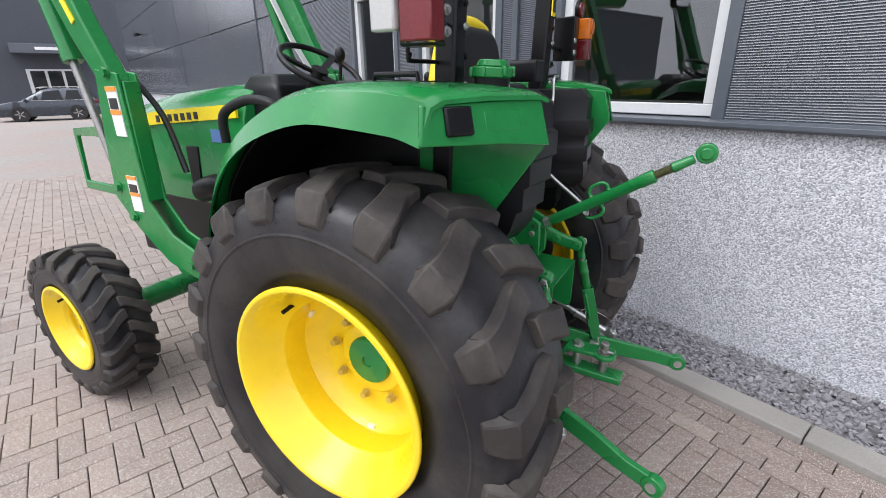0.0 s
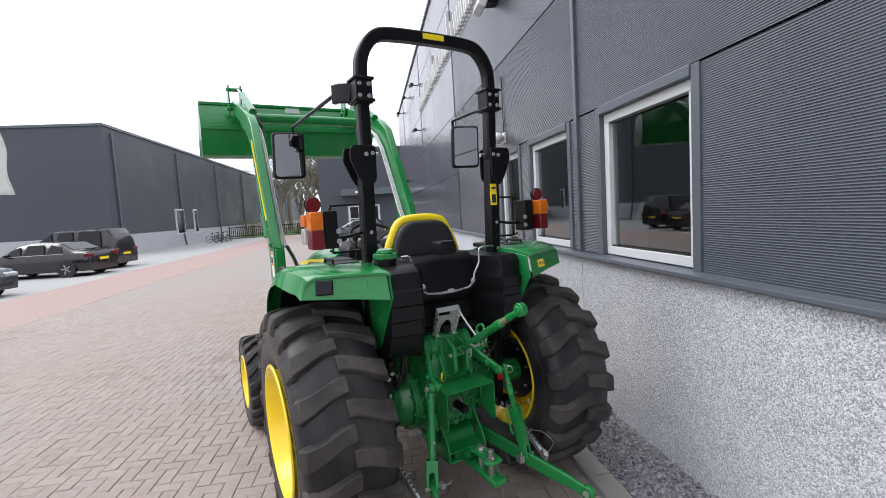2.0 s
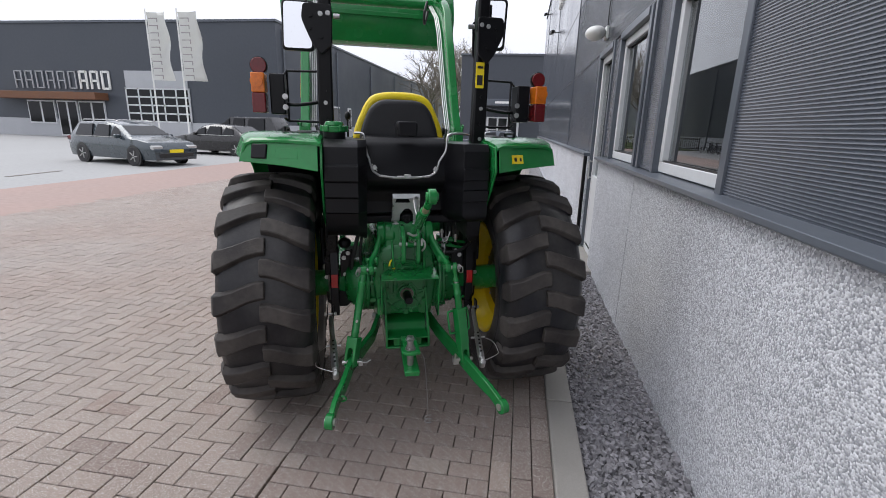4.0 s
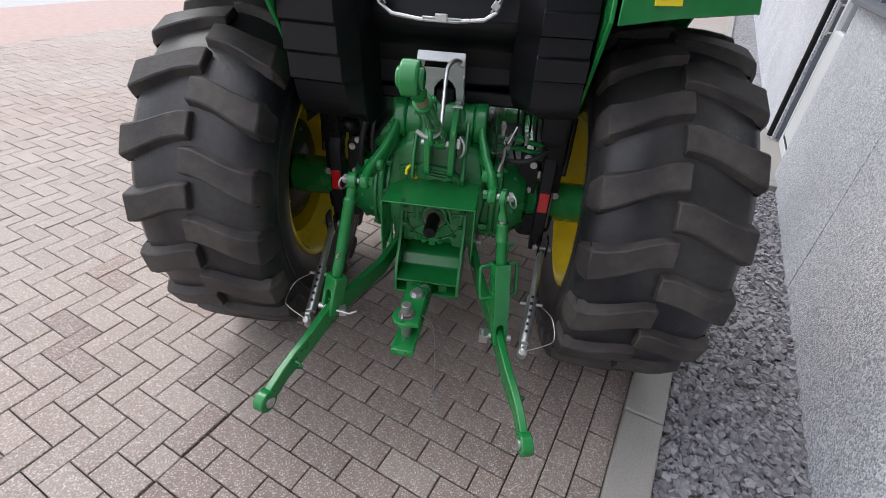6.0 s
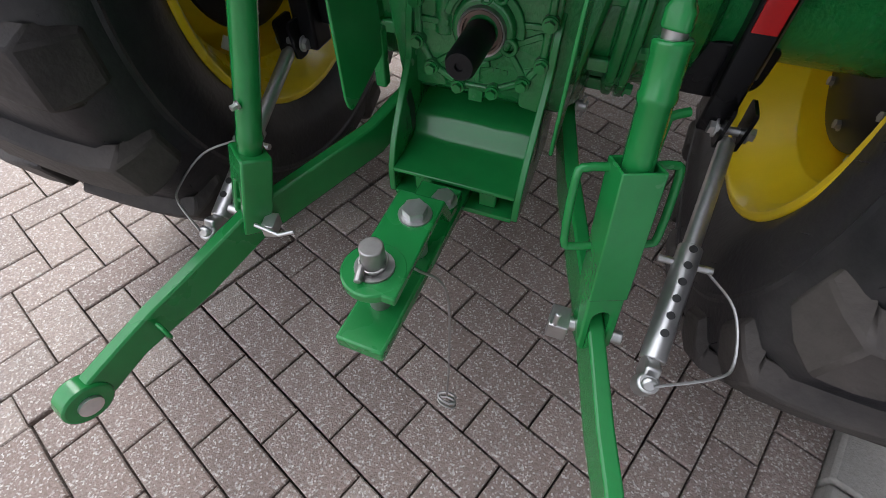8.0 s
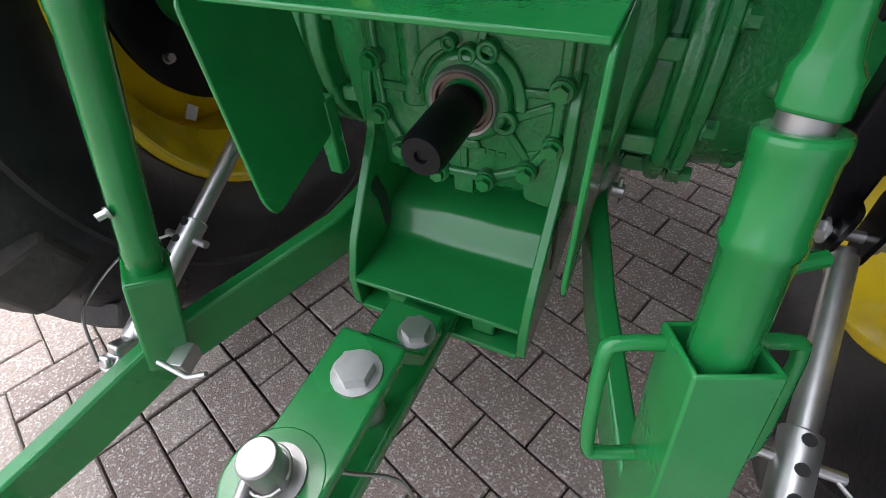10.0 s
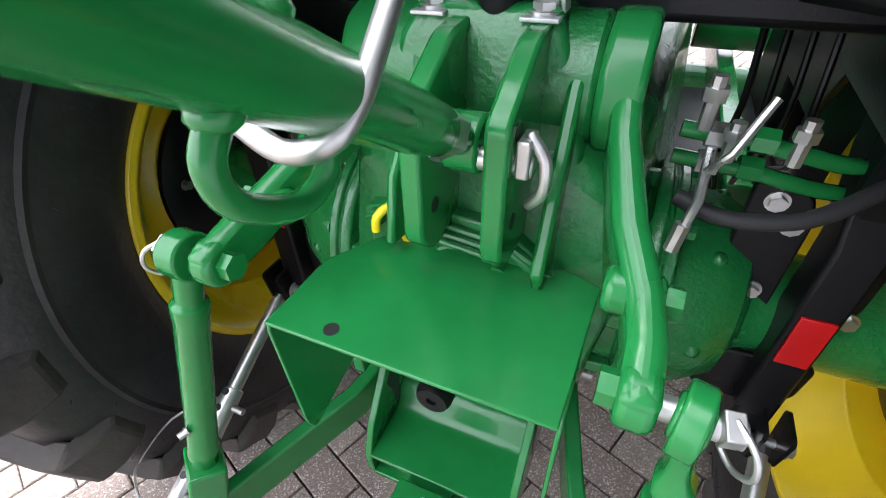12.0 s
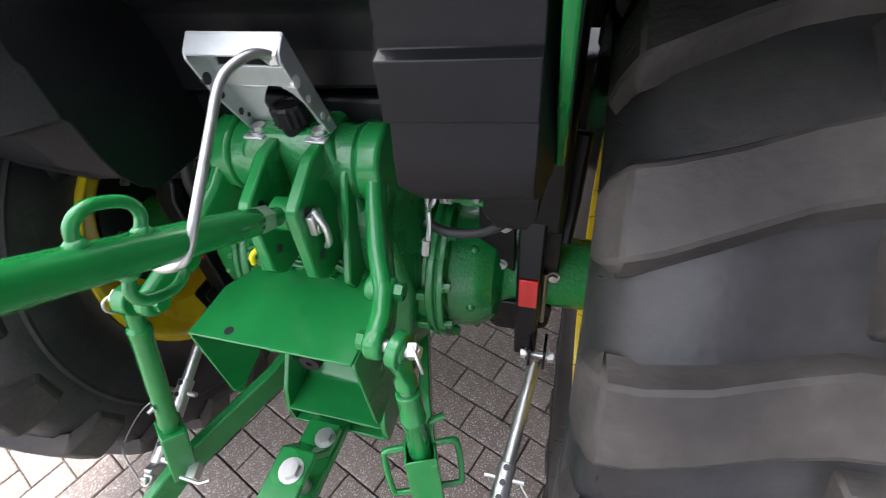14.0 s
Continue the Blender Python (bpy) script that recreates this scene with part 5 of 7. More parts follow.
# ---- lamp clusters ----
def lamps(s):
    g = thing("tail_lamp")
    g.parent = T
    x = s * 0.716
    bm = bmesh.new()
    box(bm, (s * 0.635, -0.05, 1.71), (0.07, 0.10, 0.19))
    part("backing", bm, BLACK_PAINT, g, "black lamp bracket", bevel=0.006)
    bm = bmesh.new()
    box(bm, (x, -0.10, 1.757), (0.062, 0.09, 0.09))
    part("turn_lens", bm, AMBER, g, "amber indicator lens", bevel=0.005, seg=2)
    bm = bmesh.new()
    rod(bm, (x + s * 0.005, -0.145, 1.762), (x + s * 0.005, -0.152, 1.762), 0.028, 20)
    part("turn_lens", bm, AMBER, g)
    bm = bmesh.new()
    box(bm, (x, -0.10, 1.665), (0.062, 0.09, 0.092))
    part("brake_lens", bm, RED_LENS, g, "red tail lens", bevel=0.005, seg=2)
    bm = bmesh.new()
    box(bm, (x + s * 0.028, -0.015, 1.76), (0.03, 0.07, 0.06))
    part("front_lens", bm, AMBER, g, bevel=0.006)
    bm = bmesh.new()
    box(bm, (x + s * 0.028, -0.015, 1.683), (0.03, 0.07, 0.08))
    part("front_lens", bm, CLEAR, g, "clear front lens", bevel=0.006)
    bm = bmesh.new()
    rod(bm, (x, -0.085, 1.838), (x, -0.098, 1.838), 0.037, 28)
    part("reflector", bm, RED_LENS, g, "round red reflector", bevel=0.003)
    bm = bmesh.new()
    rod(bm, (x, -0.07, 1.838), (x, -0.086, 1.838), 0.041, 28)
    box(bm, (x, -0.07, 1.80), (0.02, 0.01, 0.06))
    part("reflector_back", bm, BLACK, g)
    bm = bmesh.new()
    tube(bm, [(s * 0.42, 0.02, 1.835), (s * 0.60, 0.02, 1.83), (s * 0.62, 0.0, 1.80)], 0.006, 8)
    tube(bm, [(s * 0.42, 0.02, 1.585), (s * 0.60, 0.02, 1.585), (s * 0.62, 0.0, 1.60)], 0.006, 8)
    tube(bm, [(s * 0.60, 0.02, 1.585), (s * 0.60, 0.02, 1.835)], 0.006, 8)
    tube(bm, [(s * 0.42, 0.0, 1.69), (s * 0.48, -0.02, 1.675), (s * 0.56, -0.03, 1.665), (s * 0.62, -0.02, 1.67)], 0.009, 8, soft=3)
    part("bracket", bm, BLACK_PAINT, g, "thin black bars and cable to the roll bar")
    for z in (1.65, 1.70):
        bolt((s * 0.60, -0.10, z), (0, -1, 0), 0.01, 0.01, ZINC, g)


lamps(-1)
lamps(1)

# ---- steering and dash ----
bm = bmesh.new()
lathe(bm, [(0.19 + 0.014 * math.cos(a), 0.014 * math.sin(a)) for a in np.linspace(0, 2 * math.pi, 9)[:-1]], (0, 0, 0), "z", 40, close=True)
for k in range(3):
    a = k * 2 * math.pi / 3 + 0.5
    tube(bm, [(0.03 * math.cos(a), 0.03 * math.sin(a), -0.03), (0.185 * math.cos(a), 0.185 * math.sin(a), 0)], 0, flat=(0.03, 0.014))
rod(bm, (0, 0, -0.05), (0, 0, -0.01), 0.04, 16)
bmesh.ops.transform(bm, matrix=pose(-0.02, 0.90, 1.60, 32, 0, 0), verts=bm.verts)
part("steering_wheel", bm, BLACK, T, "black steering wheel", smooth=60)
bm = bmesh.new()
rod(bm, (-0.02, 0.92, 1.57), (-0.02, 1.15, 1.2), 0.035, 14)
ring_loft(bm, [[(-w, y0, z), (w, y0, z), (w, 1.22, z), (-w, 1.22, z)] for z, w, y0 in ((0.9, 0.22, 0.98), (1.34, 0.24, 0.95), (1.52, 0.22, 0.98), (1.575, 0.17, 1.05))])
part("dashboard", bm, BLACK, T, "black dashboard and steering column", bevel=0.02, seg=3)
bm = bmesh.new()
box(bm, (0, 0.78, 0.62), (0.92, 0.55, 0.05))
box(bm, (-0.47, 0.9, 0.75), (0.08, 0.4, 0.3))
box(bm, (0.47, 0.9, 0.75), (0.08, 0.4, 0.3))
part("platform", bm, BLACK, T, "black operator platform", bevel=0.02)
for x, z in ((-0.3, 1.66), (0.32, 1.58)):
    bm = bmesh.new()
    tube(bm, [(x, 0.55, 1.45), (x, 0.53, z - 0.05)], 0.007, 8)
    ball(bm, (x, 0.53, z - 0.03), 0.02, 10, (1, 1, 1.4))
    part("lever", bm, BLACK, T, "black hand lever")

# ---- bonnet and front ----
bm = bmesh.new()
sections = [(1.14, 0.30, 1.535), (1.30, 0.315, 1.54), (1.75, 0.31, 1.505), (2.15, 0.29, 1.44), (2.36, 0.26, 1.33), (2.42, 0.22, 1.18)]
ring_loft(bm, [[(-w, y, 0.95), (-w, y, z - 0.16), (-w + 0.03, y, z - 0.07), (-w + 0.10, y, z - 0.015), (0, y, z), (w - 0.10, y, z - 0.015), (w - 0.03, y, z - 0.07), (w, y, z - 0.16), (w, y, 0.95)] for y, w, z in sections])
bonnet = part("bonnet", bm, GREEN, T, "glossy green bonnet", bevel=0.006)
for s in (-1, 1):
    bm = bmesh.new()
    top = [(1.16, 1.448), (1.75, 1.412), (2.10, 1.365)]
    lo = [(2.10, 1.315), (1.75, 1.345), (1.16, 1.388)]
    plate(bm, top + lo, "u", s * 0.315, 0.012)
    stripe = part("stripe", bm, DECAL_Y, bonnet, "yellow stripe along the bonnet")
    for k in range(7):
        bm = bmesh.new()
        box(bm, (s * 0.322, 1.46 + k * 0.055, 1.392 - 0.004 * k), (0.004, 0.03, 0.034))
        part("mark", bm, DECAL_K, stripe)
    bm = bmesh.new()
    plate(bm, [(1.50, 1.24), (1.60, 1.24), (1.60, 1.0), (1.53, 1.0)], "u", s * 0.314, 0.012)
    part("side_grille", bm, BLACK, bonnet, "black side grille", bevel=0.004)
    bm = bmesh.new()
    box(bm, (s * 0.305, 1.33, 1.30), (0.03, 0.08, 0.06))
    part("decal", bm, BLUE, bonnet)
bm = bmesh.new()
box(bm, (0, 2.42, 1.08), (0.42, 0.05, 0.3))
part("front_grille", bm, BLACK, bonnet, bevel=0.01)
bm = bmesh.new()
box(bm, (0, 1.6, 0.72), (0.42, 1.7, 0.42))
rod(bm, (0, 1.25, 0.9), (0, 1.95, 0.9), 0.2, 20)
part("engine", bm, BLACK_PAINT, T, "dark engine and frame rails", bevel=0.01)
bm = bmesh.new()
tube(bm, [(-0.33, 1.2, 1.03), (-0.34, 1.35, 1.06), (-0.33, 1.5, 1.02)], 0.06, 12, soft=3)
part("air_hose", bm, BLACK, T)
bm = bmesh.new()
rod(bm, (-0.68, 1.92, 0.40), (0.68, 1.92, 0.40), 0.06, 16)
box(bm, (0, 1.92, 0.47), (0.26, 0.2, 0.2))
for s in (-1, 1):
    rod(bm, (s * 0.64, 1.92, 0.28), (s * 0.64, 1.92, 0.52), 0.075, 16)
part("front_axle", bm, CAST, T, "green front axle", bevel=0.006)

# ---- front loader ----
for s in (-1, 1):
    m = thing("loader_mast")
    m.parent = T
    bm = bmesh.new()
    mast = [(1.38, 1.58), (1.54, 1.60), (1.60, 1.30), (1.63, 1.05), (1.50, 0.92), (1.30, 0.78), (1.02, 0.72), (1.02, 0.84), (1.24, 0.92), (1.36, 1.05), (1.37, 1.25)]
    plate(bm, mast, "u", s * 0.60, 0.014)
    plate(bm, mast, "u", s * 0.67, 0.014)
    box(bm, (s * 0.635, 1.37, 1.30), (0.06, 0.014, 0.5))
    part("mast", bm, GREEN, m, "green loader mast plates", bevel=0.004)
    bm = bmesh.new()
    rod(bm, (s * 0.25, 1.3, 0.76), (s * 0.62, 1.3, 0.76), 0.07, 16)
    box(bm, (s * 0.36, 1.1, 0.62), (0.05, 1.4, 0.12))
    part("subframe", bm, GREEN, m, "green loader subframe", bevel=0.006)
    bm = bmesh.new()
    tube(bm, [(s * 0.55, 1.60, 1.02), (s * 0.52, 2.25, 1.02), (s * 0.50, 2.28, 1.30), (s * 0.55, 1.95, 1.32), (s * 0.60, 1.62, 1.30)], 0, flat=(0.02, 0.05))
    part("guard", bm, GREEN, m, "green brush guard", bevel=0.004)
    for z0, h, y in ((1.43, 0.20, 1.44), (1.08, 0.16, 1.45)):
        bm = bmesh.new()
        box(bm, (s * 0.679, y, z0), (0.004, 0.08, h))
        d = part("decal", bm, DECAL_W, m, "white and orange warning label")
        for k in range(2):
            bm = bmesh.new()
            box(bm, (s * 0.682, y, z0 + h * (0.45 - 0.46 * k)), (0.003, 0.078, h * 0.09))
            part("print", bm, ORANGE, d)
        bm = bmesh.new()
        box(bm, (s * 0.682, y, z0 + h * 0.16), (0.003, 0.06, h * 0.22))
        part("print", bm, DECAL_K, d)
    for y, z in ((1.45, 1.585), (1.58, 1.10), (1.50, 0.97), (1.12, 0.80)):
        bolt((s * 0.678, y, z), (s, 0, 0), 0.02, 0.016, GREEN, m)
    a = thing("loader_arm")
    a.parent = T
    bm = bmesh.new()
    spine = [(1.46, 1.52), (1.62, 1.75), (1.86, 2.18), (2.08, 2.56), (2.20, 2.64), (2.7, 2.86), (3.22, 3.05)]
    spine = [Vector((0, y, z)) for y, z in spine]
    rings = []
    for i, q in enumerate(spine):
        way = (spine[min(i + 1, len(spine) - 1)] - spine[max(i - 1, 0)]).normalized()
        up = Vector((1, 0, 0)).cross(way)
        h = (0.05, 0.065, 0.085, 0.105, 0.105, 0.08, 0.05)[i]
        rings.append([Vector((s * 0.635 + dx, 0, 0)) + q + up * dz * h for dx, dz in ((0.035, 1), (-0.035, 1), (-0.035, -1), (0.035, -1))])
    ring_loft(bm, rings)
    arm = part("arm", bm, GREEN, a, "green box-section loader arm", bevel=0.008)
    bm = bmesh.new()
    tube(bm, [(s * 0.672, 1.62, 1.78), (s * 0.672, 2.02, 2.48)], 0, flat=(0.006, 0.03))
    part("stripe", bm, DECAL_Y, arm, "narrow yellow stripe")
    bm = bmesh.new()
    rod(bm, (s * 0.635, 1.64, 1.12), (s * 0.635, 1.80, 1.66), 0.018, 12)
    part("cylinder_rod", bm, STEEL, a, "dark steel cylinder rod")
    bm = bmesh.new()
    rod(bm, (s * 0.635, 1.795, 1.65), (s * 0.635, 2.06, 2.45), 0.036, 18)
    rod(bm, (s * 0.635, 1.79, 1.635), (s * 0.635, 1.805, 1.68), 0.041, 18)
    part("lift_cylinder", bm, GREEN, a, "green lift cylinder")
    bm = bmesh.new()
    rod(bm, (s * 0.60, 2.25, 2.78), (s * 0.60, 2.85, 3.08), 0.034, 16)
    part("tilt_cylinder", bm, GREEN, a, "green bucket cylinder")
    bm = bmesh.new()
    rod(bm, (s * 0.60, 2.84, 3.07), (s * 0.60, 3.14, 3.20), 0.017, 12)
    part("cylinder_rod", bm, ZINC, a)
    bm = bmesh.new()
    plate(bm, [(3.10, 3.24), (3.20, 3.24), (3.32, 3.02), (3.22, 2.92), (3.12, 3.0)], "u", s * 0.58, 0.014)
    plate(bm, [(3.10, 3.24), (3.20, 3.24), (3.32, 3.02), (3.22, 2.92), (3.12, 3.0)], "u", s * 0.70, 0.014)
    rod(bm, (s * 0.56, 3.14, 3.2), (s * 0.72, 3.14, 3.2), 0.02, 12)
    rod(bm, (s * 0.56, 3.24, 3.02), (s * 0.72, 3.24, 3.02), 0.022, 12)
    part("bucket_link", bm, GREEN, a, "green pivot plates", bevel=0.004)
    for k in range(3):
        x = s * (0.585 - 0.016 * k)
        bm = bmesh.new()
        tube(bm, [(x, 1.52, 1.55), (x, 1.70, 1.80), (x, 2.05, 2.44), (x, 2.2, 2.60), (x, 2.6, 2.80)], 0.007, 8)
        part("hydraulic_pipe", bm, ZINC, a, "thin bright hydraulic pipe")
    bm = bmesh.new()
    tube(bm, [(s * 0.54, 2.58, 2.82), (s * 0.50, 2.5, 2.70), (s * 0.52, 2.6, 2.62), (s * 0.58, 2.75, 2.8)], 0.014, 8, soft=4)
    part("hose", bm, HOSE, a, "black hydraulic hose")
    bm = bmesh.new()
    tube(bm, [(s * 0.55, 1.50, 1.56), (s * 0.50, 1.42, 1.40), (s * 0.48, 1.36, 1.15)], 0.014, 8, soft=4)
    part("hose", bm, HOSE, a, "black hydraulic hose")
bm = bmesh.new()
rod(bm, (-0.62, 2.62, 2.80), (0.62, 2.62, 2.80), 0.05, 18)
part("cross_tube", bm, GREEN, T, "green cross tube between the loader arms")
bk = thing("bucket")
bk.parent = T
bm = bmesh.new()
shell = [(3.38, 3.10), (3.31, 2.88), (3.31, 2.78), (3.42, 2.54), (3.50, 2.51), (4.05, 2.58)]
inner = [(y + 0.012, z + 0.010) for y, z in shell]
plate(bm, shell + inner[::-1], "u", 0.0, 1.96)
part("bucket_shell", bm, GREEN, bk, "green loader bucket seen from behind", bevel=0.003)
for s in (-1, 1):
    bm = bmesh.new()
    plate(bm, [(3.38, 3.10), (3.31, 2.88), (3.31, 2.78), (3.42, 2.54), (3.50, 2.51), (4.05, 2.58), (3.80, 2.93)], "u", s * 0.985, 0.012)
    part("bucket_side", bm, GREEN, bk, bevel=0.003)
bm = bmesh.new()
tube(bm, [(-0.985, 3.38, 3.10), (0.985, 3.38, 3.10)], 0, flat=(0.03, 0.03))
tube(bm, [(-0.985, 3.295, 2.83), (0.985, 3.295, 2.83)], 0, flat=(0.02, 0.05))
part("bucket_edge", bm, GREEN, bk, bevel=0.004)
bm = bmesh.new()
box(bm, (0.0, 3.322, 3.05), (0.16, 0.004, 0.05), (12, 0, 0))
part("decal", bm, DECAL_W, bk)
# ---- transmission case and rear axle ----
bm = bmesh.new()
ring_loft(bm, [[(-w, y, z0), (w, y, z0), (w + 0.03, y, (z0 + z1) / 2), (w, y, z1 - 0.03), (w - 0.06, y, z1), (-w + 0.06, y, z1), (-w, y, z1 - 0.03), (-w - 0.03, y, (z0 + z1) / 2)]
               for y, w, z0, z1 in ((-0.105, 0.12, 0.54, 0.86), (-0.09, 0.15, 0.52, 0.93), (0.02, 0.17, 0.48, 0.98), (0.5, 0.2, 0.46, 1.0), (0.95, 0.2, 0.5, 0.95))])
part("transmission_case", bm, CAST, T, "green cast transmission case", bevel=0.012, seg=3)
bm = bmesh.new()
for s in (-1, 1):
    lathe(bm, [(0.0, 0.13 * s), (0.155, 0.13 * s), (0.16, 0.165 * s), (0.148, 0.168 * s), (0.148, 0.195 * s), (0.172, 0.20 * s), (0.175, 0.205 * s), (0.175, 0.216 * s), (0.168, 0.218 * s), (0.168, 0.222 * s), (0.175, 0.224 * s), (0.175, 0.236 * s), (0.150, 0.24 * s), (0.146, 0.25 * s), (0.142, 0.29 * s), (0.132, 0.305 * s), (0.12, 0.325 * s), (0.085, 0.34 * s), (0.076, 0.36 * s), (0.076, 0.60 * s), (0.0, 0.60 * s)], (0, 0.085, 0.67), "u", 40)
axle = part("axle_housing", bm, CAST, T, "green cast axle trumpets", bevel=0.004)
for s in (-1, 1):
    for k in range(9):
        a = 2 * math.pi * k / 9 + 0.1
        bm = bmesh.new()
        tube(bm, [(s * 0.165, 0.085 + 0.158 * math.cos(a), 0.67 + 0.158 * math.sin(a)), (s * 0.202, 0.085 + 0.158 * math.cos(a), 0.67 + 0.158 * math.sin(a))], 0, flat=(0.016, 0.022))
        part("boss", bm, CAST, axle, bevel=0.003)
    for k in range(7):
        a = 2 * math.pi * k / 7 + 0.4
        bm = bmesh.new()
        ball(bm, (s * 0.285, 0.085 + 0.138 * math.cos(a), 0.67 + 0.138 * math.sin(a)), 0.010, 10)
        part("boss", bm, CAST, axle)
for s in (-1, 1):
    for k in range(10):
        a = 2 * math.pi * k / 10 + 0.2
        bolt((s * 0.236, 0.085 + 0.163 * math.cos(a), 0.67 + 0.163 * math.sin(a)), (s, 0, 0), 0.010, 0.014, CAST, T)
# rockshaft and its lift arms
bm = bmesh.new()
lathe(bm, [(0.0, -0.118), (0.062, -0.118), (0.066, -0.11), (0.066, -0.06), (0.05, -0.05), (0.05, 0.05), (0.066, 0.06), (0.066, 0.11), (0.062, 0.118), (0.0, 0.118)], (0.0, -0.02, 0.985), "u", 36)
ring_loft(bm, [[(-w, -0.08 + d, z), (w, -0.08 + d, z), (w, 0.16, z), (-w, 0.16, z)] for z, w, d in ((0.84, 0.13, -0.02), (0.95, 0.11, 0.0), (1.03, 0.085, 0.0), (1.06, 0.07, 0.02))])
part("rockshaft_housing", bm, CAST, T, "green rockshaft housing", bevel=0.01, seg=3)


def bar_along(bm, pts, w, hs):
    """A forged bar: upright section w thick, hs deep at each point."""
    p = [Vector(q) for q in pts]
    rings = []
    for i, q in enumerate(p):
        way = (p[min(i + 1, len(p) - 1)] - p[max(i - 1, 0)]).normalized()
        side = Vector((1, 0, 0))
        side = (side - way * side.dot(way)).normalized()
        up = side.cross(way)
        rings.append([q + side * a * w / 2 + up * b * hs[i] / 2 for a, b in ((1, 0.7), (0.7, 1), (-0.7, 1), (-1, 0.7), (-1, -0.7), (-0.7, -1), (0.7, -1), (1, -0.7))])
    ring_loft(bm, rings)


for s in (-1, 1):
    la = thing("lift_arm")
    la.parent = T
    bm = bmesh.new()
    bar_along(bm, [(s * 0.135, 0.02, 1.01), (s * 0.137, -0.02, 0.985), (s * 0.150, -0.09, 0.940), (s * 0.172, -0.16, 0.902), (s * 0.194, -0.21, 0.875), (s * 0.202, -0.25, 0.860), (s * 0.203, -0.305, 0.852)], 0.029, (0.09, 0.115, 0.08, 0.062, 0.056, 0.056, 0.046))
    rod(bm, (s * 0.115, -0.02, 0.985), (s * 0.158, -0.02, 0.985), 0.07, 28)
    rod(bm, (s * 0.188, -0.285, 0.854), (s * 0.217, -0.285, 0.854), 0.026, 24)
    rod(bm, (s * 0.162, -0.205, 0.879), (s * 0.210, -0.205, 0.879), 0.021, 20)
    part("forged_arm", bm, GREEN, la, "green forged lift arm", bevel=0.008, seg=3)
    bolt((s * 0.189, -0.285, 0.854), (-s, 0, 0), 0.015, 0.014, GREEN, la, False)
    bolt((s * 0.210, -0.205, 0.879), (s, 0, 0), 0.015, 0.013, GREEN, la, False)
    bm = bmesh.new()
    rod(bm, (s * 0.205, -0.287, 0.854), (s * 0.272, -0.29, 0.854), 0.010, 14)
    part("pin", bm, ZINC, la, "bright linkage pin")
    bm = bmesh.new()
    tube(bm, [(s * 0.262, -0.29, 0.869), (s * 0.275, -0.308, 0.862), (s * 0.280, -0.312, 0.842), (s * 0.274, -0.300, 0.826), (s * 0.264, -0.284, 0.830), (s * 0.26, -0.276, 0.850)], 0.0028, 6, soft=4)
    box(bm, (s * 0.262, -0.292, 0.859), (0.014, 0.021, 0.021), (20, 0, 10))
    part("linch_pin", bm, ZINC, la, "bright linch pin with ring", bevel=0.002)

# left lift rod: plain tube with a forked foot
lr = thing("lift_rod")
lr.parent = T
TOP_L, FOOT_L = Vector((-0.240, -0.29, 0.855)), Vector((-0.315, -0.395, 0.392))
d = (FOOT_L - TOP_L).normalized()
bm = bmesh.new()
rod(bm, TOP_L + Vector((-0.014, 0, 0)), TOP_L + Vector((0.014, 0, 0)), 0.027, 24)
turned_bar(bm, TOP_L, d, [(0.02, 0.016), (0.06, 0.0155), (0.062, 0.0205), (0.078, 0.0205), (0.082, 0.0192), (0.312, 0.0192), (0.318, 0.0206), (0.326, 0.0206), (0.332, 0.0192), (0.36, 0.0192)])
part("rod_tube", bm, GREEN, lr, "green lift rod tube", bevel=0.003)


def fork(bm, p, q, w, deep, slot):
    """A forked block from p down to q."""
    way = (q - p).normalized()
    m = Matrix.Translation(p) @ (-way).to_track_quat("Z", "Y").to_matrix().to_4x4()
    length = (q - p).length
    b2 = bmesh.new()
    g, t = slot / 2, -length * 0.36
    arch = [(g * math.cos(k), t - g + g * math.sin(k)) for k in np.linspace(0, math.pi, 7)]
    plate(b2, [(-w / 2, 0), (w / 2, 0), (w / 2, -length + 0.008), (w / 2 - 0.006, -length), (g, -length)] + arch + [(-g, -length), (-w / 2 + 0.006, -length), (-w / 2, -length + 0.008)], "v", 0.0, deep)
    bmesh.ops.transform(b2, matrix=m, verts=b2.verts)
    me = bpy.data.meshes.new("tmp")
    b2.to_mesh(me)
    b2.free()
    bm.from_mesh(me)
    bpy.data.meshes.remove(me)


bm = bmesh.new()
fork(bm, TOP_L + d * 0.345, FOOT_L + d * 0.02, 0.062, 0.05, 0.028)
foot = part("fork", bm, GREEN, lr, "green forked foot with raised cast marks", bevel=0.004)
bm = bmesh.new()
for k in range(3):
    box(bm, TOP_L + d * (0.385 + 0.02 * k) + Vector((0, -0.026, 0)), (0.02 if k == 2 else 0.008, 0.003, 0.006))
part("cast_mark", bm, GREEN, foot)
bm = bmesh.new()
hexbolt(bm, TOP_L + d * 0.255 + Vector((0.0, -0.022, 0)), (-0.3, -1, 0), 0.0048, 0.012)
part("grease_nipple", bm, ZINC, lr)
bm = bmesh.new()
rod(bm, FOOT_L + Vector((-0.045, 0, 0.005)), FOOT_L + Vector((0.05, 0, 0.005)), 0.011, 12)
box(bm, FOOT_L + Vector((0.045, -0.010, 0.005)), (0.022, 0.034, 0.026), (0, 0, 15))
tube(bm, [FOOT_L + Vector((0.03, -0.03, 0.02)), FOOT_L + Vector((0.075, -0.03, 0.012)), FOOT_L + Vector((0.10, -0.02, 0.02))], 0.004, 8)
part("lock_pin", bm, ZINC, lr, "bright locking pin with clip", bevel=0.003)

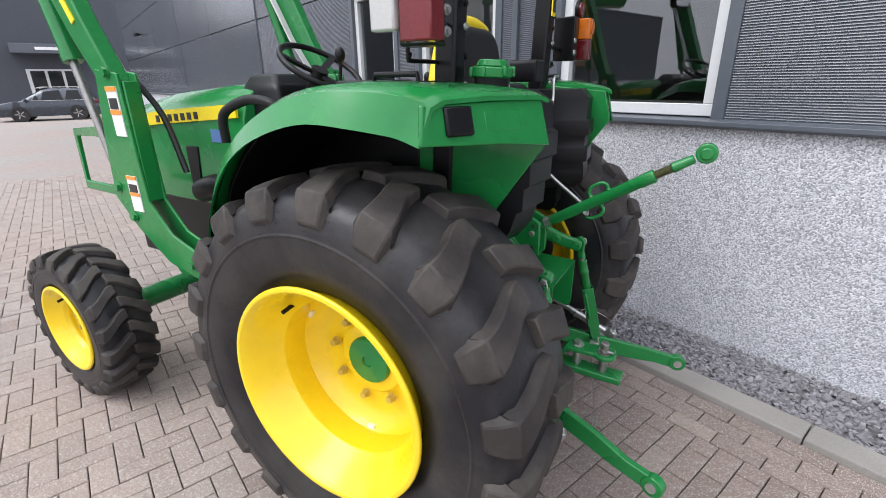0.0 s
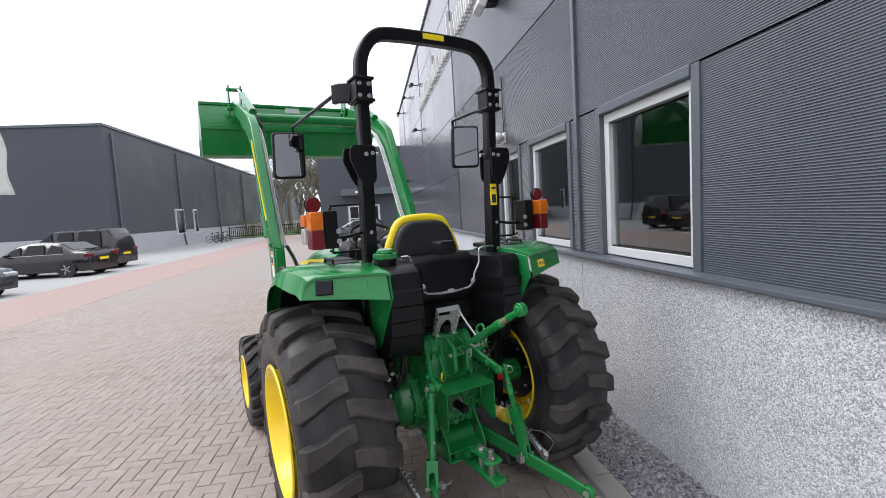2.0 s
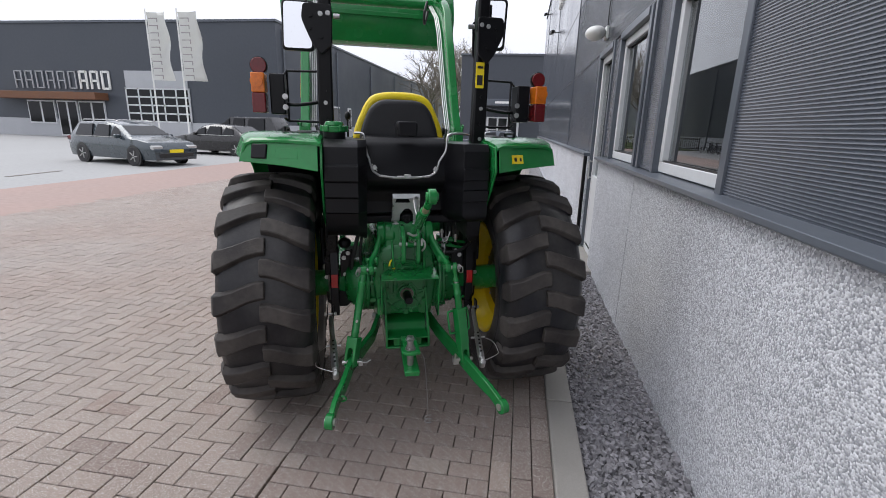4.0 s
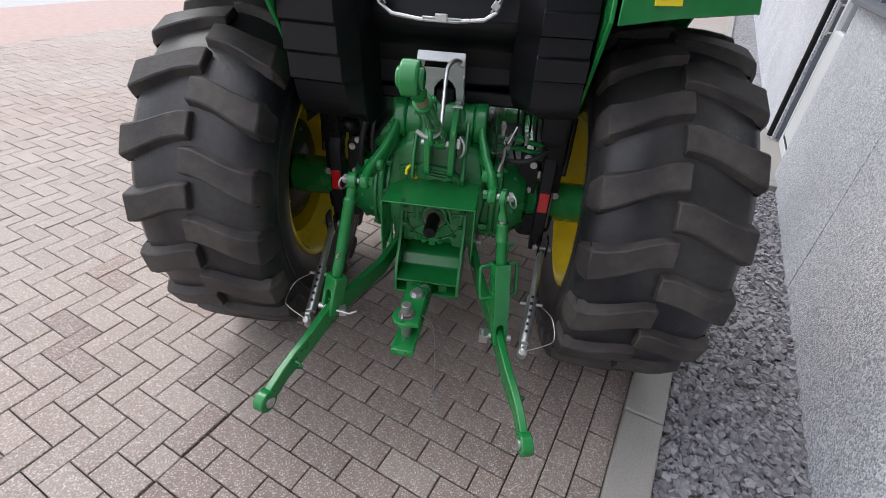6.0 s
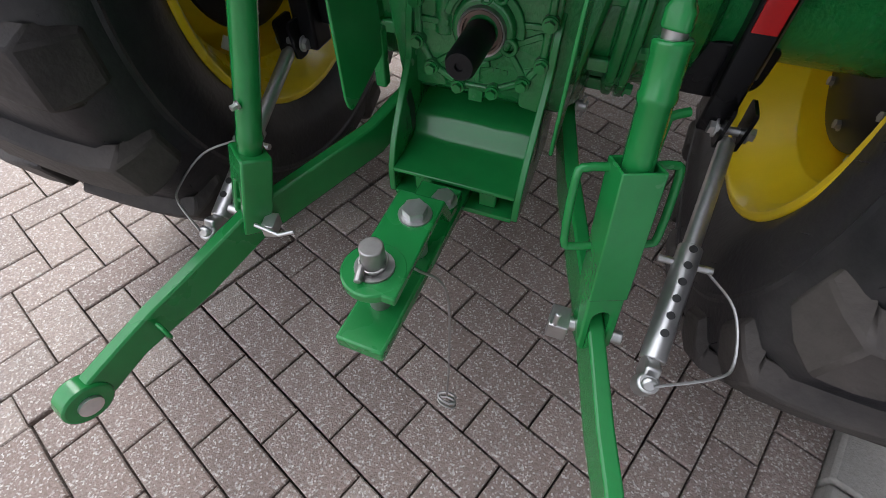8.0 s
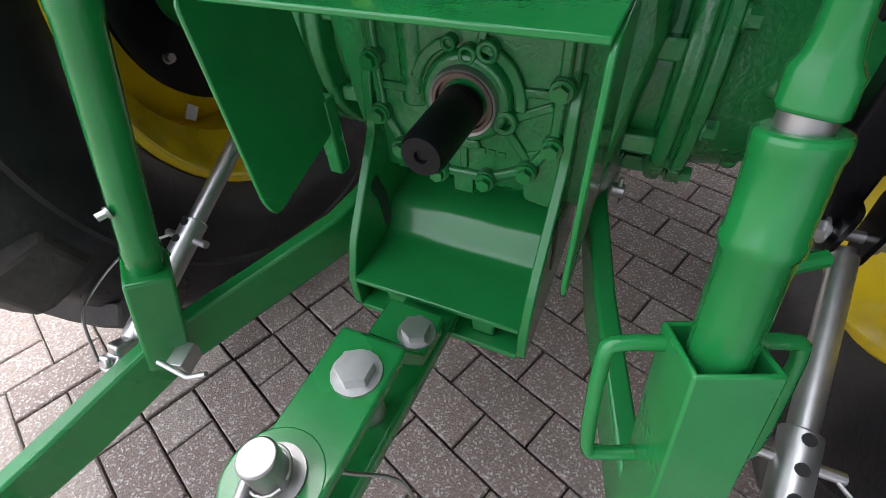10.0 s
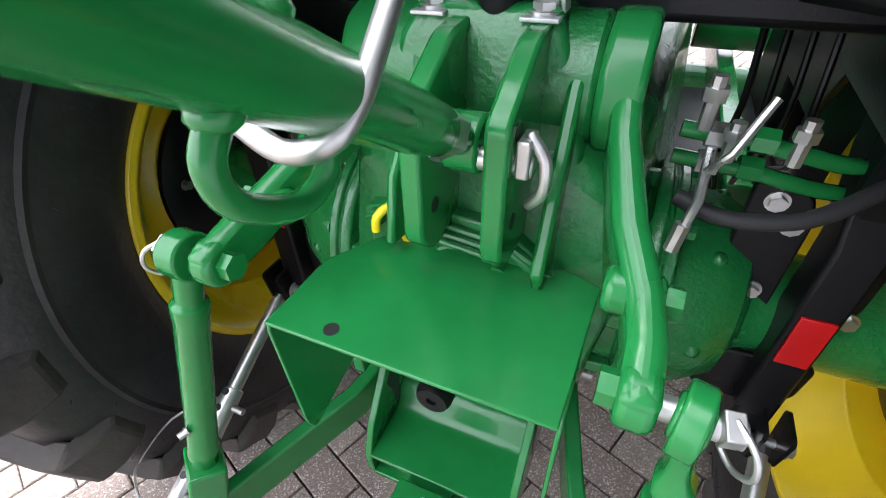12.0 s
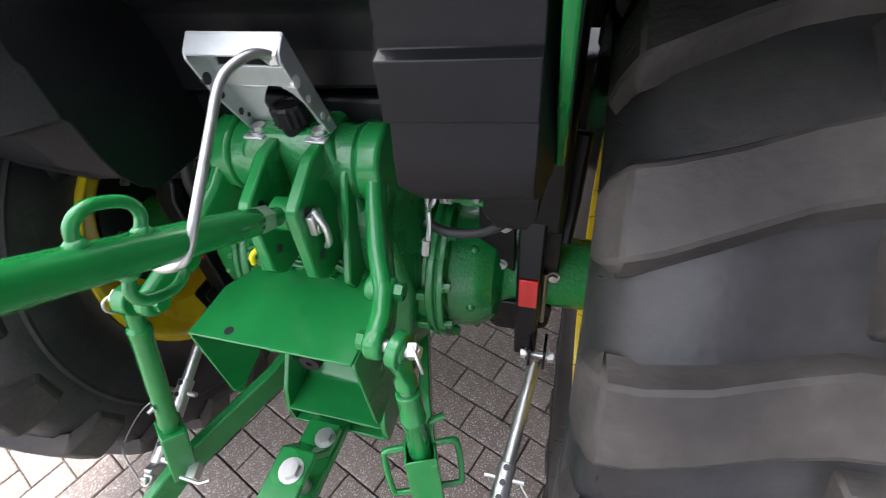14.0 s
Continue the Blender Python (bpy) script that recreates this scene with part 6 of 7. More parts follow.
# right lift rod: adjustable, with a square sleeve and two bail handles
rr = thing("lift_rod")
rr.parent = T
TOP_R, FOOT_R = Vector((0.240, -0.29, 0.852)), Vector((0.285, -0.398, 0.368))
d = (FOOT_R - TOP_R).normalized()
bm = bmesh.new()
ACROSS = Vector((0.975, -0.22, 0)).normalized()
FACE = d.cross(ACROSS).normalized()
rod(bm, TOP_R - ACROSS * 0.0095, TOP_R + ACROSS * 0.0095, 0.029, 32)
rod(bm, TOP_R - ACROSS * 0.0125, TOP_R + ACROSS * 0.0125, 0.018, 24)
neck = [(0.012, 0.0095, 0.026), (0.026, 0.0095, 0.0205), (0.040, 0.0100, 0.0165), (0.050, 0.0115, 0.0155), (0.056, 0.0150, 0.0160), (0.074, 0.0155, 0.0160)]
ring_loft(bm, [[TOP_R + d * t + ACROSS * w * math.copysign(abs(math.cos(k)) ** 0.6, math.cos(k)) + FACE * h * math.copysign(abs(math.sin(k)) ** 0.6, math.sin(k)) for k in np.linspace(0, 2 * math.pi, 21)[:-1]] for t, w, h in neck])
part("eye", bm, GREEN, rr, "green forged eye", bevel=0.006, seg=3)
bm = bmesh.new()
rod(bm, TOP_R + d * 0.068, TOP_R + d * 0.09, 0.0125, 18)
part("thread", bm, STEEL, rr, "bare threaded shank")
bm = bmesh.new()
turned_bar(bm, TOP_R, d, [(0.082, 0.0185), (0.084, 0.0205), (0.092, 0.0205), (0.095, 0.0195), (0.134, 0.0195), (0.137, 0.0208), (0.144, 0.0208), (0.147, 0.0188), (0.27, 0.0188)], 32)
part("rod_tube", bm, GREEN, rr, "green adjusting tube", bevel=0.002)
m = Matrix.Translation(TOP_R) @ (-d).to_track_quat("Z", "Y").to_matrix().to_4x4()
bm = bmesh.new()
for z0, z1 in ((-0.415, -0.218),):
    rings = [[(a * w, b * w * 0.93, z) for a, b in ((1, 1), (-1, 1), (-1, -1), (1, -1))] for w, z in ((0.0225, z1 - 0.05), (0.0225, z1), (0.0268, z1), (0.0268, z0))]
    ring_loft(bm, rings)
bmesh.ops.transform(bm, matrix=m, verts=bm.verts)
sleeve = part("sleeve", bm, GREEN, rr, "green square sleeve", bevel=0.004)
bm = bmesh.new()
fork(bm, TOP_R + d * 0.400, FOOT_R + d * 0.022, 0.052, 0.042, 0.026)
part("fork", bm, GREEN, rr, "green forked foot", bevel=0.004)
for a in (-1, 1):
    bm = bmesh.new()
    tube(bm, [(a * 0.024, -0.016, -0.230), (a * 0.054, -0.016, -0.230), (a * 0.064, -0.016, -0.243), (a * 0.064, -0.016, -0.335), (a * 0.054, -0.016, -0.348), (a * 0.024, -0.016, -0.348)], 0.0058, 10, soft=3)
    bmesh.ops.transform(bm, matrix=m, verts=bm.verts)
    part("bail_handle", bm, GREEN, sleeve, "green bent rod handle", smooth=60)
bm = bmesh.new()
tube(bm, [(-0.020, -0.012, -0.25), (-0.024, -0.010, -0.178), (-0.028, -0.010, -0.166), (-0.048, -0.012, -0.162)], 0.0055, 8, soft=3)
bmesh.ops.transform(bm, matrix=m, verts=bm.verts)
part("lock_wire", bm, GREEN, sleeve)
bm = bmesh.new()
rod(bm, FOOT_R + Vector((-0.05, 0, 0.0)), FOOT_R + Vector((0.045, 0, 0.0)), 0.011, 12)
box(bm, FOOT_R + Vector((-0.05, -0.005, 0.0)), (0.03, 0.04, 0.035))
rod(bm, FOOT_R + Vector((-0.055, -0.02, 0.0)), FOOT_R + Vector((-0.055, -0.02, 0.045)), 0.005, 8)
part("lock_pin", bm, ZINC, rr, "bright locking pin", bevel=0.003)

# ---- lower links, stabilisers ----
for s, end, foot, stab in ((-1, (-0.412, -0.743, 0.300), FOOT_L, (-0.392, -0.427, 0.350)), (1, (0.387, -0.748, 0.296), FOOT_R, (0.370, -0.452, 0.366))):
    lk = thing("lower_link")
    lk.parent = T
    e = Vector(end)
    f0 = foot + Vector((0, 0, -0.012))
    pts = [Vector((s * 0.145, 0.06, 0.485)), Vector((s * 0.150, -0.01, 0.462)), Vector((s * 0.192, -0.15, 0.420)), f0, f0.lerp(e, 0.40), f0.lerp(e, 0.58) + Vector((s * 0.004, 0, 0)), f0.lerp(e, 0.74) + Vector((s * 0.006, 0, 0)), f0.lerp(e, 0.92), e + (e - f0).normalized() * 0.02]
    bm = bmesh.new()
    rings = []
    for i, q in enumerate(pts):
        way = (pts[min(i + 1, len(pts) - 1)] - pts[max(i - 1, 0)]).normalized()
        side = way.cross(Vector((0, 0, 1))).normalized()
        up = side.cross(way)
        h = (0.05, 0.066, 0.072, 0.074, 0.072, 0.066, 0.056, 0.058, 0.04)[i]
        rings.append([q + side * a * 0.0125 + up * b * h / 2 for a, b in ((1, 1), (-1, 1), (-1, -1), (1, -1))])
    ring_loft(bm, rings)
    side = (e - f0).normalized().cross(Vector((0, 0, 1))).normalized()
    rod(bm, e - side * 0.018, e + side * 0.018, 0.036, 28)
    link = part("link_bar", bm, GREEN, lk, "green flat lower link", bevel=0.004)
    bm = bmesh.new()
    ball(bm, e, 0.0245, 20)
    rod(bm, e - side * 0.024, e + side * 0.024, 0.017, 20)
    part("ball_end", bm, ZINC, lk, "bright swivel ball")
    bm = bmesh.new()
    q = f0.lerp(e, 0.62)
    tube(bm, [q - side * 0.013 * 1 + Vector((0, 0, 0.012)), q - side * 0.03 + Vector((0, 0, 0.008)), q - side * 0.034 + Vector((0, 0, -0.008)), q - side * 0.013 + Vector((0, 0, -0.018))], 0.004, 8, soft=3)
    part("eyelet", bm, GREEN, link)
    bm = bmesh.new()
    rod(bm, (s * 0.12, 0.025, 0.472), (s * 0.186, 0.022, 0.472), 0.011, 14)
    lathe(bm, [(0.011, s * 0.164), (0.021, s * 0.164), (0.021, s * 0.168), (0.011, s * 0.168)], (0, 0.022, 0.472), "u", 20, close=True)
    rod(bm, (s * 0.178, 0.02, 0.495), (s * 0.178, 0.022, 0.448), 0.004, 8)
    part("pivot_pin", bm, ZINC, lk, "bright pivot pin with clip", bevel=0.002)
    st = Vector(stab)
    up_end = Vector((s * 0.425, -0.03, 0.515))
    w = (up_end - st).normalized()
    sb = thing("stabiliser")
    sb.parent = T
    bm = bmesh.new()
    rod(bm, st + w * 0.03, st + w * 0.22, 0.0185, 20)
    part("outer_tube", bm, ZINC, sb, "zinc-plated telescopic tube with holes", bevel=0.002)
    bm = bmesh.new()
    rod(bm, st + w * 0.21, up_end - w * 0.03, 0.0135, 18)
    rod(bm, up_end - w * 0.04, up_end - w * 0.02, 0.009, 12)
    part("inner_tube", bm, ZINC, sb)
    bm = bmesh.new()
    out = w.cross(Vector((1, 0, 0))).normalized()
    if out.y > 0:
        out = -out
    for k in range(6):
        c = st + w * (0.07 + 0.028 * k) + out * 0.0175
        bm = bmesh.new()
        rod(bm, c, c + out * 0.0022, 0.0062, 12)
        part("hole", bm, DECAL_K, sb, "dark drilled hole")
    bm = bmesh.new()
    box(bm, st + w * 0.015, (0.022, 0.045, 0.04), (-25, 0, 0))
    rod(bm, st + Vector((0, -0.012, 0.018)), st + Vector((0, 0.0, -0.02)), 0.016, 16)
    rod(bm, st + Vector((0, -0.02, 0.022)), st + Vector((0, -0.012, 0.018)), 0.011, 12)
    part("clevis", bm, ZINC, sb, "bright clevis and pin", bevel=0.004)
    bm = bmesh.new()
    plate(bm, rounded([(-0.03 + up_end.y, up_end.z + 0.05), (up_end.y + 0.03, up_end.z + 0.05), (up_end.y + 0.02, up_end.z - 0.03), (up_end.y - 0.02, up_end.z - 0.03)], 0.012), "u", up_end.x - 0.016, 0.006)
    plate(bm, rounded([(-0.03 + up_end.y, up_end.z + 0.05), (up_end.y + 0.03, up_end.z + 0.05), (up_end.y + 0.02, up_end.z - 0.03), (up_end.y - 0.02, up_end.z - 0.03)], 0.012), "u", up_end.x + 0.016, 0.006)
    part("anchor", bm, BLACK_PAINT, sb, "black anchor lugs")
    bm = bmesh.new()
    rod(bm, up_end + Vector((-0.035, 0, 0)), up_end + Vector((0.035, 0, 0)), 0.007, 10)
    bolt(up_end + Vector((-0.024, 0, 0)), (-1, 0, 0), 0.012, 0.012, ZINC, sb)
    bolt(up_end + Vector((0.024, 0, 0)), (1, 0, 0), 0.012, 0.012, ZINC, sb)
    part("pin", bm, ZINC, sb)
    bm = bmesh.new()
    rod(bm, st + w * 0.19 + Vector((-0.04, 0, 0)), st + w * 0.19 + Vector((0.04, 0, 0)), 0.006, 10)
    part("pin", bm, ZINC, sb)
    bm = bmesh.new()
    a0, b0 = st + Vector((s * 0.005, -0.02, 0.025)), st + w * 0.19 + Vector((s * 0.03, 0, 0.0))
    mid = (a0 + b0) / 2 + Vector((s * 0.075, -0.03, -0.01))
    tube(bm, [a0, a0.lerp(mid, 0.55) + Vector((s * 0.02, 0, 0)), mid, b0.lerp(mid, 0.45) + Vector((s * 0.018, 0, 0.01)), b0], 0.0022, 6, soft=5)
    part("tether", bm, ZINC, sb, "thin steel tether cable")

# ---- PTO: cover, stub shaft, shield ----
rim_bolts = [(-0.103, 0.745), (-0.103, 0.686), (-0.102, 0.622), (-0.078, 0.581), (-0.030, 0.556), (0.030, 0.557), (0.078, 0.581), (0.103, 0.618), (0.105, 0.682), (0.105, 0.745)]
bm = bmesh.new()
plate(bm, [(-0.12, 0.80)] + [(x * 1.13, z - 0.008 if z < 0.6 else z) for x, z in rim_bolts] + [(0.122, 0.80)], "v", -0.098, 0.04)
tube(bm, [(x * 1.0, -0.119, z) for x, z in rim_bolts], 0, flat=(0.012, 0.012))
pto = part("pto_cover", bm, CAST, T, "green cast cover with ribs and bosses", bevel=0.003)


def cast_piece(name):
    """Links what was built last as a raised piece of the cover."""
    part(name, bm, CAST, pto, bevel=0.002)


for x, z in rim_bolts:
    bm = bmesh.new()
    rod(bm, (x, -0.130, z), (x, -0.09, z), 0.0125, 16)
    cast_piece("boss")
bm = bmesh.new()
lathe(bm, [(0.0, -0.128), (0.046, -0.128), (0.05, -0.124), (0.052, -0.115)], (0.005, 0.0, 0.655), "v", 36)
cast_piece("collar")
for a0, a1, r in ((-0.1, 1.35, 0.06), (1.8, 2.9, 0.06), (4.3, 5.0, 0.055)):
    bm = bmesh.new()
    tube(bm, [(0.005 + r * math.cos(a), -0.121, 0.655 + r * math.sin(a)) for a in np.linspace(a0, a1, 9)], 0, flat=(0.007, 0.012))
    cast_piece("rib")
for (x0, z0), (x1, z1) in (((0.05, 0.636), (0.098, 0.660)), ((0.049, 0.628), (0.076, 0.590)), ((0.055, 0.67), (0.10, 0.672)), ((-0.05, 0.655), (-0.10, 0.655)), ((-0.032, 0.615), (-0.07, 0.588)), ((0.0, 0.607), (0.0, 0.565)), ((0.02, 0.71), (0.03, 0.76))):
    bm = bmesh.new()
    tube(bm, [(x0, -0.120, z0), (x1, -0.119, z1)], 0, flat=(0.006, 0.010))
    cast_piece("rib")
for x, z0, r in ((-0.061, 0.635, 0.019), (-0.030, 0.70, 0.012)):
    bm = bmesh.new()
    rod(bm, (x, -0.105, z0), (x, -0.105, 0.79), r, 20)
    cast_piece("oil_duct")
for x, z, r in ((0.049, 0.636, 0.0145), (0.029, 0.708, 0.012), (0.008, 0.703, 0.010), (-0.012, 0.712, 0.008), (-0.009, 0.597, 0.006)):
    bm = bmesh.new()
    lathe(bm, [(r * 0.5, -0.110), (r * 0.5, -0.129), (r, -0.129), (r * 1.1, -0.11)], (x, 0, z), "v", 20)
    cast_piece("boss")
bm = bmesh.new()
box(bm, (0.0, -0.105, 0.545), (0.026, 0.04, 0.03))
cast_piece("foot")
bm = bmesh.new()
plate(bm, rounded([(0.07, 0.60), (0.125, 0.62), (0.125, 0.55), (0.11, 0.53), (0.075, 0.535)], 0.008), "v", -0.095, 0.05)
cast_piece("foot")
bm = bmesh.new()
plate(bm, rounded([(-0.08, 0.60), (-0.125, 0.62), (-0.125, 0.55), (-0.11, 0.535), (-0.055, 0.54)], 0.008), "v", -0.09, 0.04)
cast_piece("foot")
for x, z in rim_bolts:
    bolt((x, -0.130, z), (0, -1, 0), 0.0085, 0.010, GREEN, pto)
for k in range(3):
    bm = bmesh.new()
    box(bm, (0.022 + 0.012 * k, -0.1185, 0.592 - 0.001 * k), (0.008, 0.002, 0.008))
    part("cast_mark", bm, CAST, pto)
bm = bmesh.new()
lathe(bm, [(0.0245, -0.124), (0.0255, -0.130), (0.0295, -0.130), (0.0300, -0.137), (0.0335, -0.137), (0.0355, -0.132), (0.0355, -0.126)], (0.005, 0, 0.655), "v", 40)
part("seal_ring", bm, SEAL, pto, "worn bronze-brown bearing ring")
bm = bmesh.new()
lathe(bm, [(0.0345, -0.126), (0.0345, -0.135), (0.0375, -0.136), (0.039, -0.126)], (0.005, 0, 0.655), "v", 40)
part("snap_ring", bm, STEEL, pto, "bare steel snap ring")
bm = bmesh.new()
rod(bm, (-0.05, -0.062, 0.536), (0.092, -0.062, 0.536), 0.0125, 20)
part("cross_shaft", bm, ZINC, T, "bright shaft below the cast cover")
bm = bmesh.new()
lathe(bm, [(0.0245, -0.135), (0.0235, -0.226), (0.020, -0.233), (0.007, -0.233), (0.006, -0.229), (0.0, -0.229)], (0.004, 0, 0.652), "v", 32)
part("stub_cap", bm, BLACK, pto, "black plastic cap on the stub shaft")
bm = bmesh.new()
plate(bm, rounded([(-0.13, 0.84), (-0.05, 0.858), (0.055, 0.85), (0.125, 0.79), (0.11, 0.755), (-0.12, 0.765)], 0.01), "v", -0.108, 0.03)
cover2 = part("upper_cover", bm, CAST, T, "green cast valve cover", bevel=0.003)
for k in range(3):
    bm = bmesh.new()
    tube(bm, [(-0.028, -0.126 - 0.003 * k, 0.842 - 0.010 * k), (0.046, -0.126 - 0.003 * k, 0.834 - 0.010 * k)], 0.0045, 8)
    part("rib", bm, CAST, cover2)
bm = bmesh.new()
tube(bm, [(0.005 + 0.05 * math.cos(a), -0.126, 0.765 + 0.05 * math.sin(a)) for a in np.linspace(0.3, 2.85, 12)], 0.005, 8)
part("rib", bm, CAST, cover2)
for dz in (0.0, 0.016):
    bm = bmesh.new()
    tube(bm, [(0.058, -0.126, 0.826 + dz * 0.4), (0.116, -0.124, 0.780 + dz)], 0.0055, 8)
    part("rib", bm, CAST, cover2)
bm = bmesh.new()
box(bm, (0.115, -0.122, 0.782), (0.022, 0.02, 0.022), (0, 40, 0))
part("boss", bm, CAST, cover2, bevel=0.002)
for x, z in ((-0.11, 0.83), (-0.04, 0.826), (0.048, 0.822), (-0.085, 0.80)):
    bm = bmesh.new()
    rod(bm, (x, -0.134, z), (x, -0.10, z), 0.0115, 16)
    part("boss", bm, CAST, cover2, bevel=0.002)
for x, z in ((-0.11, 0.83), (-0.04, 0.826), (0.048, 0.822)):
    bolt((x, -0.134, z), (0, -1, 0), 0.008, 0.009, GREEN, cover2)
bm = bmesh.new()
lathe(bm, [(0.0, -0.124), (0.0075, -0.124), (0.0075, -0.139), (0.012, -0.139), (0.013, -0.12)], (0.05, 0, 0.795), "v", 20)
part("plug", bm, GREEN, cover2)
sh = thing("pto_shield")
sh.parent = T
bm = bmesh.new()
top = [(-0.15, -0.298, 0.793), (0.156, -0.300, 0.795), (0.162, -0.125, 0.800), (0.13, -0.112, 0.80), (-0.055, -0.112, 0.80), (-0.095, -0.118, 0.80), (-0.145, -0.19, 0.797)]
lo = [bm.verts.new(p) for p in top]
hi = [bm.verts.new((p[0], p[1], p[2] + 0.005)) for p in top]
bm.faces.new(lo[::-1])
bm.faces.new(hi)
for i in range(len(top)):
    j = (i + 1) % len(top)
    bm.faces.new((lo[i], lo[j], hi[j], hi[i]))
shield_top = part("shield_top", bm, GREEN, sh, "flat green shield plate with a hole", bevel=0.0015)
bm = bmesh.new()
rod(bm, (-0.078, -0.280, 0.7950), (-0.078, -0.280, 0.7996), 0.0085, 20)
part("hole", bm, DECAL_K, shield_top, "round dark hole")
for s, x in ((-1, -0.149), (1, 0.157)):
    bm = bmesh.new()
    plate(bm, rounded([(-0.298, 0.795), (-0.19, 0.797), (-0.165, 0.66), (-0.165, 0.61), (-0.285, 0.575), (-0.295, 0.60)], 0.012), "u", x, 0.005)
    part("shield_side", bm, GREEN, sh, bevel=0.0015)
bm = bmesh.new()
box(bm, (-0.155, -0.16, 0.60), (0.02, 0.02, 0.10))
part("stay", bm, GREEN, sh, bevel=0.003)
bm = bmesh.new()
rod(bm, (-0.07, -0.118, 0.795), (-0.072, -0.118, 0.83), 0.007, 10)
tube(bm, [(-0.072, -0.118, 0.815), (-0.072, -0.118, 0.835), (-0.074, -0.125, 0.853), (-0.084, -0.14, 0.858), (-0.094, -0.15, 0.848), (-0.096, -0.152, 0.83)], 0.0055, 10, soft=4)
rod(bm, (-0.072, -0.118, 0.80), (-0.072, -0.118, 0.812), 0.012, 12)
part("dipstick", bm, DECAL_Y, T, "bent yellow dipstick handle", smooth=60)

# ---- drawbar support and drawbar ----
db = thing("drawbar_support")
db.parent = T
for s in (-1, 1):
    bm = bmesh.new()
    x = s * 0.118
    plate(bm, rounded([(0.02, 0.68), (-0.10, 0.70), (-0.125, 0.66), (-0.13, 0.60), (-0.215, 0.485), (-0.236, 0.43), (-0.236, 0.372), (0.02, 0.372)], 0.014), "u", x, 0.012)
    sp = part("side_plate", bm, GREEN, db, "green side plate", bevel=0.002)
    bm = bmesh.new()
    plate(bm, rounded([(-0.165, 0.535), (-0.145, 0.545), (-0.13, 0.50), (-0.13, 0.455), (-0.145, 0.45), (-0.15, 0.50)], 0.008), "u", x, 0.0135)
    part("slot", bm, DECAL_K, sp, "dark slot")
bm = bmesh.new()
prof = [(-0.02, 0.500), (-0.100, 0.488), (-0.116, 0.483), (-0.124, 0.474), (-0.134, 0.450), (-0.142, 0.442), (-0.155, 0.439), (-0.236, 0.436), (-0.236, 0.428), (-0.152, 0.431), (-0.136, 0.434), (-0.126, 0.446), (-0.117, 0.468), (-0.110, 0.476), (-0.098, 0.480), (-0.02, 0.492)]
plate(bm, prof, "u", 0.0, 0.226)
part("tray", bm, GREEN, db, "green bent tray plate", bevel=0.002)
bm = bmesh.new()
box(bm, (0, -0.13, 0.377), (0.226, 0.21, 0.010))
part("base_plate", bm, GREEN, db, bevel=0.002)
for x in (-0.062, 0.062):
    bm = bmesh.new()
    box(bm, (x, -0.185, 0.4045), (0.034, 0.07, 0.045))
    part("spacer", bm, GREEN, db, "green welded spacer block", bevel=0.004)
dr = thing("drawbar")
dr.parent = T
bm = bmesh.new()
box(bm, (-0.012, -0.285, 0.398), (0.075, 0.56, 0.026), (0, 0, -2))
part("bar", bm, GREEN, dr, "green flat drawbar", bevel=0.004)
bm = bmesh.new()
strap = [(-0.248, 0.413), (-0.248, 0.438), (-0.305, 0.438), (-0.338, 0.496), (-0.527, 0.496), (-0.527, 0.480), (-0.348, 0.480), (-0.313, 0.421), (-0.266, 0.413)]
plate(bm, strap, "u", -0.014, 0.076)
rod(bm, (-0.022, -0.490, 0.480), (-0.022, -0.490, 0.4965), 0.046, 28)
part("hammer_strap", bm, GREEN, dr, "green stepped strap over the drawbar", bevel=0.003)
bm = bmesh.new()
bolt((0.003, -0.284, 0.438), (0, 0, 1), 0.017, 0.015, ZINC, dr)
bolt((-0.008, -0.380, 0.496), (0, 0, 1), 0.019, 0.016, ZINC, dr)
rod(bm, (-0.008, -0.380, 0.41), (-0.008, -0.380, 0.496), 0.017, 20)
part("pin", bm, ZINC, dr)
bm = bmesh.new()
rod(bm, (-0.022, -0.488, 0.375), (-0.022, -0.488, 0.541), 0.0165, 28)
rod(bm, (-0.034, -0.500, 0.510), (-0.028, -0.524, 0.506), 0.006, 10)
part("drawbar_pin", bm, STEEL, dr, "bare steel drawbar pin", bevel=0.003)
bm = bmesh.new()
rod(bm, (-0.022, -0.488, 0.4965), (-0.022, -0.488, 0.500), 0.0275, 28)
part("washer", bm, STEEL, dr)
bm = bmesh.new()
tube(bm, [(-0.022 + 0.019 * math.cos(a), -0.488 + 0.019 * math.sin(a), 0.512 + 0.004 * math.sin(a)) for a in np.linspace(0, 5.9, 16)], 0.0016, 6)
tube(bm, [(0.02, -0.46, 0.48), (0.06, -0.43, 0.40), (0.075, -0.45, 0.22), (0.08, -0.47, 0.09)], 0.0022, 6, soft=5)
tube(bm, [(0.08 + 0.018 * math.cos(a), -0.47 + 0.008 * math.sin(a), 0.09 - a * 0.0035) for a in np.linspace(0, 14, 36)], 0.003, 6)
part("tether", bm, STEEL, dr, "thin cable with a coiled spring clip")

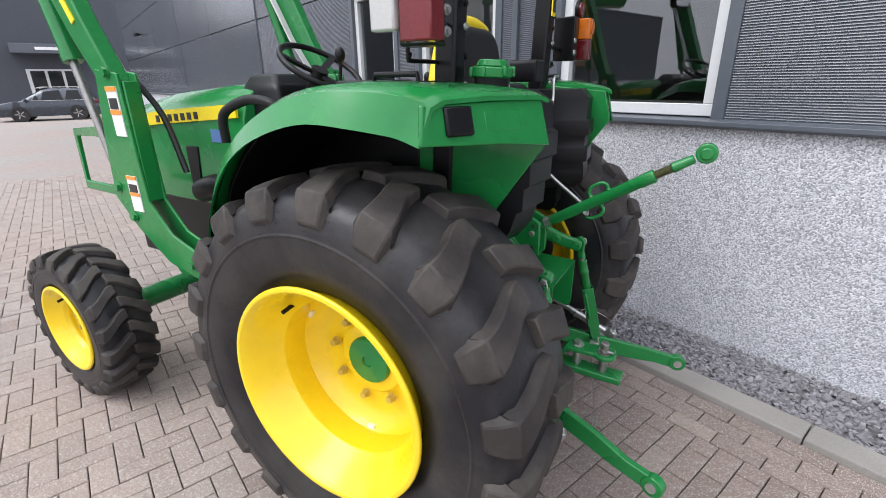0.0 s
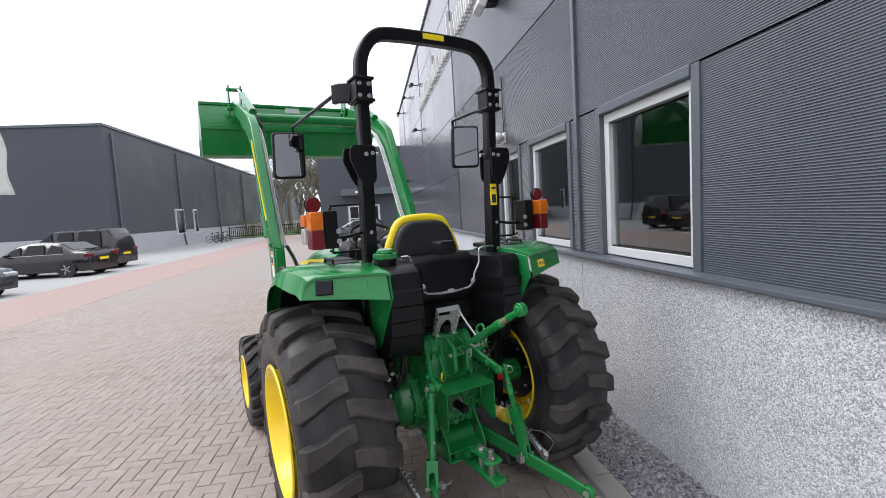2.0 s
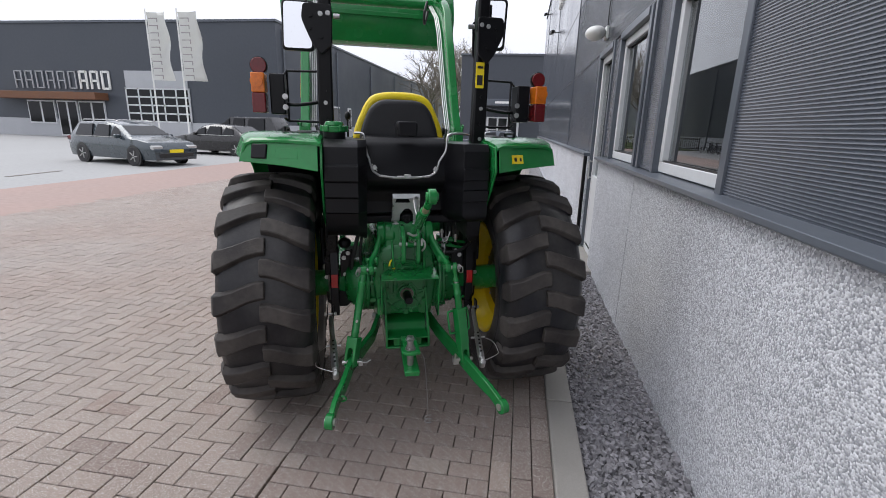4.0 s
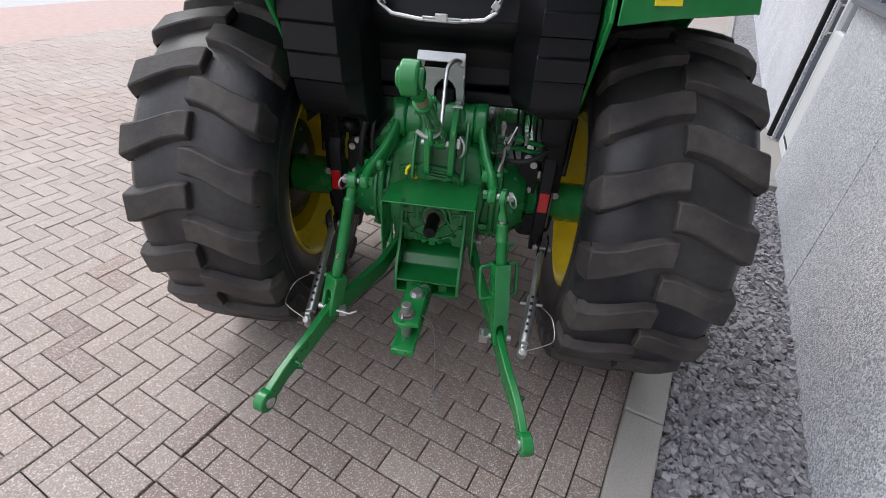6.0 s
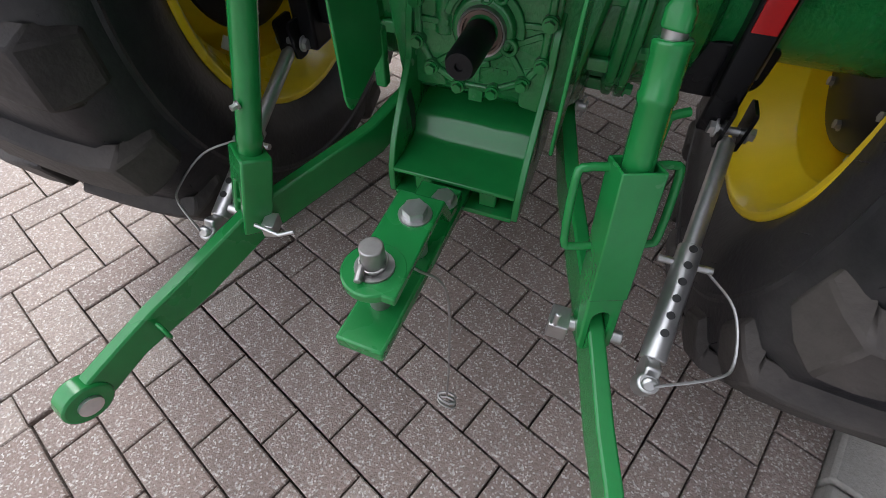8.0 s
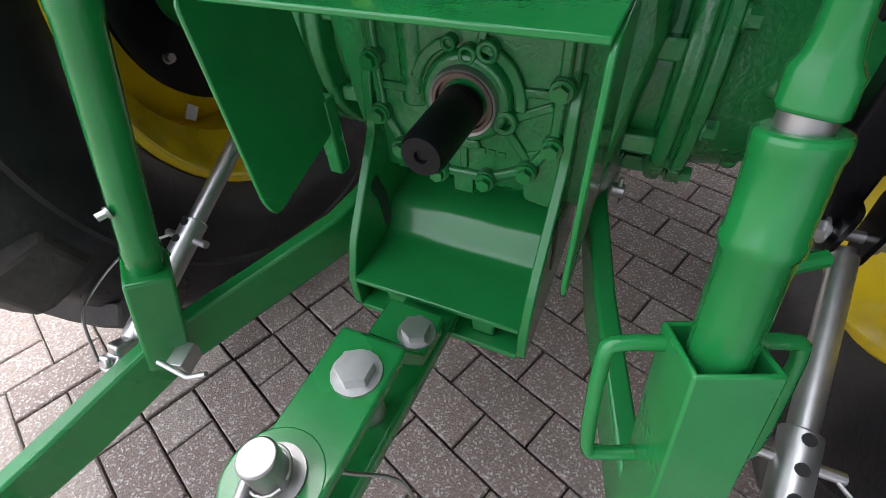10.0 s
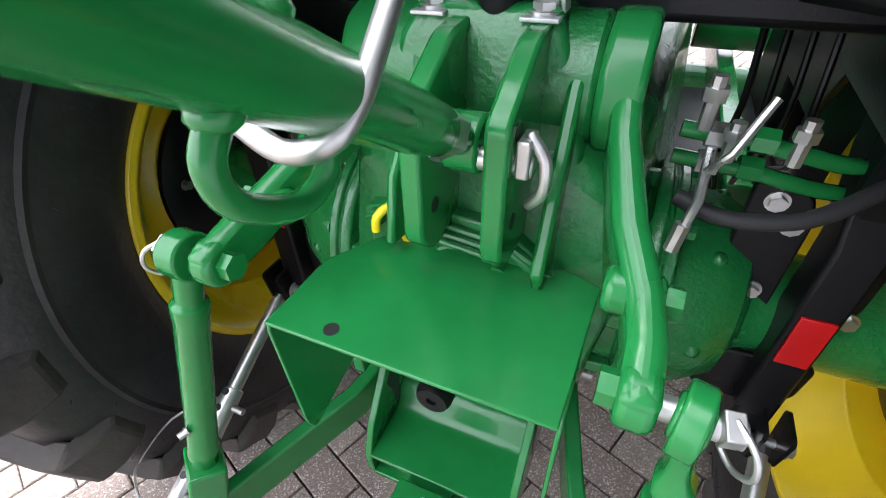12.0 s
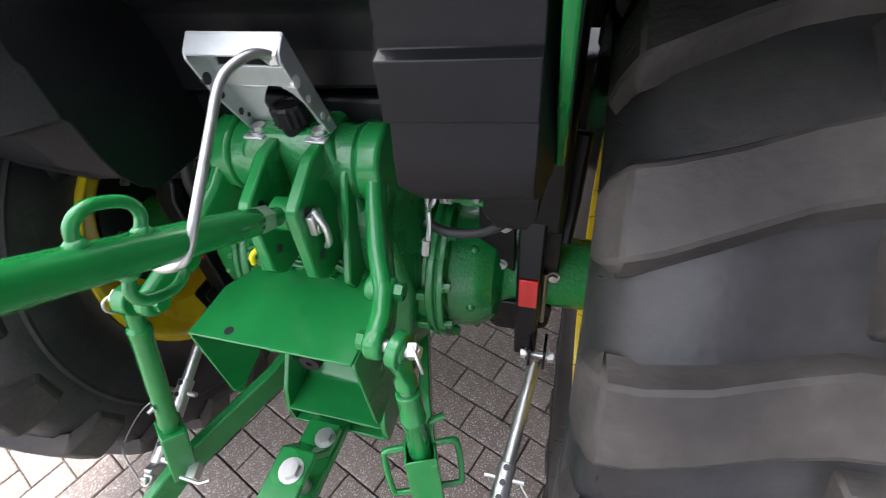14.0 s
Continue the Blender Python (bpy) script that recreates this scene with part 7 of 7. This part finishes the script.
# ---- top link, its bracket and the holder ----
tb = thing("top_link_bracket")
tb.parent = T
for x in (-0.022, 0.058):
    bm = bmesh.new()
    plate(bm, rounded([(-0.04, 1.05), (-0.11, 1.045), (-0.192, 1.0), (-0.196, 0.865), (-0.17, 0.84), (-0.05, 0.84)], 0.012), "u", x, 0.022)
    part("cheek", bm, GREEN, tb, "green bracket cheek", bevel=0.004)
for z in (0.895, 0.985):
    for x in (-0.022, 0.058):
        bm = bmesh.new()
        rod(bm, (x - 0.0116, -0.165, z), (x + 0.0116, -0.165, z), 0.0085, 14)
        part("hole", bm, DECAL_K, tb)
bm = bmesh.new()
plate(bm, [(-0.06, 1.02), (-0.09, 1.0), (-0.165, 0.83), (-0.15, 0.80), (-0.05, 0.80)], "u", 0.098, 0.014)
part("web", bm, GREEN, tb, bevel=0.004)
bm = bmesh.new()
plate(bm, [(-0.05, 1.0), (-0.14, 0.90), (-0.16, 0.82), (-0.05, 0.80)], "u", -0.075, 0.012)
part("web", bm, GREEN, tb, bevel=0.004)
bm = bmesh.new()
rod(bm, (-0.045, -0.163, 0.955), (0.085, -0.163, 0.955), 0.011, 14)
tube(bm, [(0.078, -0.163, 0.985), (0.095, -0.17, 0.965), (0.095, -0.17, 0.935), (0.082, -0.163, 0.915)], 0.006, 8, soft=4)
box(bm, (0.077, -0.163, 0.965), (0.012, 0.03, 0.035))
part("pin", bm, ZINC, tb, "bright pin with spring clip", bevel=0.002)
tl = thing("top_link")
tl.parent = T
A, E2 = Vector((0.018, -0.150, 0.962)), Vector((0.028, -0.722, 1.298))
w = (E2 - A).normalized()
bm = bmesh.new()
rod(bm, A + Vector((-0.018, 0, 0)), A + Vector((0.018, 0, 0)), 0.028, 24)
rod(bm, A, A + w * 0.06, 0.015, 14)
part("inner_eye", bm, GREEN, tl, "green forged eye", bevel=0.004)
bm = bmesh.new()
rod(bm, A + w * 0.055, A + w * 0.085, 0.021, 6)
part("lock_nut", bm, ZINC, tl)
bm = bmesh.new()
turned_bar(bm, A, w, [(0.08, 0.0185), (0.083, 0.0205), (0.115, 0.021), (0.12, 0.0218), (0.438, 0.0218), (0.441, 0.0234), (0.493, 0.0234), (0.496, 0.0205)], 36)
barrel = part("barrel", bm, GREEN, tl, "green tubular turnbuckle barrel", bevel=0.003)
bm = bmesh.new()
turned_bar(bm, A, w, [(0.486, 0.0135)] + [(0.49 + 0.0015 * k, 0.0135 if k % 2 else 0.0155) for k in range(45)] + [(0.558, 0.0135)], 20)
part("thread", bm, THREAD, tl, "oiled olive-grey screw thread")
bm = bmesh.new()
rod(bm, A + w * 0.552, A + w * 0.625, 0.019, 20, 0.015)
rod(bm, E2 + Vector((-0.0175, 0, 0)), E2 + Vector((0.0175, 0, 0)), 0.033, 28)
rod(bm, E2 + Vector((-0.026, 0, 0)), E2 + Vector((0.026, 0, 0)), 0.02, 20)
part("outer_eye", bm, GREEN, tl, "green swivel eye", bevel=0.005, seg=3)
up = Vector((1, 0, 0)).cross(w)
for a in (-1, 1):
    bm = bmesh.new()
    base = A + w * 0.25
    h = [base - w * 0.034 + up * a * 0.021, base - w * 0.035 + up * a * 0.040, base - w * 0.018 + up * a * 0.054, base + w * 0.018 + up * a * 0.054, base + w * 0.035 + up * a * 0.040, base + w * 0.034 + up * a * 0.021]
    if a < 0:
        h = [q + w * 0.05 for q in h]
    tube(bm, h, 0.0068, 10, soft=5)
    ball(bm, h[0] - up * a * 0.001, 0.0115, 12, (1, 1, 0.7))
    ball(bm, h[-1] - up * a * 0.001, 0.0115, 12, (1, 1, 0.7))
    part("bail_handle", bm, GREEN, barrel, "green bent rod loop", smooth=60)
ho = thing("holder_bracket")
ho.parent = T
LEAN = Vector((0, -0.38, 0.925))
OUT = Vector((0, -0.925, -0.38))
FOOT = Vector((0, -0.028, 1.052))


def on_back(x, up, out=0.0):
    return Vector((x, 0, 0)) + FOOT + LEAN * up + OUT * out


def sheet(bm, quads):
    for q in quads:
        ring_loft(bm, [[on_back(x, up, d) for x, up in q] for d in (0.0, 0.004)])


HW, HT = 0.072, 0.183
sheet(bm := bmesh.new(), [[(-HW, 0.178), (HW, 0.178), (HW, HT), (-HW, HT)], [(-HW, 0.128), (-0.058, 0.128), (-0.050, 0.156), (-0.036, 0.178), (-HW, 0.178)], [(0.026, 0.128), (HW, 0.128), (HW, 0.178), (0.004, 0.178)],
           [(-HW, 0.09), (HW, 0.09), (HW, 0.128), (-HW, 0.128)], [(-HW, 0.0), (-0.030, 0.0), (-0.026, 0.055), (-0.012, 0.076), (0.0, 0.09), (-HW, 0.09)], [(0.048, 0.0), (HW, 0.0), (HW, 0.09), (0.02, 0.09), (0.034, 0.076), (0.044, 0.055)]])
for x in (-HW, HW):
    side = [(HT, 0.0), (HT - 0.010, 0.026), (HT - 0.018, 0.032), (0.100, 0.034), (0.0, 0.020), (-0.004, 0.0)]
    ring_loft(bm, [[on_back(x + d, up, out) for up, out in side] for d in (-0.002, 0.002)])
ring_loft(bm, [[on_back(x, up - out * 0.42, out) for x, up in ((-HW, HT - 0.003), (HW, HT - 0.003), (HW, HT + 0.001), (-HW, HT + 0.001))] for out in (0.0, 0.029)])
holder = part("channel", bm, GALV, ho, "bright zinc-plated channel with cut-outs", bevel=0.001)
for x in (-0.054, 0.056):
    bm = bmesh.new()
    box(bm, (x, -0.052, 1.05), (0.036, 0.05, 0.004))
    part("foot", bm, GALV, ho, bevel=0.001)
for x in (-0.054, 0.056):
    bolt((x, -0.054, 1.052), (0, 0, 1), 0.012, 0.010, ZINC, ho)
for up, out, r in ((0.125, 0.026, 0.009), (0.09, 0.024, 0.0055), (0.045, 0.016, 0.006), (0.028, 0.008, 0.004)):
    for x in (-HW, HW):
        bm = bmesh.new()
        rod(bm, on_back(x - 0.0026, up, out), on_back(x + 0.0026, up, out), r, 14)
        # solid discs for holes: white paints light showing through, black paints shade
        part("hole", bm, DECAL_W if x > 0 else DECAL_K, holder)
bm = bmesh.new()
rod(bm, on_back(0.060, 0.165, 0.024), on_back(0.071, 0.165, 0.024), 0.012, 6)
rod(bm, on_back(0.052, 0.165, 0.024), on_back(0.071, 0.165, 0.024), 0.007, 12)
part("nut", bm, ZINC, ho)
bm = bmesh.new()
tube(bm, [on_back(0.066, 0.165, 0.024), (0.050, -0.135, 1.208), (0.036, -0.165, 1.204), (0.030, -0.19, 1.192), (0.031, -0.230, 1.160), (0.038, -0.318, 1.092), (0.038, -0.343, 1.070), (0.029, -0.356, 1.056), (0.004, -0.362, 1.050), (-0.026, -0.360, 1.064)], 0.0065, 10, soft=5)
part("hook_rod", bm, ZINC, ho, "bright bent rod that carries the top link", smooth=60)
bm = bmesh.new()
ring_loft(bm, [[(0.01 + (q + e * (k % 2)) * math.cos(math.pi * k / 14), -0.045 - (z - 1.045) * 0.12 + (q + e * (k % 2)) * math.sin(math.pi * k / 14), z) for k in range(28)]
               for z, q, e in ((1.045, 0.021, 0.0), (1.066, 0.021, 0.0), (1.067, 0.025, 0.0025), (1.096, 0.025, 0.0025), (1.101, 0.023, 0.0), (1.102, 0.017, 0.0), (1.099, 0.016, 0.0))])
part("filler_cap", bm, BLACK, T, "black ribbed oil filler cap", smooth=25)

# ---- side brackets, hoses and small hydraulics ----
for s in (-1, 1):
    sb = thing("axle_bracket")
    sb.parent = T
    bm = bmesh.new()
    ring_loft(bm, [[(s * 0.372, v, z), (s * 0.420, v, z), (s * 0.420, v + 0.06, z), (s * 0.372, v + 0.06, z)] for v, z in ((-0.025, 0.50), (-0.025, 0.84), (0.02, 0.92), (0.05, 1.05))])
    part("bar", bm, BLACK_PAINT, sb, "black square steel bar beside the axle", bevel=0.005, seg=2)
    bm = bmesh.new()
    plate(bm, rounded([(s * 0.292, 0.885), (s * 0.350, 0.875), (s * 0.362, 0.84), (s * 0.362, 0.70), (s * 0.342, 0.672), (s * 0.315, 0.685), (s * 0.292, 0.725)], 0.010), "v", 0.03, 0.012)
    part("clamp_plate", bm, BLACK_PAINT, sb, "black steel clamp plate", bevel=0.003)
    bm = bmesh.new()
    plate(bm, rounded([(s * 0.410, 0.87), (s * 0.448, 0.865), (s * 0.448, 0.74), (s * 0.425, 0.685), (s * 0.408, 0.69)], 0.010), "v", 0.022, 0.012)
    part("clamp_plate", bm, BLACK_PAINT, sb, bevel=0.003)
    bm = bmesh.new()
    plate(bm, rounded([(s * 0.290, 0.635), (s * 0.445, 0.64), (s * 0.440, 0.575), (s * 0.40, 0.545), (s * 0.325, 0.545), (s * 0.295, 0.585)], 0.012), "v", 0.012, 0.012)
    part("clamp_plate", bm, BLACK_PAINT, sb, bevel=0.003)
    for x, v, z in ((0.318, 0.024, 0.862), (0.335, 0.024, 0.735), (0.342, 0.024, 0.835), (0.440, 0.016, 0.725)):
        bolt((s * x, v, z), (0, -1, 0), 0.0095, 0.010, ZINC, sb)
    for x in (0.312, 0.425):
        bm = bmesh.new()
        rod(bm, (s * x, 0.008, 0.59), (s * x, 0.008, 0.74), 0.006, 12)
        part("clamp_bolt", bm, STEEL, sb, "long bare clamp bolt")
    bm = bmesh.new()
    box(bm, (s * 0.396, -0.0275, 0.712), (0.036, 0.005, 0.078))
    part("reflector", bm, RED, sb, "red rectangular reflector", bevel=0.001)
    bm = bmesh.new()
    tube(bm, [(s * 0.452, 0.10, 1.0), (s * 0.445, 0.06, 0.88), (s * 0.44, 0.04, 0.80)], 0, flat=(0.05, 0.03))
    part("strap", bm, BLACK, sb, "black strap below the tank", bevel=0.006)
bm = bmesh.new()
ball(bm, (-0.335, 0.0, 0.93), 0.034, 16, (1.1, 1, 0.95))
part("coupler_cap", bm, BLACK, T, "black rubber dust cap")
for z, y in ((0.935, 0.0), (0.898, 0.012)):
    bm = bmesh.new()
    tube(bm, [(0.20, y, z + 0.005), (0.27, y, z), (0.35, y + 0.01, z - 0.015), (0.40, y + 0.05, z - 0.03)], 0.009, 10, soft=4)
    pipe = part("hydraulic_pipe", bm, GREEN, T, "green hydraulic pipe")
    for x in (0.225, 0.265):
        bm = bmesh.new()
        rod(bm, (x, y, z + 0.003), (x + 0.022, y, z + 0.002), 0.014, 6)
        part("fitting", bm, GREEN if x > 0.25 else ZINC, pipe, "hexagon pipe fitting")
for k in range(4):
    bm = bmesh.new()
    x = 0.262 + 0.024 * k
    tube(bm, [(x, 0.14, 1.02), (x + 0.004, 0.12, 0.93), (x + 0.012 * (k % 2), 0.13, 0.86), (x + 0.02, 0.18 + 0.03 * k, 0.78)], 0.0042, 8, soft=4)
    part("brake_line", bm, BLACK_PAINT, T, "thin black steel line")
for x, y, z, h in ((0.215, -0.045, 1.01, 0.05), (0.245, -0.03, 0.965, 0.04), (0.30, -0.03, 0.975, 0.045)):
    bm = bmesh.new()
    rod(bm, (x, y, z - h), (x, y, z), 0.007, 8)
    rod(bm, (x, y, z - h * 0.45), (x, y, z - h * 0.2), 0.011, 6)
    part("fitting", bm, ZINC, T, "small bright fitting")
bm = bmesh.new()
tube(bm, [(0.21, -0.045, 0.885), (0.26, -0.055, 0.875), (0.33, -0.045, 0.885), (0.40, 0.0, 0.92)], 0.009, 10, soft=5)
part("hose", bm, HOSE, T, "black rubber hose")
bm = bmesh.new()
tube(bm, [(-0.25, -0.03, 1.02), (-0.28, -0.04, 0.9), (-0.30, 0.0, 0.78), (-0.27, 0.05, 0.7)], 0.012, 10, soft=5)
part("hose", bm, HOSE, T, "black rubber hose")
bm = bmesh.new()
tube(bm, [(-0.23, 0.0, 1.02), (-0.25, -0.02, 0.88), (-0.24, 0.03, 0.76)], 0.009, 10, soft=5)
part("hose", bm, HOSE, T, "black rubber hose")
bm = bmesh.new()
tube(bm, [(0.225, -0.06, 0.95), (0.228, -0.075, 0.90), (0.222, -0.08, 0.86)], 0.005, 8)
tube(bm, [(0.26, -0.06, 1.0), (0.24, -0.08, 0.955), (0.226, -0.07, 0.93)], 0.004, 8)
rod(bm, (0.222, -0.08, 0.875), (0.218, -0.085, 0.845), 0.008, 8)
part("lever_linkage", bm, ZINC, T, "bright control linkage with fittings")
# ---- paving stones, laid in herringbone with a coursed strip beside the kerb ----
BL, BW, GAP, TH = 0.1975, 0.0985, 0.0042, 0.05


def stone(l, w):
    """The stone's corners and faces with a small chamfer round its top, centred, top at 0."""
    a, b, c = l / 2 - GAP / 2, w / 2 - GAP / 2, 0.003
    v = [(-a, -b, -TH), (a, -b, -TH), (a, b, -TH), (-a, b, -TH), (-a, -b, -c), (a, -b, -c), (a, b, -c), (-a, b, -c),
         (-a + c, -b + c, 0), (a - c, -b + c, 0), (a - c, b - c, 0), (-a + c, b - c, 0)]
    f = [(0, 1, 5, 4), (1, 2, 6, 5), (2, 3, 7, 6), (3, 0, 4, 7), (4, 5, 9, 8), (5, 6, 10, 9), (6, 7, 11, 10), (7, 4, 8, 11), (8, 9, 10, 11)]
    return v, f


places = []                                   # x, y, turned, red
GUTTER = KERB_IN - 3 * BW
STRIP0 = GUTTER - 5 * BL + 0.014
rows0, rows1 = int(NEAR_Y0 / BW), int(NEAR_Y1 / BW)
for j in range(rows0, rows1):                 # coursed bond across the strip
    y = (j + 0.5) * BW + 0.0035
    x = STRIP0 - (BL / 2 if j % 2 else 0.0) - 0.014
    while x < GUTTER - 0.004:
        a, b = max(x, STRIP0 - 0.014), min(x + BL, GUTTER)
        if b - a > 0.012:
            places.append(((a + b) / 2, y, False, b - a, BW))
        x += BL
for i in range(3):                            # three courses along the kerb
    for j in range(int(NEAR_Y0 / BL), int(NEAR_Y1 / BL)):
        places.append((GUTTER + (i + 0.5) * BW, (j + (0.5 if i % 2 else 0.0)) * BL + 0.05, True, BL, BW))
def clipped(x, length, turned):
    """A stone cut off where the coursed strip begins."""
    half = BW / 2 if turned else length / 2
    end = STRIP0 - 0.014
    if x + half <= end + 0.002:
        return x, length
    cut = end - (x - half)
    return ((x - half + cut / 2), cut) if not turned else (None, 0)


for i in range(math.floor(NEAR_X / BW) - 1, math.floor(STRIP0 / BW) + 2):
    for j in range(rows0, rows1):
        k = (i - j) % 4
        if k == 0:
            x, cut = clipped((i + 1) * BW + BW * 0.135, BL, False)
            if cut > 0.012:
                places.append((x, (j + 0.5) * BW, False, cut, BW))
        elif k == 3:
            x = (i + 0.5) * BW + BW * 0.135
            wide = min(BW, STRIP0 - 0.014 - (x - BW / 2))
            if wide > 0.012:
                places.append((x - BW / 2 + wide / 2, (j + 1) * BW, True, BL, wide))
v0, f0 = stone(BL, BW)
flat_me, turned_me, red_me, red_turned_me = (bpy.data.meshes.new("paver") for _ in range(4))
turn_v = [(-y, x, z) for x, y, z in v0]
for me, v, mat in ((flat_me, v0, BRICK), (turned_me, turn_v, BRICK), (red_me, v0, BRICK_RED), (red_turned_me, turn_v, BRICK_RED)):
    me.from_pydata(v, [], f0)
    me.materials.append(mat)
pave = thing("pavement", label="yard paved with grey and reddish concrete pavers in herringbone", category="paving", kind="structure")
rnd = random.Random(11)
near, rest = [], {False: ([], []), True: ([], [])}


def reddish(x, y):
    band = noise.noise(Vector((x * 0.35, y * 0.45, 2.0)))
    return (x > STRIP0 + 0.05 and rnd.random() < 0.95) or band > 0.3 and rnd.random() < 0.2


for x, y, turned, length, wide in places:
    z = rnd.uniform(-0.0025, 0.0015)
    red = reddish(x, y)
    if -0.75 < x < 0.5 and -1.42 < y < 0.35 and len(near) < 298:
        near.append((x, y, z, turned, red, length, wide))
    else:
        vs, fs = rest[red]
        base = len(vs)
        tx, ty = rnd.uniform(-0.004, 0.004), rnd.uniform(-0.004, 0.004)
        for a, b, c in ([(-q, p, s) for p, q, s in stone(length, wide)[0]] if turned else stone(length, wide)[0]):
            vs.append((x + a, y + b, z + c + tx * a * 3 + ty * b * 3))
        fs.extend([[base + q for q in face] for face in f0])
for red, (vs, fs) in rest.items():
    me = bpy.data.meshes.new("pavers")
    me.from_pydata(vs, [], fs)
    me.materials.append(BRICK_RED if red else BRICK)
    ob = new("pavers", me)
    ob.parent = pave
    tagged(ob, kind="stuff", label="reddish concrete pavers" if red else "grey concrete pavers")
cut_meshes = {}
for x, y, z, turned, red, length, wide in near:
    if abs(length - BL) > 0.002 or abs(wide - BW) > 0.002:
        key = (round(length, 3), round(wide, 3), turned, red)
        if key not in cut_meshes:
            me = bpy.data.meshes.new("paver")
            me.from_pydata([(-q, p, s) for p, q, s in stone(length, wide)[0]] if turned else stone(length, wide)[0], [], f0)
            me.materials.append(BRICK_RED if red else BRICK)
            cut_meshes[key] = me
        ob = new("paver", cut_meshes[key])
        ob.parent = pave
        ob.location = (x, y, z)
        continue
    ob = new("paver", (red_turned_me if turned else red_me) if red else (turned_me if turned else flat_me))
    ob.parent = pave
    ob.location = (x, y, z)
